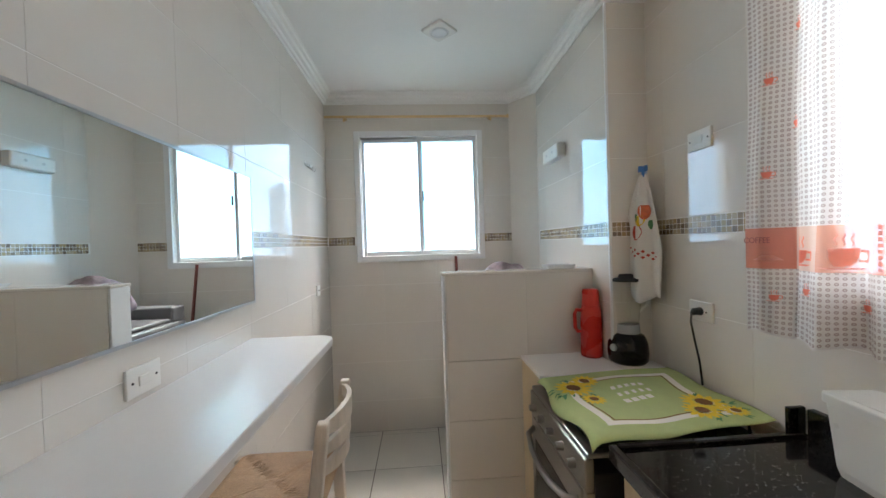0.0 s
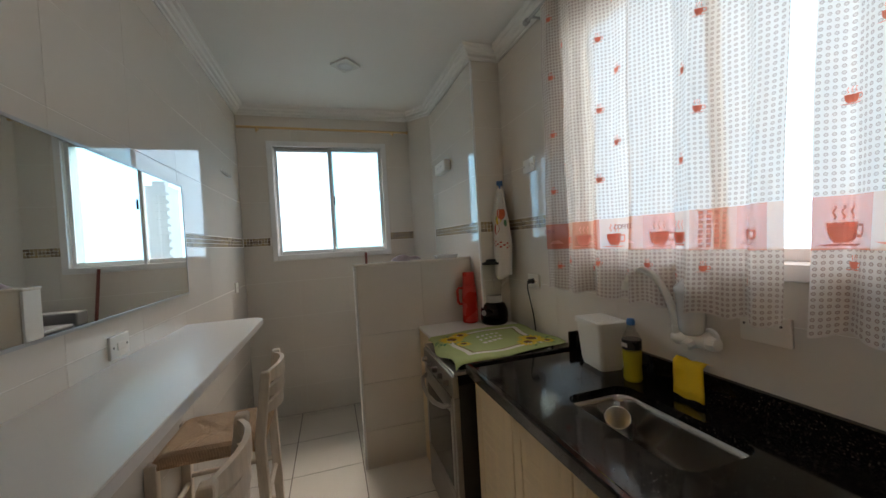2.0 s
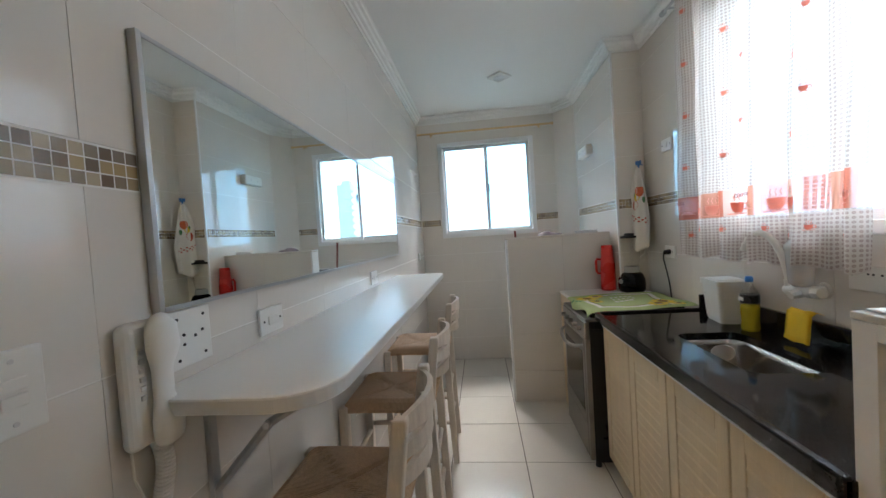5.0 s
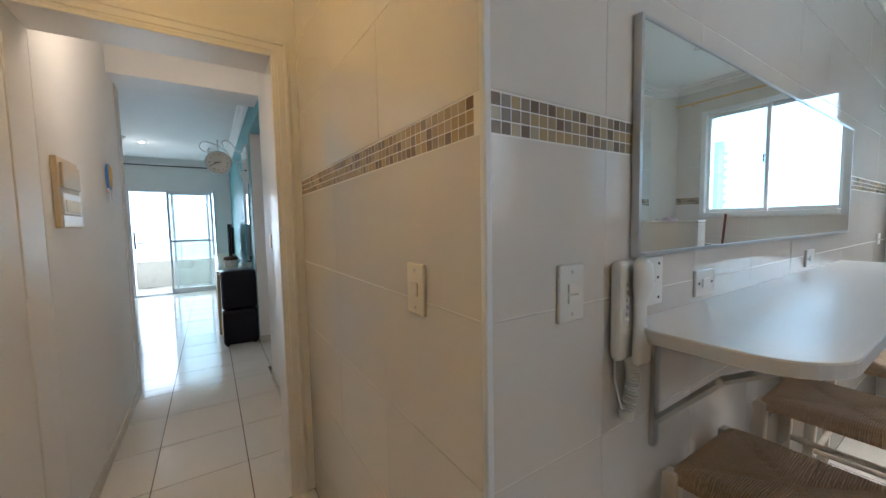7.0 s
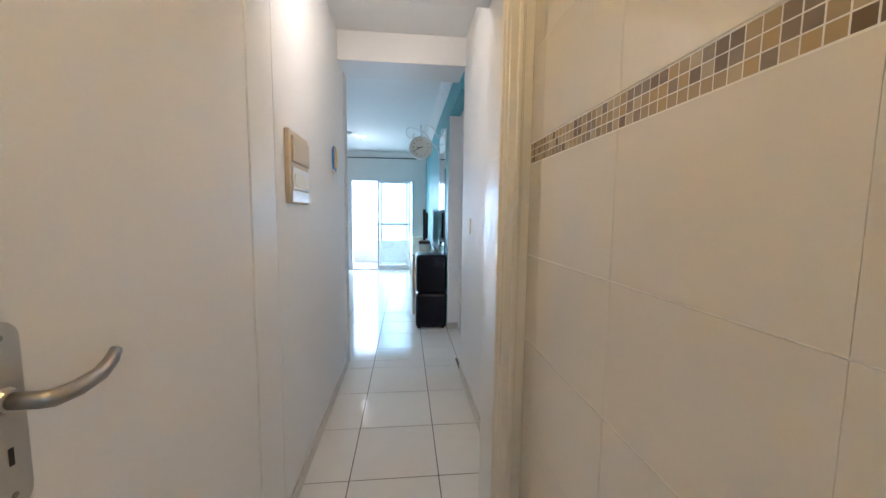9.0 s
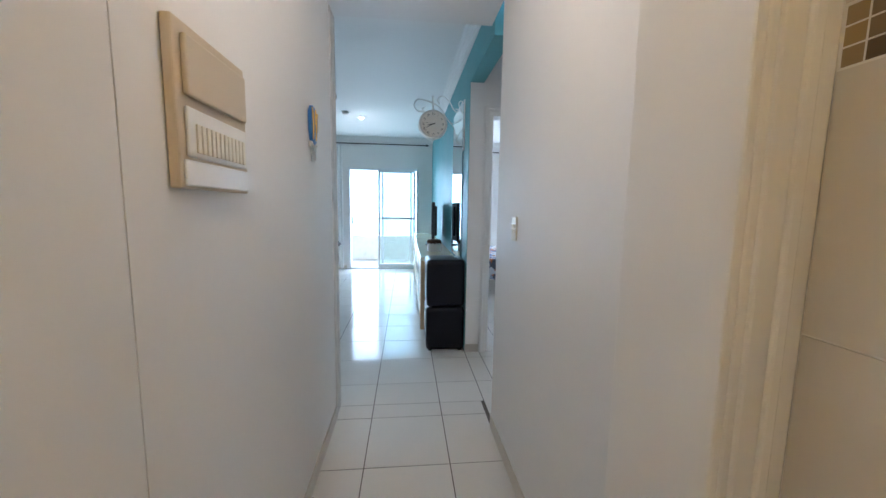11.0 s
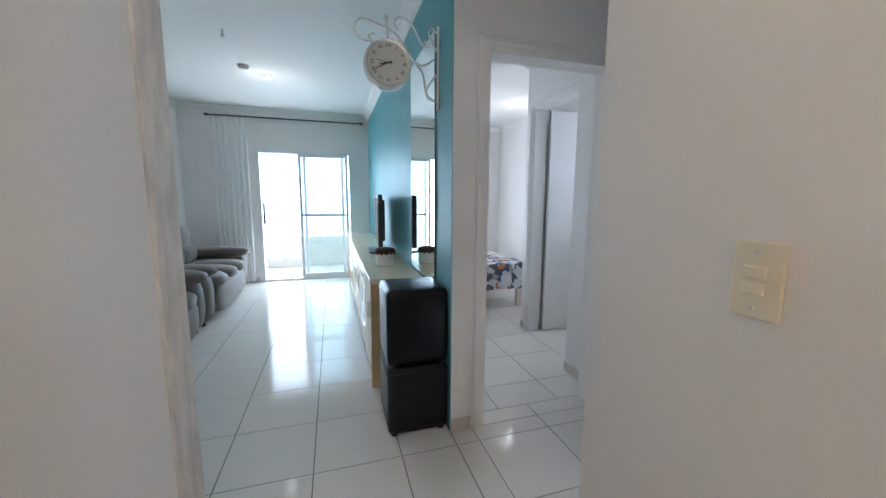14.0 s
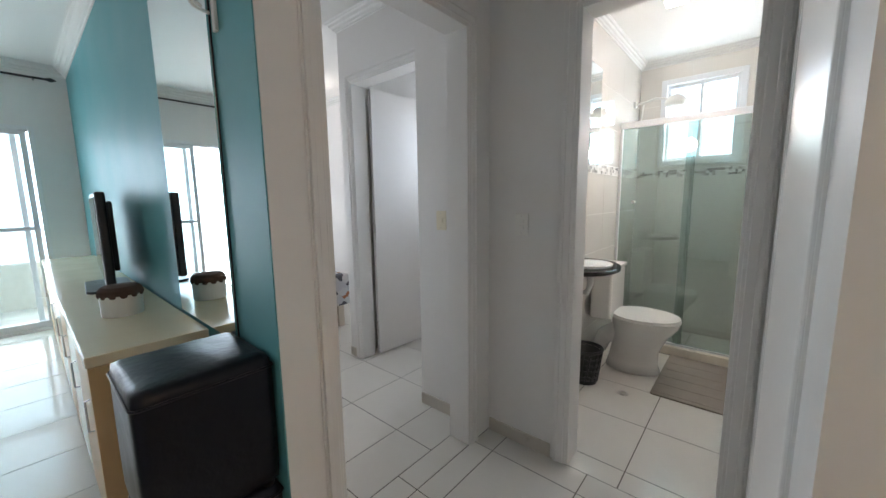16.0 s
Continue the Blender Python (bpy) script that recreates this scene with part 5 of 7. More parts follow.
def curtain(y0, y1, seed, label, far, near, text_cells, cups=()):
    """A gathered panel from y0 (far) to y1 (near); far and near: how far its top edges stand off from the bottom ones."""
    root = thing("kitchen_curtain", (1.315, y0, 0), label, "curtain", "curtains at the side window")
    bm = bmesh.new()
    uvl = bm.loops.layers.uv.new("cloth")
    NY, NZ = 220, 18
    z0, z1 = 1.19, 2.565
    rows, us = [], []
    s, prev = 0.0, None
    for i in range(NY + 1):
        y = y0 + (y1 - y0) * i / NY
        x = fold(y, seed)
        if prev:
            s += math.hypot(x - prev[0], y - prev[1])
        prev = (x, y)
        us.append(s)

    def at(i, z):
        y = y0 + (y1 - y0) * i / NY
        k = (z - z0) / (z1 - z0)
        yy = y - y0 + k * (near * i / NY + far * (1 - i / NY))
        return Vector((fold(y, seed) * (1.15 - 0.35 * k) + 0.004 * math.sin(z * 9 + y * 20), yy, z + (0.008 * math.sin(y * 60) if k < 0.02 else 0)))

    for j in range(NZ + 1):
        z = z0 + (z1 - z0) * j / NZ
        rows.append([bm.verts.new(at(i, z)) for i in range(NY + 1)])
    for j in range(NZ):
        for i in range(NY):
            f = bm.faces.new((rows[j][i], rows[j][i + 1], rows[j + 1][i + 1], rows[j + 1][i]))
            for lp, (a, b) in zip(f.loops, ((i, j), (i + 1, j), (i + 1, j + 1), (i, j + 1))):
                lp[uvl].uv = (us[a], z0 + (z1 - z0) * b / NZ)
    bm.normal_update()
    part("cloth", bm, M_PRINT, root, smooth=True)

    def index(d):
        return float(np.interp(d, us, range(NY + 1)))

    def sheet(bm, levels, cols=6):
        """A printed patch that follows the folds: levels are (height, from, to) along the cloth."""
        g = []
        for z, a, b in levels:
            g.append([bm.verts.new(at(index(a + (b - a) * c / cols), z) + Vector((-0.0025, 0, 0))) for c in range(cols + 1)])
        for r0, r1 in zip(g, g[1:]):
            for c in range(cols):
                bm.faces.new((r0[c], r0[c + 1], r1[c + 1], r1[c]))

    def cup(d, z, w, m, tall=1.0, steam=3):
        bm = bmesh.new()
        h = w * 0.75 * tall
        sheet(bm, [(z - h * 0.5, d - w * 0.24, d + w * 0.24), (z - h * 0.3, d - w * 0.38, d + w * 0.38), (z, d - w * 0.46, d + w * 0.46), (z + h * 0.5, d - w * 0.5, d + w * 0.5)])
        part("printed_cup", bm, m, root)
        bm = bmesh.new()
        sheet(bm, [(z - h * 0.5 - w * 0.12, d - w * 0.5, d + w * 0.5), (z - h * 0.5 - w * 0.04, d - w * 0.8, d + w * 0.8)])
        part("printed_saucer", bm, m, root)
        bm = bmesh.new()
        t = w * 0.10
        sheet(bm, [(z + h * 0.28, d + w * 0.5, d + w * 0.82), (z + h * 0.28 + t, d + w * 0.5, d + w * 0.80)], 2)
        sheet(bm, [(z - h * 0.12, d + w * 0.74, d + w * 0.84), (z + h * 0.28, d + w * 0.74, d + w * 0.84)], 1)
        sheet(bm, [(z - h * 0.12 - t, d + w * 0.44, d + w * 0.78), (z - h * 0.12, d + w * 0.44, d + w * 0.82)], 2)
        part("printed_handle", bm, m, root)
        for k in range(steam):
            c = d + (k - (steam - 1) / 2) * w * 0.26
            bm = bmesh.new()
            sheet(bm, [(z + h * 0.5 + w * (0.12 + 0.09 * q), c + w * 0.05 * math.sin(q * 1.5) - w * 0.035, c + w * 0.05 * math.sin(q * 1.5) + w * 0.035) for q in range(7)], 1)
            part("printed_steam", bm, m, root)

    for k in range(int(us[-1] / CELL) + 1):
        mid = (k + 0.5) * CELL
        if mid + CELL * 0.3 > us[-1]:
            break
        ink = M_CUP if k % 3 == 1 else M_MUG
        if k in text_cells:
            p = at(index(mid), 1.46)
            lettering("COFFEE", (-0.048, p.y + 0.042, 1.462), 0.024, M_TEXT, root, (90, 0, -90))
            bm = bmesh.new()
            sheet(bm, [(1.41 + 0.004 * q, mid - 0.035 + 0.006 * q, mid + 0.035 - 0.006 * q) for q in range(5)])
            part("printed_flourish", bm, ink, root)
        elif k % 5 == 3:
            bm = bmesh.new()
            for q in range(8):
                for c in range(4):
                    sheet(bm, [(1.392 + q * 0.0142, mid - 0.036 + c * 0.020, mid - 0.024 + c * 0.020), (1.401 + q * 0.0142, mid - 0.036 + c * 0.020, mid - 0.024 + c * 0.020)], 1)
            part("printed_beans", bm, ink, root)
        else:
            cup(mid - 0.006, 1.423, 0.056, ink, 0.85 if k % 2 else 1.1)
    for u, z, w in cups:
        cup(u * us[-1], z, w, M_CUP)
    return root


def lettering(text, at, size, m, parent, rot):
    cu = bpy.data.curves.new("printed_text", "FONT")
    cu.body, cu.size, cu.extrude = text, size, 0.0004
    ob = new("printed_text", cu)
    cu.materials.append(m)
    ob.parent = parent
    ob.matrix_basis = pose(*at, *rot)
    return ob


cup_at = [((0.04 + 0.115 * k + 0.057 * (r % 2)) % 0.97 + 0.01, 2.47 - 0.135 * r - 0.02 * (k % 3), 0.024) for r in range(8) for k in (0, 3, 6) if 2.47 - 0.135 * r > 1.55]
hem_at = [(0.06 + 0.107 * k, 1.30 + 0.03 * (k % 2), 0.022) for k in range(9)]
c1 = curtain(1.42, 0.45, 0.4, "white dotted curtain with small red cups and an orange picture band", -0.03, -0.07, (0, 5), cup_at + hem_at)
c2 = curtain(0.396, -0.62, 2.1, "white dotted curtain with red cups, hanging slightly apart from its pair", -0.07, -0.05, (4,), [(u * 0.97, z + 0.05, w) for u, z, w in cup_at + hem_at])

cr = thing("kitchen_curtain_rod", (1.315, 0.55, 2.585), "dark metal curtain rod above the side window", "curtain rod")
part("rod", tube([(0, 0.98, 0), (0, -1.25, 0)], 0.009, 10), M_ALUG, cr)
part("finial", tube([(0, 0.98, 0), (0, 1.01, 0)], 0.015, 10), M_ALUG, cr)
for y in (0.95, -1.2):
    part("bracket", tube([(0.0, y, 0), (0.075, y, 0)], 0.006), M_ALUG, cr)

rd = thing("pine_curtain_rod", (0.27, YF - 0.06, 2.50), "bare pine curtain rod above the kitchen window", "curtain rod")
part("rod", tube([(-0.70, 0, 0), (0.73, 0, -0.005)], 0.010, 10), M_ROD, rd)
part("finial", tube([(0.73, 0, -0.005), (0.745, 0, -0.005)], 0.015, 10), M_ROD, rd)
for x in (-0.55, 0.60):
    part("bracket", tube([(x, 0.06, 0.0), (x, 0.0, -0.012)], [0.014, 0.010], 8), M_ROD, rd)
    part("drop", tube([(x, 0, -0.01), (x, -0.003, -0.04)], [0.010, 0.006], 8), M_ROD, rd)

for k in range(3):
    hk = thing("wall_hook", (XL, 2.74 + 0.07 * k, 2.02), "small metal wall hook on the white tiles", "hook", "row of wall hooks")
    part("hook", tube([(0.0, 0, 0.012), (0.012, 0, 0.0), (0.022, 0, -0.010), (0.032, 0, 0.0), (0.032, 0, 0.012)], 0.0035, 6), M_STEEL, hk)
    part("plate", box(0, -0.008, 0.0, 0.003, 0.008, 0.03, 0.001), M_STEEL, hk)

lp = thing("ceiling_spot", (0.425, 2.39, ZK), "white square recessed ceiling fixture, switched off", "ceiling lamp", rz=45)
part("frame", box(-0.072, -0.072, -0.016, 0.072, 0.072, 0.0, 0.005), M_CERAM, lp)
part("inner_ring", turn([(0.052, -0.0165), (0.056, -0.020), (0.050, -0.022), (0.046, -0.018)], 28), M_EDGE, lp)
part("glass", turn([(0.045, -0.0165), (0.042, -0.022), (0.02, -0.026), (0, -0.026)], 24), M_FILT, lp)

# laundry corner behind the half wall
M_WMACH = mat("grey_machine_enamel", (0.16, 0.16, 0.17), 0.3, var=0.06, scale=6)
wm = thing("washing_machine", (0.80, 2.72, 0), "grey top-loading washing machine behind the half wall", "washing machine")
part("body", box(-0.27, -0.30, 0.02, 0.27, 0.30, 1.02, 0.02, 3), M_WMACH, wm)
part("lid", box(-0.25, -0.29, 1.021, 0.25, 0.16, 1.05, 0.012, 3), M_WMACH, wm)
part("control_panel", box(-0.26, 0.17, 1.021, 0.26, 0.295, 1.12, 0.012, 3), M_WMACH, wm)
M_PATT = mat("patterned_cloth", (0.22, 0.17, 0.19), 0.9, var=0.9, scale=26, fine=0.5)
hc = thing("laundry_heap", (0.80, 2.60, 1.052), "heap of dark patterned laundry on the washing machine", "laundry")
bm = bmesh.new()
bmesh.ops.create_icosphere(bm, subdivisions=4, radius=1)
for v in bm.verts:
    d = 1 + 0.16 * noise.noise(v.co * 2.3) + 0.06 * noise.noise(v.co * 6)
    v.co = Vector((v.co.x * 0.20 * d, v.co.y * 0.16 * d, max(0.0, 0.15 + v.co.z * 0.155 * d)))
part("cloth", bm, M_PATT, hc, smooth=True)
tr_ = thing("soap_tray", (1.07, 2.60, 1.337), "small white tray on the half wall's ledge", "tray")
tr_.location = (1.03, 2.29, 1.3375)
part("dish", shell([[(x, y, 0.02) for x, y in rrect(-0.085, -0.045, 0.085, 0.045, 0.01)], [(x, y, 0.0) for x, y in rrect(-0.07, -0.035, 0.07, 0.035, 0.01)], [(x, y, 0.004) for x, y in rrect(-0.06, -0.03, 0.06, 0.03, 0.01)]]), M_FILT, tr_)
br = thing("broom", (0.56, 2.95, 0), "broom with a dark red handle leaning in the laundry corner", "broom")
part("handle", tube([(0, 0, 0.08), (0.0, 0.26, 1.39)], 0.011, 8), mat("red_broom_handle", (0.20, 0.05, 0.04), 0.4, var=0.1, scale=20), br)
part("head", box(-0.13, -0.03, 0.04, 0.13, 0.03, 0.09, 0.01), M_BLACK, br)
part("bristles", box(-0.125, -0.025, 0.001, 0.125, 0.025, 0.0395), M_BROWN, br)

# ================= corridor =================
dl = thing("corridor_door", (XD + 0.012, YL - 0.022, 0.01), "open white painted door with a steel lever handle and long plate", "door", rz=0.5)
part("leaf", box(-0.006, -0.017, 0.0, 0.845, 0.017, 2.085, 0.002), M_DOOR, dl)
part("handle_plate", poly_prism(rrect(0.742, -0.127, 0.790, 0.122, 0.024), 0, 0.005, 0.001), M_STEEL, dl).matrix_basis = pose(0, 0.0171, 1.048, 90, 0, 0) @ pose(0, 0, -0.005)
part("rose", tube([(0.766, 0.022, 1.07), (0.766, 0.030, 1.07)], [0.017, 0.015], 16), M_STEEL, dl)
part("handle", tube([(0.766, 0.028, 1.07), (0.766, 0.062, 1.07), (0.760, 0.071, 1.069), (0.73, 0.074, 1.067), (0.69, 0.073, 1.070), (0.665, 0.070, 1.080), (0.650, 0.067, 1.092)], [0.011, 0.011, 0.0115, 0.0115, 0.011, 0.010, 0.008], 14), M_DSTEEL, dl, smooth=True)
part("keyhole", box(0.763, 0.0222, 0.985, 0.769, 0.0232, 1.008), M_DARK, dl)
for z in (0.945, 1.15):
    part("screw", tube([(0.766, 0.022, z), (0.766, 0.0235, z)], 0.004, 8), M_DSTEEL, dl)
part("latch_plate", box(0.8451, -0.009, 1.03, 0.8465, 0.009, 1.09), M_STEEL, dl)
part("latch", box(0.8466, -0.006, 1.05, 0.856, 0.006, 1.07, 0.002), M_STEEL, dl)
for z in (0.2, 1.05, 1.88):
    part("hinge", tube([(0.0, 0.006, z), (0.0, 0.006, z + 0.09)], 0.006), M_STEEL, dl)

pb = thing("breaker_panel", (-2.315, YL, 1.515), "beige plastic breaker panel with two hinged covers", "electrical panel")
M_BEIGE = mat("beige_plastic", (0.60, 0.50, 0.36), 0.4, var=0.03, scale=8)
part("case", box(-0.145, 0.001, -0.155, 0.145, 0.022, 0.155, 0.004), M_BEIGE, pb)
part("cover", box(-0.125, 0.0225, 0.02, 0.125, 0.034, 0.13, 0.004), M_BEIGE, pb)
part("cover", box(-0.125, 0.0225, -0.095, 0.125, 0.030, 0.0, 0.004), M_WPLAST, pb, "clear pale lower cover")
part("strip", box(-0.135, 0.0225, -0.15, 0.135, 0.028, -0.10, 0.003), M_WPLAST, pb)
for k in range(12):
    part("breaker", box(-0.105 + k * 0.0178, 0.0302, -0.085, -0.093 + k * 0.0178, 0.035, -0.03, 0.001), M_IVORY, pb)

M_STRIPE = mat("yellow_stripe", (0.72, 0.45, 0.12), 0.5)
fs = thing("fish_key_holder", (-3.20, YL, 1.70), "blue striped wooden fish plaque with hanging keys", "key holder")
bm = bmesh.new()
ps = [(0.052, 0.05), (0.02, 0.078), (-0.03, 0.072), (-0.062, 0.03), (-0.065, -0.02), (-0.04, -0.075), (0.0, -0.095), (0.035, -0.075), (0.055, -0.02)]
f = bm.faces.new([bm.verts.new((a, 0.004, b)) for a, b in ps])
r = bmesh.ops.extrude_face_region(bm, geom=[f])
for q in r["geom"]:
    if isinstance(q, bmesh.types.BMVert):
        q.co.y = 0.018
part("plaque", bm, M_BLUE, fs)
for x in (-0.03, 0.02):
    part("stripe", tube([(x + 0.012, 0.0185, 0.068), (x, 0.0195, 0.0), (x + 0.006, 0.0185, -0.07)], 0.005, 6), M_STRIPE, fs)
part("key_board", moved(box(-0.058, 0.003, -0.014, 0.052, 0.016, 0.014, 0.003), pose(0, 0, -0.088, 0, 8, 0)), M_WORN, fs, "grey worn wooden hook board")
part("tail", poly_prism([(-0.058, 0.03), (-0.085, 0.065), (-0.080, 0.02), (-0.085, -0.02), (-0.06, 0.0)], 0.0, 0.012), M_STRIPE, fs).matrix_basis = pose(0, 0.016, 0, 90, 0, 0)
for k, x in enumerate((-0.045, -0.030, 0.034, 0.046)):
    part("hook", tube([(x, 0.004, -0.085), (x, 0.014, -0.10), (x, 0.020, -0.09)], 0.002, 6), M_STEEL, fs)
    part("key", box(x - 0.005, 0.010 + 0.003 * (k % 2), -0.148 - 0.012 * (k % 3), x + 0.005, 0.013 + 0.003 * (k % 2), -0.118, 0.001), M_STEEL, fs)
    part("key_head", moved(turn([(0.0, -0.0015), (0.011, -0.0015), (0.011, 0.0015), (0.0, 0.0015)], 14), pose(x, 0.0115 + 0.003 * (k % 2), -0.110, 90, 0, 0)), M_STEEL, fs)


def spot(at, label, lit, group="ceiling spots", power=0, color=(1, 0.9, 0.75)):
    root = thing("ceiling_spot", at, label, "ceiling lamp", group)
    part("ring", turn([(0.055, 0), (0.055, -0.006), (0.045, -0.012), (0.0, -0.012)], 24), M_WPLAST, root)
    part("lens", turn([(0.04, -0.0125), (0.036, -0.016), (0, -0.016)], 20), glow("lamp_glow", color, 14) if lit else M_FILT, root)
    if power:
        o = lamp("POINT", "spot_light", (at[0], at[1], at[2] - 0.3), power, color, 0.05)
    return root


WARM = (1.0, 0.64, 0.23)
spot((-2.3, -1.05, ZC), "small lit round spot in the corridor ceiling", True, power=5.6, color=(1, 0.80, 0.60))
spot((-7.55, -1.75, ZL), "lit round spot in the living room ceiling", True, power=2.0, color=(1, 0.95, 0.88))
spot((-4.70, -1.87, ZL), "lit round spot in the living room ceiling near the corridor", True, color=(1, 0.95, 0.88))
fx = thing("vestibule_lamp", (-0.75, -1.10, ZK), "small ceiling fixture with three warm bulbs", "ceiling lamp")
part("plate", turn([(0.07, 0), (0.07, -0.012), (0, -0.012)], 24), M_WPLAST, fx)
for k in range(3):
    a = 2.1 * k
    part("arm", tube([(0.03 * math.cos(a), 0.03 * math.sin(a), -0.012), (0.07 * math.cos(a), 0.07 * math.sin(a), -0.05)], 0.008), M_WPLAST, fx)
    part("bulb", turn([(0.012, 0), (0.03, -0.02), (0.034, -0.045), (0.02, -0.07), (0, -0.075)], 18, at=(0.08 * math.cos(a), 0.08 * math.sin(a), -0.05)), glow("bulb_glow", WARM, 16), fx, smooth=True)
lamp("POINT", "vestibule_light", (-0.75, -1.10, ZK - 0.2), 6, WARM, 0.08)


# ================= living room =================
def pouf(z, h, s, lab):
    root = thing("pouf", (-4.850, -0.660, z), lab, "pouf", "stacked poufs")
    bm = bmesh.new()
    bmesh.ops.create_cube(bm, size=1)
    bmesh.ops.subdivide_edges(bm, edges=bm.edges[:], cuts=11, use_grid_fill=True)
    for v in bm.verts:
        x, y, q = v.co * 2
        k = (abs(x) ** 22 + abs(y) ** 22 + abs(q) ** 22) ** (1 / 22)
        x, y, q = x / k, y / k, q / k
        puff = 1 + 0.008 * (1 - q * q)
        top = 0.010 * (1 - x * x) * (1 - y * y) if q > 0 else 0
        v.co = Vector((x * s * puff / 2, y * s * puff / 2, (q + 1) / 2 * h * 0.985 + top + 0.003 * noise.noise(v.co * 7)))
    part("cushion", bm, M_LEATHER, root, smooth=True)
    for zz in (h * 0.90,):
        part("seam", tube([(x * s * 0.505, y * s * 0.505, zz) for x, y in rrect(-1, -1, 1, 1, 0.12)] + [(s * 0.505, s * 0.44, zz)], 0.004, 5), M_LEATHER, root)
    for fxx in (-0.15, 0.15):
        for fy in (-0.14, 0.14):
            part("foot", turn([(0.018, -0.012), (0.018, 0.004)], 10, at=(fxx, fy, 0.0)), M_BLACK, root)
    return root


pouf(0.012, 0.405, 0.352, "square black leather pouf on the tiled floor")
pouf(0.422, 0.440, 0.35, "square black leather pouf stacked on another")

sbd = thing("sideboard", (-7.0, -0.675, 0), "long cream lacquered sideboard with light wood doors along the teal wall", "sideboard")
part("top", box(-1.85, -0.195, 0.76, 1.72, 0.188, 0.80, 0.004), M_SIDE, sbd)
part("carcass", box(-1.84, -0.17, 0.06, 1.71, 0.187, 0.759), M_SIDE, sbd)
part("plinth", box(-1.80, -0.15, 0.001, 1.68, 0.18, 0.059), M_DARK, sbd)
part("end_panel", box(1.7105, -0.19, 0.001, 1.728, 0.188, 0.758, 0.002), M_SIDEW, sbd, "light wood end panel")
for k in range(7):
    y0 = -1.835 + k * 0.506
    d = part("door", box(y0 + 0.003, -0.188, 0.07, y0 + 0.503, -0.171, 0.752, 0.003), M_SIDE if k % 2 else M_SIDEW, sbd)
    part("handle", tube([(y0 + 0.46, -0.189, 0.50), (y0 + 0.46, -0.205, 0.505), (y0 + 0.46, -0.205, 0.62), (y0 + 0.46, -0.189, 0.625)], 0.004, 6), M_STEEL, d)

tv = thing("television", (-6.72, -0.63, 0.80), "black flat television on a pedestal on the sideboard", "television", rz=-4)
part("screen", box(-0.45, -0.025, 0.07, 0.45, 0.02, 0.60, 0.012, 3), M_BLACK, tv)
part("glass", box(-0.42, -0.0275, 0.10, 0.42, -0.0252, 0.57), M_DKGLASS, tv)
part("back_bulge", box(-0.35, 0.0205, 0.14, 0.35, 0.05, 0.55, 0.012), M_BLACK, tv)
part("neck", box(-0.05, -0.01, 0.015, 0.05, 0.02, 0.079, 0.004), M_BLACK, tv)
part("foot", poly_prism(rrect(-0.24, -0.11, 0.24, 0.11, 0.06), 0.0005, 0.015, 0.003), M_BLACK, tv)

pt = thing("decorated_tin", (-5.86, -0.68, 0.80), "white round tin with a scalloped brown cover", "tin")
part("body", turn([(0, 0), (0.078, 0), (0.08, 0.004), (0.082, 0.12), (0, 0.12)], 28), M_WPLAST, pt, smooth=False)
M_CHOC = mat("dark_brown_felt", (0.09, 0.045, 0.03), 0.8, var=0.2, scale=40)
part("cover", turn([(0.084, 0.10), (0.085, 0.125), (0.07, 0.14), (0, 0.145)], 28), M_CHOC, pt)
for k in range(12):
    a = 6.2832 * k / 12
    part("scallop", turn([(0.002, -0.024), (0.016, -0.014), (0.02, 0.0), (0.016, 0.01)], 10, at=(0.070 * math.cos(a), 0.070 * math.sin(a), 0.105)), M_CHOC, pt)

tm = thing("tall_wall_mirror", (-5.30, YT, 1.62), "tall unframed mirror on the teal wall behind the sideboard", "mirror")
part("glass", box(-0.34, -0.012, -0.80, 0.345, -0.006, 0.72), M_MIRROR, tm)
part("backing", box(-0.343, -0.0055, -0.803, 0.348, -0.001, 0.723), M_BLACK, tm)

ck = thing("station_clock", (-4.90, YT, 2.09), "white double-sided station clock on a scrolled iron bracket", "clock")
CY = -0.30
part("case", moved(turn([(0, -0.045), (0.11, -0.045), (0.128, -0.035), (0.134, -0.015), (0.134, 0.015), (0.128, 0.035), (0.11, 0.045), (0, 0.045)], 40), pose(0, CY, 0, 0, 90, 0)), M_IRONW, ck, smooth=False)
M_FACE = mat("clock_face", (0.74, 0.69, 0.62), 0.4, var=0.03, scale=20)
part("rim", moved(turn([(0.112, 0.0455), (0.118, 0.052), (0.124, 0.048), (0.126, 0.040), (0.112, 0.040)], 40), pose(0, CY, 0, 0, 90, 0)), M_STEEL, ck, smooth=True)
part("face", moved(turn([(0, 0.0452), (0.111, 0.0452), (0.111, 0.0462), (0, 0.0464)], 40), pose(0, CY, 0, 0, 90, 0)), M_FACE, ck)
for k, num in enumerate(("XII", "I", "II", "III", "IV", "V", "VI", "VII", "VIII", "IX", "X", "XI")):
    a = radians(30 * k)
    cu = bpy.data.curves.new("numeral", "FONT")
    cu.body, cu.size, cu.align_x, cu.align_y, cu.extrude = num, 0.027, "CENTER", "CENTER", 0.0003
    cu.materials.append(M_DARK)
    o = new("numeral", cu)
    o.parent = ck
    o.matrix_basis = pose(0.0475, CY, 0, 90, 0, 90) @ pose(0, 0, 0, 0, 0, -30 * k) @ pose(0, 0.088, 0)
def hand_at(nm, deg, ln, w):
    part(nm, moved(box(-w, -0.02, 0, w, ln, 0.0012), pose(0.0485, CY, 0, 90, 0, 90) @ pose(0, 0, 0, 0, 0, -deg)), M_DARK, ck)
hand_at("hour_hand", 257, 0.05, 0.0035)
hand_at("minute_hand", 243, 0.078, 0.0025)
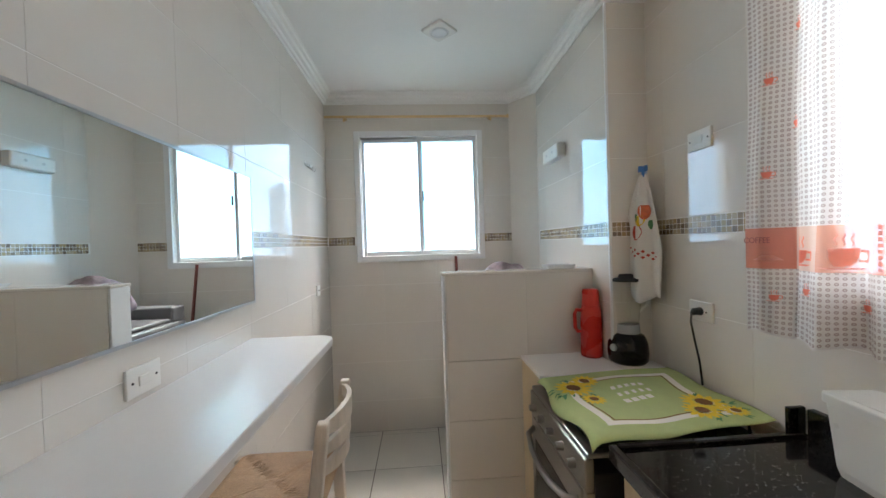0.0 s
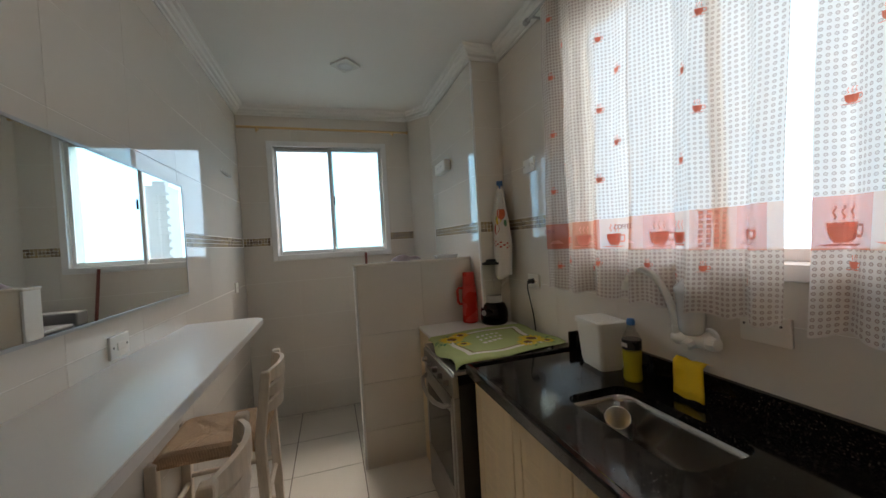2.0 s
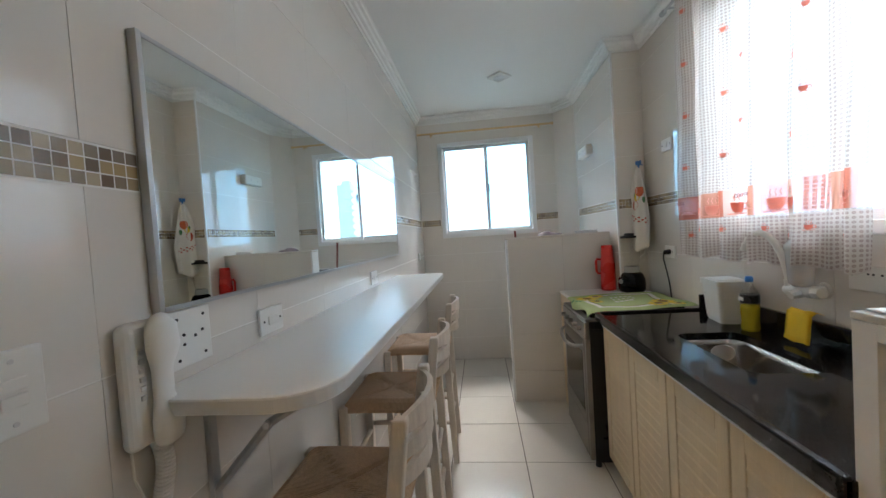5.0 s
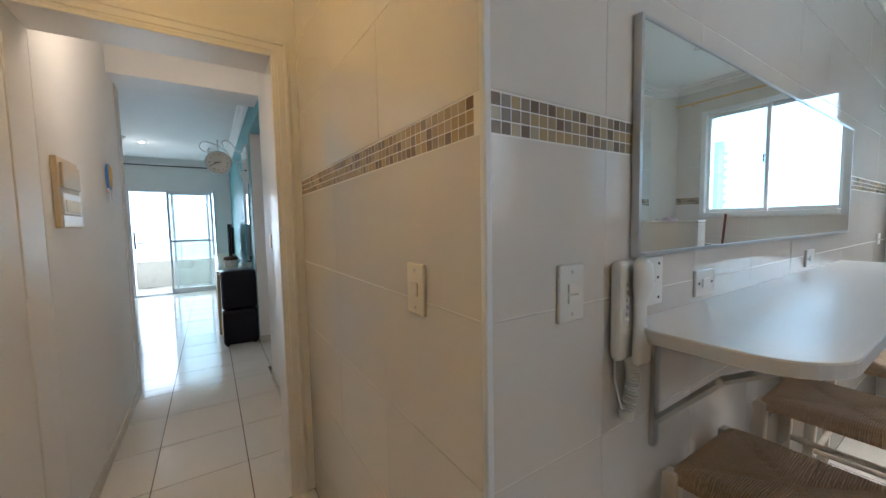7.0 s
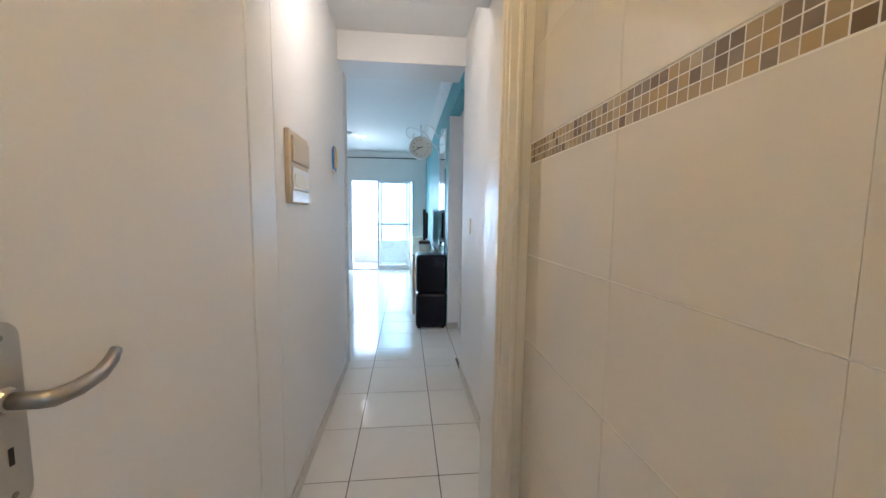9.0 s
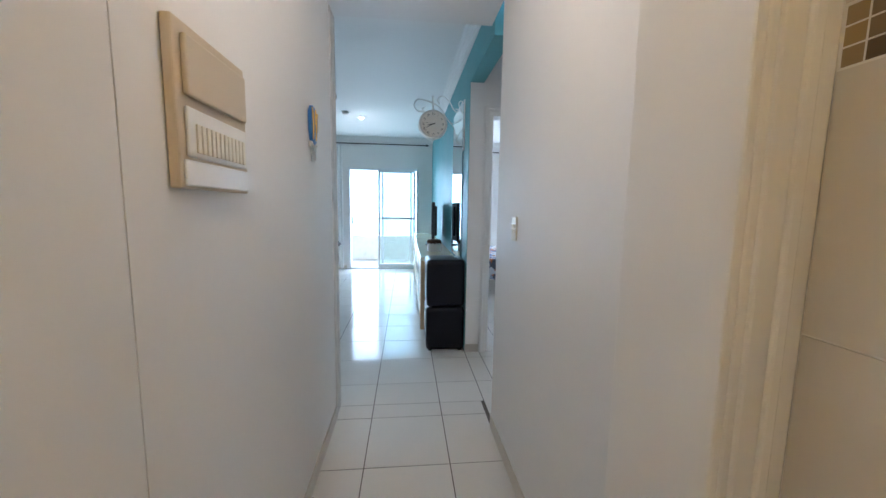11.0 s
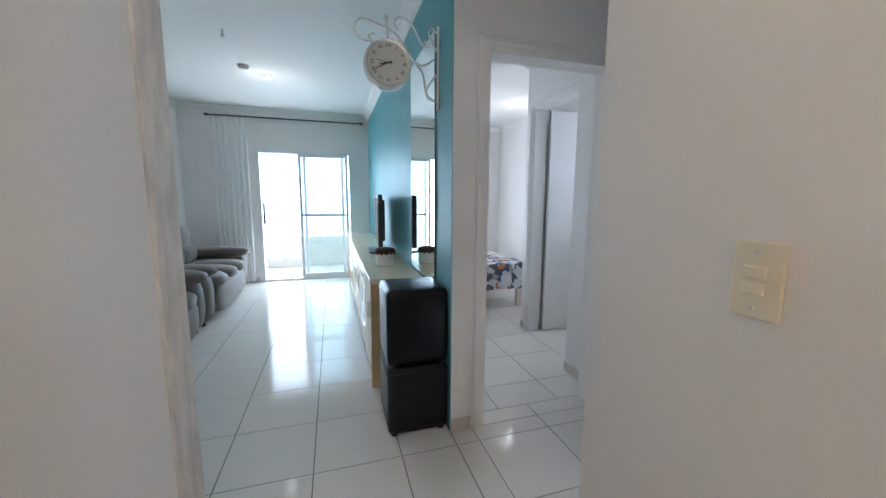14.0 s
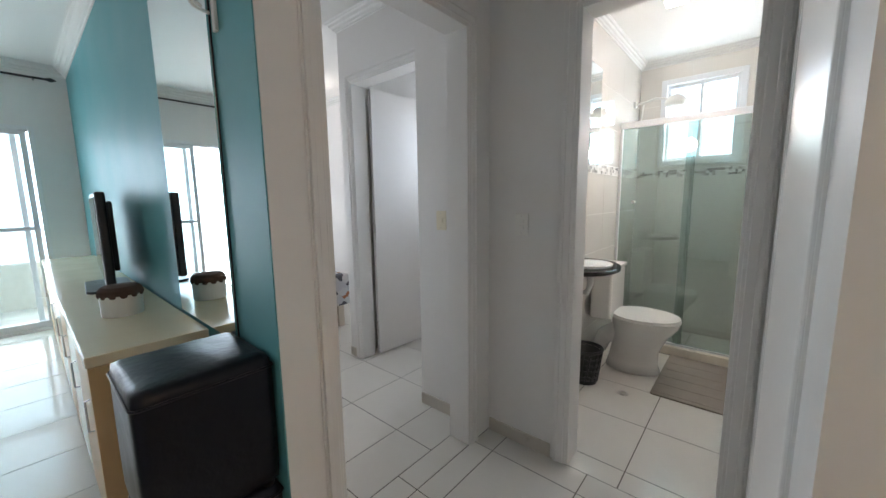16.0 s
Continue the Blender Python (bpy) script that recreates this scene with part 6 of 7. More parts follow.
hand_at("second_hand", 280, 0.07, 0.001)
part("boss", moved(turn([(0.006, 0.0), (0.005, 0.004), (0, 0.004)], 12), pose(0.0485, CY, 0, 0, 90, 0)), M_DARK, ck)
part("wall_bar", box(-0.012, -0.012, -0.22, 0.012, 0, 0.24, 0.003), M_IRONW, ck)
part("stem", tube([(0, CY, 0.134), (0, CY, 0.24)], 0.007), M_IRONW, ck)
part("stem_ball", turn([(0.0, 0), (0.014, 0.014), (0.0, 0.03)], 12, at=(0, CY, 0.235)), M_IRONW, ck, smooth=True)


def scroll(pts):
    out = []
    P = [Vector(p) for p in pts]
    for i in range(len(P) - 1):
        p0, p1, p2, p3 = P[max(i - 1, 0)], P[i], P[i + 1], P[min(i + 2, len(P) - 1)]
        for k in range(6):
            t = k / 6
            out.append(0.5 * ((2 * p1) + (p2 - p0) * t + (2 * p0 - 5 * p1 + 4 * p2 - p3) * t * t + (3 * p1 - p0 - 3 * p2 + p3) * t ** 3))
    return out + [P[-1]]


for pts in ([(0, CY - 0.07, 0.16), (0, CY - 0.10, 0.14), (0, CY - 0.08, 0.115), (0, CY - 0.14, 0.12), (0, CY - 0.175, 0.17), (0, CY - 0.14, 0.225), (0, CY - 0.05, 0.21), (0, CY + 0.06, 0.16), (0, CY + 0.14, 0.05), (0, CY + 0.20, 0.02), (0, CY + 0.27, 0.06)],
            [(0, CY + 0.06, 0.19), (0, CY + 0.04, 0.23), (0, CY + 0.08, 0.26), (0, CY + 0.14, 0.23), (0, CY + 0.19, 0.15), (0, CY + 0.225, 0.12), (0, CY + 0.235, 0.145), (0, CY + 0.21, 0.15)],
            [(0, CY + 0.15, 0.04), (0, CY + 0.20, -0.02), (0, CY + 0.215, -0.10), (0, CY + 0.235, -0.16), (0, CY + 0.28, -0.17)],
            [(0, CY + 0.29, 0.10), (0, CY + 0.24, 0.19), (0, CY + 0.26, 0.225), (0, CY + 0.29, 0.20)],
            [(0, CY + 0.285, -0.02), (0, CY + 0.24, -0.08), (0, CY + 0.225, -0.13), (0, CY + 0.26, -0.16)]):
    part("scroll", tube(scroll(pts), 0.0055, 6), M_IRONW, ck, smooth=True)


def sofa(x0, x1, lab):
    """A reclining sofa against the wall, facing +y; x0 far arm, x1 near arm."""
    w = x1 - x0
    root = thing("sofa", ((x0 + x1) / 2, -2.80, 0), lab, "sofa", "sofas along the living room wall")

    def cushion(nm, cx, cy, cz, sx, sy, sz, e=4.0, tilt=0, sub=6, wob=0.02, seed=0):
        bm = bmesh.new()
        bmesh.ops.create_cube(bm, size=2)
        bmesh.ops.subdivide_edges(bm, edges=bm.edges[:], cuts=sub, use_grid_fill=True)
        for v in bm.verts:
            c = v.co
            k = (abs(c.x) ** e + abs(c.y) ** e + abs(c.z) ** e) ** (1 / e)
            c = c / k
            q = 1 + wob * noise.noise(c * 2.2 + Vector((seed, cx, 0)))
            v.co = Vector((c.x * sx / 2, c.y * sy / 2, c.z * sz / 2)) * q
        bm = moved(bm, pose(cx, cy, cz, tilt, 0, 0))
        for v in bm.verts:
            v.co.z = max(v.co.z, 0.03)
        part(nm, bm, M_SOFA, root, smooth=True)

    h = w / 2
    arm = 0.26
    cushion("arm", -h + arm / 2, 0.02, 0.30, arm, 0.82, 0.56, 5, seed=1)
    cushion("arm", h - arm / 2, 0.02, 0.30, arm, 0.82, 0.56, 5, seed=2)
    cushion("arm_pad", -h + arm / 2, 0.06, 0.585, arm + 0.05, 0.86, 0.17, 2.6, seed=3)
    cushion("arm_pad", h - arm / 2, 0.06, 0.585, arm + 0.05, 0.86, 0.17, 2.6, seed=4)
    cushion("front_roll", 0, 0.37, 0.23, w - 2 * arm + 0.04, 0.18, 0.34, 5.0, wob=0.01, seed=9)
    cushion("base", 0, -0.02, 0.19, w - 2 * arm + 0.06, 0.80, 0.30, 8, seed=5)
    n = 3
    sw = (w - 2 * arm) / n
    for k in range(n):
        cx = -h + arm + sw * (k + 0.5)
        cushion("seat_cushion", cx, 0.09, 0.425, sw * 1.02, 0.80, 0.19, 3.0, wob=0.04, seed=k + 6)
        cushion("lumbar_cushion", cx, -0.25, 0.60, sw * 1.02, 0.30, 0.32, 2.6, -10, wob=0.05, seed=k + 10)
        cushion("back_cushion", cx, -0.31, 0.825, sw * 1.0, 0.30, 0.34, 2.5, -8, wob=0.06, seed=k + 13)
    cushion("back_frame", 0, -0.40, 0.52, w - 0.1, 0.13, 0.86, 8, seed=20)
    for a in (-h + 0.08, h - 0.08):
        for b in (-0.3, 0.33):
            part("foot", turn([(0.025, 0), (0.03, 0.05)], 10, at=(a, b, 0)), M_BLACK, root)
    return root


sofa(-8.85, -7.00, "brown-grey plush reclining sofa with padded arms, near the balcony")
sofa(-6.94, -4.95, "brown-grey plush reclining sofa with padded arms, along the white wall")

# balcony curtain and rod
cr2 = thing("living_curtain_rod", (XB + 0.10, -1.6, 2.60), "black metal curtain rod with pointed finials", "curtain rod")
part("rod", tube([(0, -1.22, 0), (0, 0.97, 0)], 0.011, 10), M_BLACK, cr2)
for s in (-1, 1):
    part("finial", tube([(0, -1.22 if s < 0 else 0.97, 0), (0, (-1.22 if s < 0 else 0.97) + s * 0.03, 0), (0, (-1.22 if s < 0 else 0.97) + s * 0.07, 0)], [0.014, 0.022, 0.004], 12), M_BLACK, cr2)
for y in (-1.15, 0.88):
    part("bracket", tube([(0, y, 0), (-0.095, y, -0.0)], 0.007), M_BLACK, cr2)


def sheer(name, x, ya, yb, z0, z1, label, amp=0.022):
    root = thing(name, (x, ya, 0), label, "curtain")
    m = bpy.data.materials.get("sheer_white")
    if not m:
        m = mat("sheer_white", (0.88, 0.88, 0.88), 0.9)
        n, l = m.node_tree.nodes, m.node_tree.links
        t = n.new("ShaderNodeBsdfTranslucent"); t.inputs[0].default_value = (0.92, 0.93, 0.93, 1)
        ms = n.new("ShaderNodeMixShader"); ms.inputs[0].default_value = 0.55
        l.new(n["Principled BSDF"].outputs[0], ms.inputs[1]); l.new(t.outputs[0], ms.inputs[2])
        l.new(ms.outputs[0], n["Material Output"].inputs[0])
    bm = bmesh.new()
    N = 90
    rows = [[bm.verts.new((amp * math.sin(i * 0.42) * (1.1 - 0.4 * j / 8), (yb - ya) * i / N, z0 + (z1 - z0) * j / 8)) for i in range(N + 1)] for j in range(9)]
    for j in range(8):
        for i in range(N):
            bm.faces.new((rows[j][i], rows[j][i + 1], rows[j + 1][i + 1], rows[j + 1][i]))
    part("cloth", bm, m, root, smooth=True)


sheer("living_curtain", XB + 0.10, -2.80, -2.32, 0.03, 2.58, "white sheer curtain drawn to the side of the balcony door")

for at, lab in (((-7.25, -1.95, ZL), "white smoke detector on the living room ceiling"), ((-6.4, -1.93, ZL), "small ceiling sprinkler head")):
    sm = thing("smoke_detector" if "smoke" in lab else "sprinkler", at, lab, "detector")
    if "smoke" in lab:
        part("base", turn([(0.055, 0), (0.055, -0.012), (0.042, -0.035), (0.02, -0.045), (0, -0.045)], 24), M_WPLAST, sm, smooth=False)
        part("vent", turn([(0.045, -0.0285), (0.046, -0.032), (0.043, -0.034)], 24), M_EDGE, sm)
    else:
        part("body", tube([(0, 0, 0), (0, 0, -0.05)], 0.01), M_STEEL, sm)
        part("deflector", turn([(0.02, -0.052), (0.022, -0.056), (0, -0.056)], 16), M_STEEL, sm)

# ================= bedroom =================
bdm = mat("patchwork_spread", (0.3, 0.3, 0.33), 0.9, bump=0.3, bscale=60)
n, l = bdm.node_tree.nodes, bdm.node_tree.links
vo = n.new("ShaderNodeTexVoronoi"); vo.distance, vo.inputs["Scale"].default_value = "MANHATTAN", 14
tc = n.new("ShaderNodeTexCoord"); l.new(tc.outputs["Object"], vo.inputs["Vector"])
rp = n.new("ShaderNodeValToRGB"); rp.color_ramp.interpolation = "CONSTANT"
for i, (p, c) in enumerate(((0, (0.62, 0.62, 0.62)), (0.3, (0.05, 0.09, 0.22)), (0.5, (0.55, 0.55, 0.58)), (0.68, (0.42, 0.16, 0.07)), (0.8, (0.10, 0.10, 0.12)), (0.9, (0.30, 0.33, 0.40)))):
    e = rp.color_ramp.elements[i] if i < 2 else rp.color_ramp.elements.new(p)
    e.position, e.color = p, (*c, 1)
sx = n.new("ShaderNodeSeparateColor"); l.new(vo.outputs["Color"], sx.inputs[0]); l.new(sx.outputs[0], rp.inputs[0]); l.new(rp.outputs[0], n["Principled BSDF"].inputs["Base Color"])
bed = thing("bed", (-7.70, 0.62, 0), "bed with a patchwork patterned spread on wooden legs", "bed")
part("frame", box(-0.93, -0.70, 0.24, 0.90, 0.62, 0.32, 0.01), M_CHAIR, bed)
part("mattress", box(-0.93, -0.70, 0.32, 0.90, 0.62, 0.53, 0.04, 3), M_WCLOTH, bed)
bm = bmesh.new()
NX, NY = 40, 30
g = []
for i in range(NX + 1):
    g.append([])
    for j in range(NY + 1):
        x, y = -0.95 + 2.13 * i / NX, -0.71 + 1.34 * j / NY
        z = 0.565 + 0.004 * math.sin(x * 20) * math.sin(y * 17)
        if x > 0.92:
            z -= (x - 0.92) * 1.2 + 0.004 * math.sin(y * 40)
            x = 0.92 + (x - 0.92) * 0.06 + 0.012 * math.sin(y * 24)
        g[-1].append(bm.verts.new((x, y, z)))
for i in range(NX):
    for j in range(NY):
        bm.faces.new((g[i][j], g[i + 1][j], g[i + 1][j + 1], g[i][j + 1]))
part("bedspread", bm, bdm, bed, smooth=True)
for a in (-0.85, 0.84):
    for b in (-0.64, 0.55):
        part("leg", box(a - 0.035, b - 0.035, 0.001, a + 0.035, b + 0.035, 0.239, 0.004), M_CHAIR, bed)
r3 = thing("bedroom_curtain_rod", (XB + 0.10, 1.06, 2.50), "black metal curtain rod in the bedroom", "curtain rod")
part("rod", tube([(0, -1.2, 0), (0, 0.50, 0)], 0.011), M_BLACK, r3)
part("finial", tube([(0, 0.50, 0), (0, 0.53, 0), (0, 0.56, 0)], [0.014, 0.02, 0.004]), M_BLACK, r3)
part("bracket", tube([(0, 0.46, 0), (-0.10, 0.46, 0)], 0.007), M_BLACK, r3)

ds = thing("suite_door", (-5.86, 0.85, 0.012), "white painted door standing slightly ajar", "door", rz=0)
ds.matrix_basis = pose(-5.955, 0.955, 0.012, 0, 0, -4)
part("leaf", box(-0.017, 0.004, 0, 0.017, 0.72, 2.20, 0.002), M_DOOR, ds)
for z in (0.2, 1.05, 1.85):
    part("hinge", tube([(0.006, -0.004, z), (0.006, -0.004, z + 0.09)], 0.007), M_STEEL, ds)
db = thing("lock_keyhole", (-4.87, 0.65, 1.08), "small dark keyhole plate in the passage wall", "lock")
part("plate", box(-0.012, -0.003, -0.045, 0.012, 0.0, 0.045, 0.001), M_WPLAST, db)
part("slot", box(-0.004, -0.0042, -0.03, 0.004, -0.0031, 0.03), M_DARK, db)
spot((-7.55, 1.45, 2.70), "lit round spot in the bedroom ceiling", True, power=2.5, color=(1, 0.94, 0.88))

# ================= bathroom =================
wcx = thing("toilet", (-4.17, 2.06, 0.0), "white ceramic toilet with closed lid and tank", "toilet", rz=-90)
wcx.scale = (1.08, 1.08, 1.08)
# built facing +y, then turned to face +x


def oval(rx, ry, cy, z, n=28, back=0.0):
    return [(rx * math.cos(6.2832 * k / n), cy + (ry if math.sin(6.2832 * k / n) > 0 else ry * 0.8) * math.sin(6.2832 * k / n), z) for k in range(n)]


b = shell([oval(0.185, 0.235, 0.02, 0.38), oval(0.18, 0.23, 0.02, 0.345), oval(0.15, 0.19, 0.0, 0.27), oval(0.115, 0.17, -0.03, 0.15), oval(0.11, 0.18, -0.04, 0.06), oval(0.125, 0.20, -0.04, 0.001)])
part("bowl", b, M_CERAM, wcx, smooth=True)
part("seat", shell([oval(0.02, 0.02, 0.02, 0.3815), oval(0.188, 0.24, 0.02, 0.3815), oval(0.19, 0.242, 0.02, 0.395), oval(0.185, 0.238, 0.02, 0.397)]), M_WPLAST, wcx, smooth=True)
part("lid", shell([oval(0.17, 0.22, 0.02, 0.3975), oval(0.19, 0.24, 0.02, 0.399), oval(0.188, 0.238, 0.02, 0.412), oval(0.15, 0.20, 0.02, 0.419)]), M_WPLAST, wcx, smooth=False)
part("trap", tube([(0, -0.12, 0.26), (0, -0.22, 0.20), (0, -0.26, 0.10)], [0.075, 0.06, 0.055], 16), M_CERAM, wcx, smooth=True)
part("tank", box(-0.17, -0.285, 0.37, 0.17, -0.14, 0.72, 0.02, 3), M_CERAM, wcx)
part("tank_lid", box(-0.178, -0.288, 0.721, 0.178, -0.132, 0.748, 0.008, 3), M_CERAM, wcx)

ba = thing("washbasin", (-4.5, 1.42, 0.87), "round white washbasin in a black granite top", "washbasin")
arcp = [(0.001, -0.30)] + [(0.10 + 0.24 * math.sin(radians(a)), -0.30 * math.cos(radians(a))) for a in range(0, 181, 12)] + [(0.001, 0.30)]
part("counter", poly_prism(arcp, 0.0, 0.025, 0.006), M_GRAN, ba)
part("back_edge", box(0.001, -0.30, 0.0255, 0.018, 0.30, 0.09, 0.002), M_GRAN, ba)
part("basin", shell([[(0.17 + r * math.cos(6.2832 * k / 28), r * 1.15 * math.sin(6.2832 * k / 28), z) for k in range(28)] for r, z in ((0.125, 0.0255), (0.13, 0.04), (0.12, 0.043), (0.10, 0.035), (0.05, 0.028), (0.02, 0.027))]), M_CERAM, ba, smooth=True)
part("trap_pipe", tube([(0.17, 0, -0.001), (0.17, 0, -0.10), (0.15, 0, -0.16), (0.09, 0, -0.16), (0.05, 0, -0.12), (0.0, 0, -0.12)], 0.018, 10), M_WPLAST, ba, smooth=True)

bn = thing("waste_basket", (-4.41, 1.62, 0), "black perforated plastic waste basket", "bin")
M_PERF = M_BLACK
part("bottom", turn([(0.085, 0.0), (0.088, 0.03), (0.09, 0.032), (0, 0.03)], 24), M_BLACK, bn)
for k in range(5):
    z = 0.06 + k * 0.045
    part("ring", tube([((0.088 + z * 0.10) * math.cos(6.2832 * a / 24), (0.088 + z * 0.10) * math.sin(6.2832 * a / 24), z) for a in range(25)], 0.0065, 5), M_BLACK, bn)
for k in range(16):
    a = 6.2832 * k / 16
    part("rib", tube([(0.088 * math.cos(a), 0.088 * math.sin(a), 0.02), (0.114 * math.cos(a + 0.25), 0.114 * math.sin(a + 0.25), 0.25)], 0.0065, 5), M_BLACK, bn)
part("rim", tube([(0.115 * math.cos(6.2832 * a / 24), 0.115 * math.sin(6.2832 * a / 24), 0.25) for a in range(25)], 0.009, 6), M_BLACK, bn)
part("liner", turn([(0.08, 0.035), (0.105, 0.235), (0.100, 0.236), (0, 0.10)], 20), M_DARK, bn)

rg = thing("bath_rug", (-3.78, 2.10, 0.0), "taupe fabric bath rug in front of the shower", "rug", rz=0)
part("mat", poly_prism(rrect(-0.22, -0.40, 0.26, 0.38, 0.02), 0.001, 0.012, 0.003), M_RUG, rg)
for k in range(6):
    part("stripe", box(-0.20, -0.36 + k * 0.14, 0.0121, 0.24, -0.35 + k * 0.14, 0.0135), M_RUG, rg)
dn = thing("floor_drain", (-4.14, 1.60, 0), "round chrome floor drain", "drain")
part("ring", turn([(0.035, 0), (0.035, 0.003), (0.02, 0.004), (0.018, 0.001), (0, 0.001)], 20), M_STEEL, dn)
dn2 = thing("shower_drain", (-4.10, 2.86, 0), "square dark shower drain", "drain")
part("grid", box(-0.06, -0.06, 0.0, 0.06, 0.06, 0.004, 0.002), M_ALUG, dn2)
tagged(obj_of("shower_kerb", box(-4.5, 2.503, 0, XH, 2.615, 0.07, 0.006), M_STONE), kind="structure")
sh = thing("shower_screen", (-4.0, 2.56, 0.07), "green tinted glass shower screen with a white top rail", "shower screen")
part("top_rail", box(-0.49, -0.022, 1.85, 0.50, 0.022, 1.90, 0.006), M_ALU, sh)
part("bottom_rail", box(-0.49, -0.018, 0.001, 0.50, 0.018, 0.02, 0.004), M_ALU, sh)
part("wall_profile", box(-0.495, -0.015, 0.02, -0.475, 0.015, 1.85, 0.003), M_ALU, sh)
for a, b, y in ((-0.474, 0.06, 0.008), (0.0, 0.49, -0.012)):
    o = part("pane", box(a, y - 0.003, 0.021, b, y + 0.003, 1.849), M_GLASSG, sh)
    o.visible_shadow = False
for x in (-0.36, 0.42):
    part("pull", tube([(x, -0.05, 1.03 if x > 0 else 1.22), (x, 0.02, 1.03 if x > 0 else 1.22)], 0.012, 12), M_STEEL, sh)
sr = thing("electric_shower", (-4.42, 2.98, 2.15), "white electric shower head on a curved pipe", "shower head")
part("flange", tube([(-0.08, 0, 0.05), (-0.06, 0, 0.05)], 0.03, 14), M_WPLAST, sr)
part("pipe", tube([(-0.07, 0, 0.05), (0.02, 0, 0.06), (0.10, 0, 0.08), (0.20, 0, 0.06)], 0.011, 10), M_WPLAST, sr, smooth=True)
part("head", turn([(0.02, 0.06), (0.05, 0.045), (0.085, 0.01), (0.09, -0.03), (0.07, -0.045), (0, -0.05)], 24, at=(0.26, 0, 0.03)), M_WPLAST, sr, smooth=True)
part("hose", tube([(0.0, 0, 0.04), (-0.02, 0.02, -0.10), (-0.03, 0.02, -0.25), (-0.02, 0.0, -0.33)], 0.007, 8), M_WPLAST, sr, smooth=True)
bmr = thing("bathroom_mirror", (-4.5, 1.55, 1.93), "frameless bathroom mirror above the washbasin", "mirror")
part("glass", box(0.001, -0.45, -0.35, 0.006, 0.45, 0.35), M_MIRROR, bmr)
bp = thing("bathroom_lamp", (-4.05, 2.0, 2.62), "lit square ceiling lamp in the bathroom", "ceiling lamp")
part("frame", box(-0.07, -0.07, -0.02, 0.07, 0.07, 0, 0.004), M_WPLAST, bp)
part("diffuser", box(-0.055, -0.055, -0.026, 0.055, 0.055, -0.0205, 0.002), glow("bath_glow", (1, 0.93, 0.85), 12), bp)
lamp("POINT", "bathroom_light", (-4.05, 2.0, 1.8), 6.0, (1, 0.92, 0.85), 0.06)

# ---- tiles: parts of walls and floors ----
PX = {}


def tile_mesh(w, h, t, axis, material):
    key = (round(w, 4), round(h, 4), round(t, 4), axis, material.name)
    if key not in PX:
        bm = bmesh.new()
        if axis == "x":
            box(0, 0, 0, t, w, h, bm=bm)
        elif axis == "y":
            box(0, 0, 0, w, t, h, bm=bm)
        else:
            box(0, 0, 0, w, h, t, bm=bm)
        bmesh.ops.recalc_face_normals(bm, faces=bm.faces)
        me = bpy.data.meshes.new("tile")
        bm.to_mesh(me)
        bm.free()
        me.materials.append(material)
        PX[key] = me
    return PX[key]


def tile_obj(name, me, at, parent):
    ob = new(name, me)
    ob.location = at
    ob.parent = parent
    return ob


ROWS = [(0.0, 0.247), (0.25, 0.557), (0.56, 0.867), (0.87, 1.177), (1.18, 1.496), (1.571, 1.872), (1.875, 2.182), (2.185, 2.492), (2.495, ZK)]


def tile_wall(parent, axis, face, out, lo, hi, start, holes=(), rows=ROWS, pitch=0.425, zmax=ZK, zmin=0.0, material=None):
    """Ceramic tiles over a wall's face; out: +1 or -1, the way the face looks; holes: (a, b, z0, z1)."""
    k0 = math.floor((lo - start) / pitch)
    u = start + k0 * pitch
    while u < hi:
        a, b = max(u, lo) + 0.0006, min(u + pitch, hi) - 0.0006
        u += pitch
        if b - a < 0.01:
            continue
        for z0, z1 in rows:
            z0, z1 = max(z0, zmin), min(z1, zmax)
            if z1 - z0 < 0.01:
                continue
            pieces = [(a, b, z0, z1)]
            for h in holes:
                nxt = []
                for p in pieces:
                    if p[1] <= h[0] or p[0] >= h[1] or p[3] <= h[2] or p[2] >= h[3]:
                        nxt.append(p)
                        continue
                    if p[0] < h[0]: nxt.append((p[0], h[0], p[2], p[3]))
                    if p[1] > h[1]: nxt.append((h[1], p[1], p[2], p[3]))
                    m0, m1 = max(p[0], h[0]), min(p[1], h[1])
                    if p[2] < h[2]: nxt.append((m0, m1, p[2], h[2]))
                    if p[3] > h[3]: nxt.append((m0, m1, h[3], p[3]))
                pieces = nxt
            for p in pieces:
                if p[1] - p[0] < 0.006 or p[3] - p[2] < 0.006:
                    continue
                me = tile_mesh(p[1] - p[0], p[3] - p[2], 0.0075, axis, material or M_WTILE)
                d = random.uniform(-0.0003, 0.0003) + (face - 0.0075 if out > 0 else face)
                tile_obj("tile", me, (d, p[0], p[2]) if axis == "x" else (p[0], d, p[2]), parent)


D = bpy.data.objects
tile_wall(D["wall_kitchen_left"], "x", XL, 1, YC + 0.012, YF, 1.51)
tile_wall(D["wall_kitchen_far"], "y", YF, -1, XL, 1.19, -0.02, holes=[(-0.22, 0.805, 1.36, 2.40)])
tile_wall(D["wall_kitchen_right"], "x", XR, -1, -1.4, 2.04, 1.505, holes=[(0.02, 1.36, 1.3, 2.45)])
tile_wall(D["column"], "y", 2.04, -1, 1.20, XR, 1.19)
tile_wall(D["column"], "x", 1.19, -1, 2.05, 3.06, 2.05)
tile_wall(D["wall_corridor_tiled"], "y", YC, -1, XD, XL - 0.012, XL - 0.012)
tile_wall(D["wall_vestibule_left"], "y", -1.62, 1, XD, 1.3, -1.7)
tile_wall(D["half_wall"], "y", 2.225, -1, 0.40, 1.19, -0.02, rows=[(0, 0.247), (0.25, 0.557), (0.56, 0.872), (0.875, 1.32)])

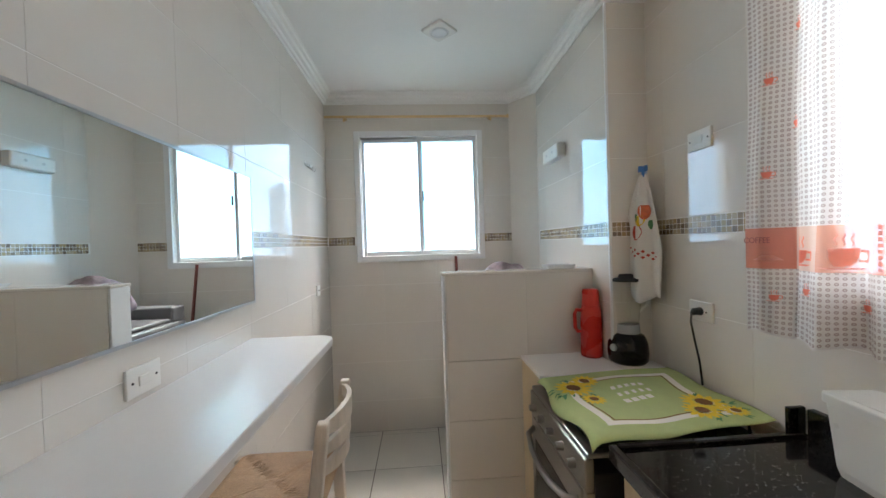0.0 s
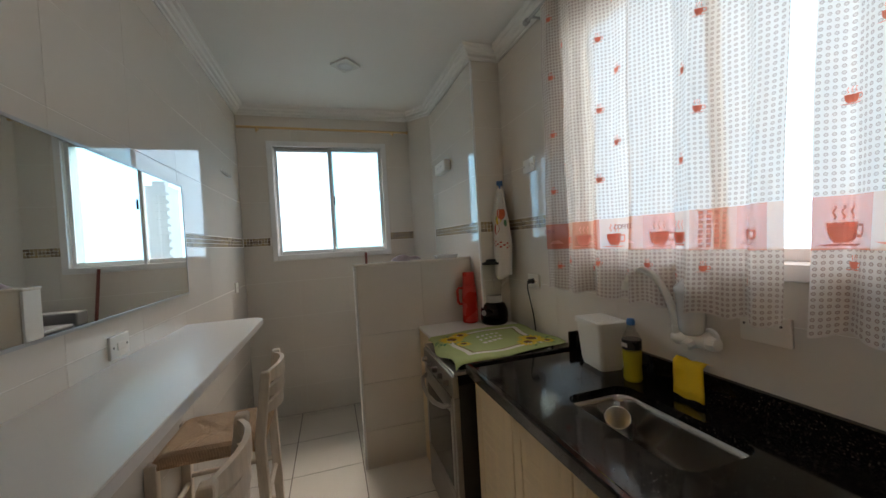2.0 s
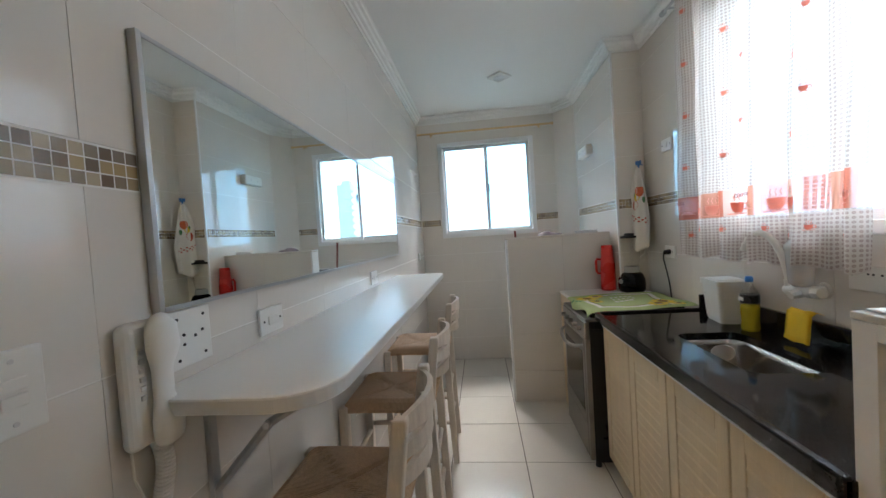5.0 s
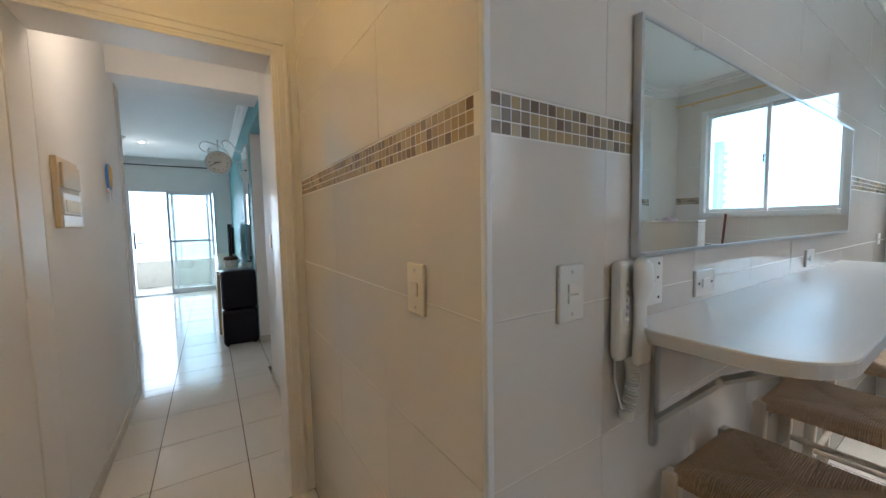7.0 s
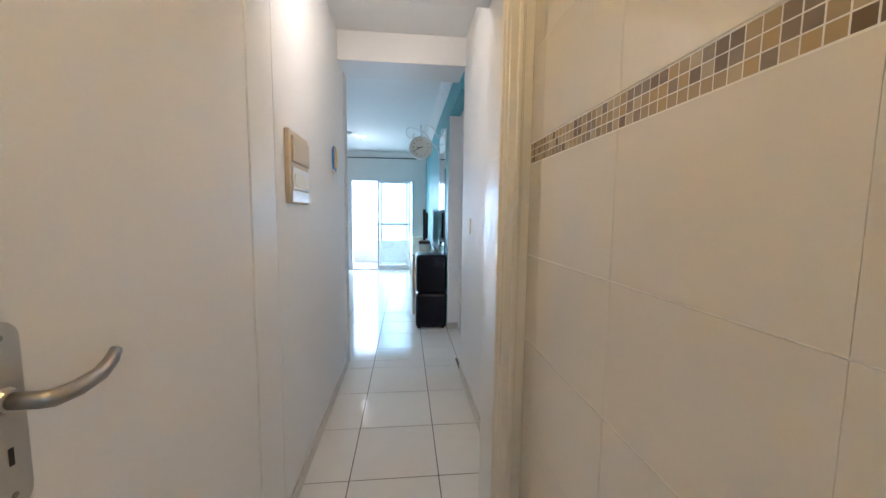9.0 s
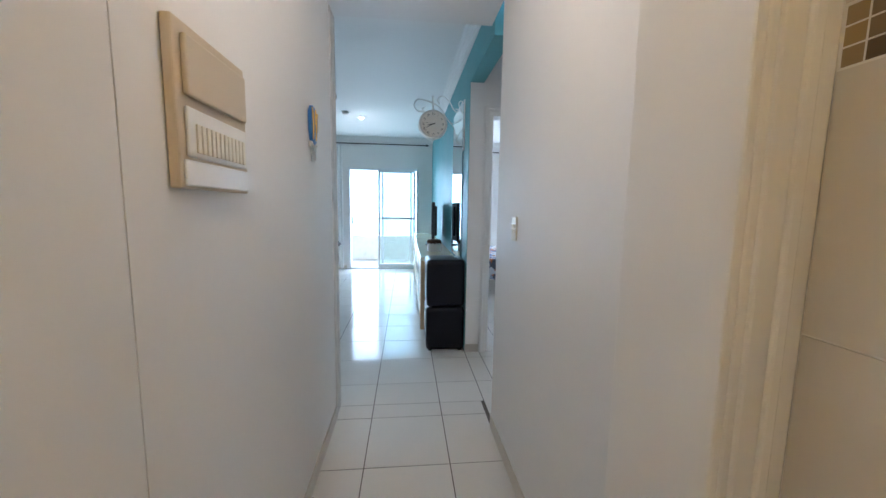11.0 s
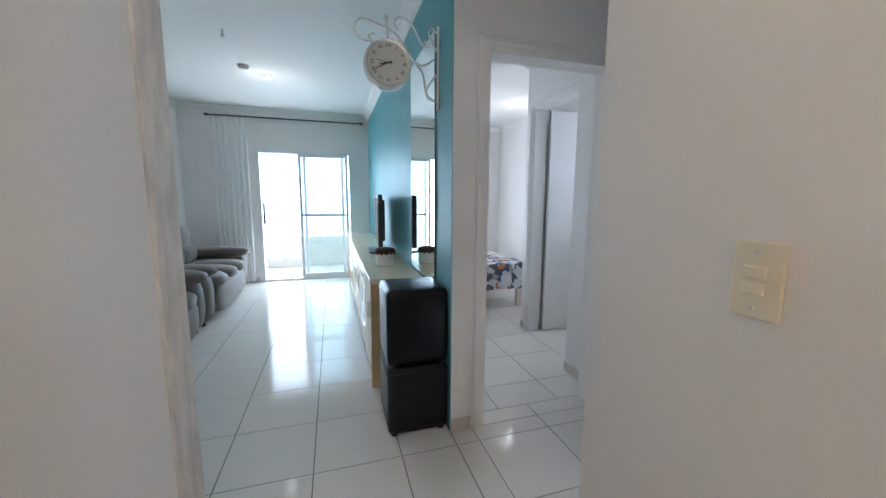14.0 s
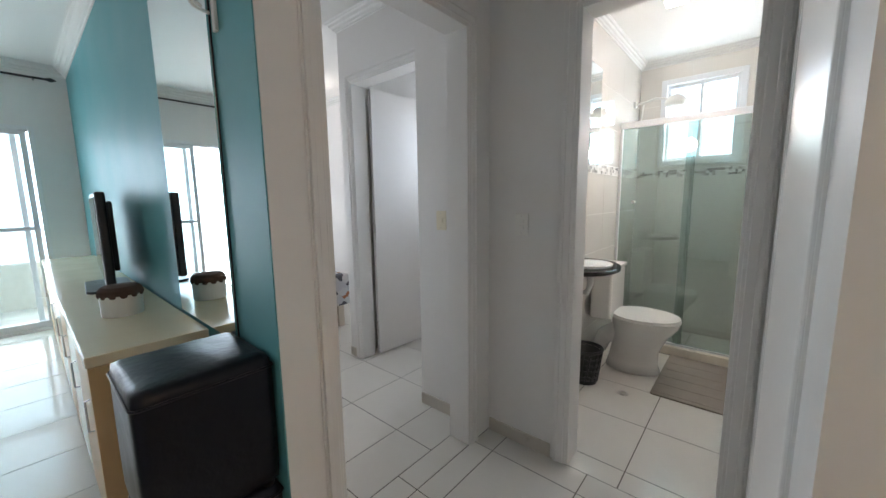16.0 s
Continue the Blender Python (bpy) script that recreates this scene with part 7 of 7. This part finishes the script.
# mosaic band
M_MOS = mat("mosaic", (0.30, 0.23, 0.15), 0.2, var=0.1, scale=30)
n, l = M_MOS.node_tree.nodes, M_MOS.node_tree.links


def mosaic_colors(m, socket_node, socket):
    n, l = m.node_tree.nodes, m.node_tree.links
    ramp = n.new("ShaderNodeValToRGB")
    ramp.color_ramp.interpolation = "CONSTANT"
    cols = [(0.0, (0.36, 0.28, 0.17)), (0.2, (0.17, 0.12, 0.08)), (0.36, (0.45, 0.37, 0.25)), (0.55, (0.24, 0.19, 0.15)), (0.7, (0.42, 0.31, 0.16)), (0.86, (0.26, 0.20, 0.14))]
    ramp.color_ramp.elements[0].color = (*cols[0][1], 1)
    ramp.color_ramp.elements[1].position, ramp.color_ramp.elements[1].color = cols[1][0], (*cols[1][1], 1)
    for p, c in cols[2:]:
        e = ramp.color_ramp.elements.new(p)
        e.color = (*c, 1)
    l.new(socket_node.outputs[socket], ramp.inputs[0])
    l.new(ramp.outputs[0], n["Principled BSDF"].inputs["Base Color"])


mosaic_colors(M_MOS, n.new("ShaderNodeObjectInfo"), "Random")
M_MOSJ = mat("mosaic_joined", (0.30, 0.23, 0.15), 0.2)
mosaic_colors(M_MOSJ, M_MOSJ.node_tree.nodes.new("ShaderNodeNewGeometry"), "Random Per Island")


def mosaic(parent, axis, face, out, lo, hi, singles_to=None, singles_from=None, z0=1.4995):
    p = 0.0231
    joined = bmesh.new()
    nj = 0
    k = 0
    while lo + k * p + 0.02 < hi:
        a = lo + k * p + 0.001
        k += 1
        for r in range(3):
            z = z0 + r * p
            d = (face - 0.0085) if out > 0 else face + 0.001
            if singles_to is not None and (singles_from is None or a >= singles_from) and a < singles_to:
                me = tile_mesh(0.0208, 0.0208, 0.0075, axis, M_MOS)
                tile_obj("mosaic_piece", me, (d, a, z) if axis == "x" else (a, d, z), parent)
            else:
                nj += 1
                if axis == "x":
                    q = (d, a, z, d + 0.0075, a + 0.0208, z + 0.0208)
                else:
                    q = (a, d, z, a + 0.0208, d + 0.0075, z + 0.0208)
                vs = [joined.verts.new((q[i], q[j], q[m])) for i in (0, 3) for j in (1, 4) for m in (2, 5)]
                for f in ((0, 1, 3, 2), (4, 6, 7, 5), (0, 4, 5, 1), (2, 3, 7, 6), (0, 2, 6, 4), (1, 5, 7, 3)):
                    joined.faces.new([vs[i] for i in f])
    if nj:
        part("mosaic_band", joined, M_MOSJ, parent, kind="stuff")
    else:
        joined.free()


mosaic(D["wall_kitchen_left"], "x", XL, 1, YC + 0.013, YF - 0.002, singles_to=0.55)
mosaic(D["wall_kitchen_far"], "y", YF, -1, XL + 0.002, -0.222)
mosaic(D["wall_kitchen_far"], "y", YF, -1, 0.807, 1.04)
mosaic(D["wall_kitchen_right"], "x", XR, -1, 1.37, 2.035, singles_to=3)
mosaic(D["column"], "y", 2.04, -1, 1.205, XR - 0.002, singles_to=3)
mosaic(D["column"], "x", 1.19, -1, 2.055, 3.05, singles_to=2.6)
mosaic(D["wall_corridor_tiled"], "y", YC, -1, XD + 0.002, XL - 0.014, singles_to=3)
mosaic(D["wall_vestibule_left"], "y", -1.62, 1, XD + 0.002, 0.4)
BR = [(0.0, 0.30), (0.303, 0.60), (0.603, 0.90), (0.903, 1.20), (1.203, 1.517), (1.595, 1.89), (1.893, 2.2), (2.203, 2.62)]
M_MOSJ = mat("broken_mosaic", (0.4, 0.36, 0.3), 0.3)
mosaic_colors(M_MOSJ, M_MOSJ.node_tree.nodes.new("ShaderNodeNewGeometry"), "Random Per Island")
for e_ in M_MOSJ.node_tree.nodes:
    if e_.bl_idname == "ShaderNodeValToRGB":
        for k_, c_ in enumerate(((0.70, 0.68, 0.64), (0.05, 0.04, 0.035), (0.60, 0.57, 0.52), (0.16, 0.13, 0.11), (0.75, 0.73, 0.70), (0.30, 0.27, 0.24))):
            e_.color_ramp.elements[k_].color = (*c_, 1)
mosaic(D["wall_bath_far"], "y", 3.2, -1, -4.495, XH - 0.003, z0=1.52)
mosaic(D["wall_bath_left"], "x", -4.5, 1, 0.83, 3.19, z0=1.52)
tile_wall(D["wall_bath_far"], "y", 3.2, -1, -4.5, XH, -4.5, holes=[(-4.32, -3.67, 1.62, 2.43)], rows=BR, zmax=2.62)
tile_wall(D["wall_bath_left"], "x", -4.5, 1, 0.83, 3.2, 0.9, rows=BR, zmax=2.62)

# floor tiles
FP = 0.445
fl = D["floor_slab"]


def floor_tiles(x0, y0, x1, y1, ox=-4.515, oy=-0.789, pitch=FP, skip=()):
    i = math.floor((x0 - ox) / pitch)
    while ox + i * pitch < x1:
        j = math.floor((y0 - oy) / pitch)
        while oy + j * pitch < y1:
            a, b = max(ox + i * pitch, x0) + 0.0026, min(ox + (i + 1) * pitch, x1) - 0.0026
            c, d = max(oy + j * pitch, y0) + 0.0026, min(oy + (j + 1) * pitch, y1) - 0.0026
            j += 1
            if b - a > 0.008 and d - c > 0.008:
                tile_obj("floor_tile", tile_mesh(b - a, d - c, 0.011, "z", M_FTILE), (a, c, -0.0115 + random.uniform(-0.0003, 0.0003)), fl)
        i += 1


floor_tiles(XL, YC, XR, YF)
floor_tiles(XD, -1.62, XR, YC)
floor_tiles(-3.78, YL, XD, -0.5)
floor_tiles(XB, YS, -3.78, YT)
floor_tiles(XE, YT, XH, YB)
floor_tiles(XE - T, -0.29, XE, 0.52, ox=XE - T + 0.3)
floor_tiles(-8.95 - 0.25, YT + 0.1, XE - T, 2.0, ox=-4.6, oy=-0.55)
floor_tiles(-4.5, YB, XH, 2.50, ox=-4.38, oy=0.83)
floor_tiles(-4.5, 2.62, XH, 3.2, ox=-4.38, oy=0.83)
floor_tiles(-10.6, -3.4, XB, 0.4)
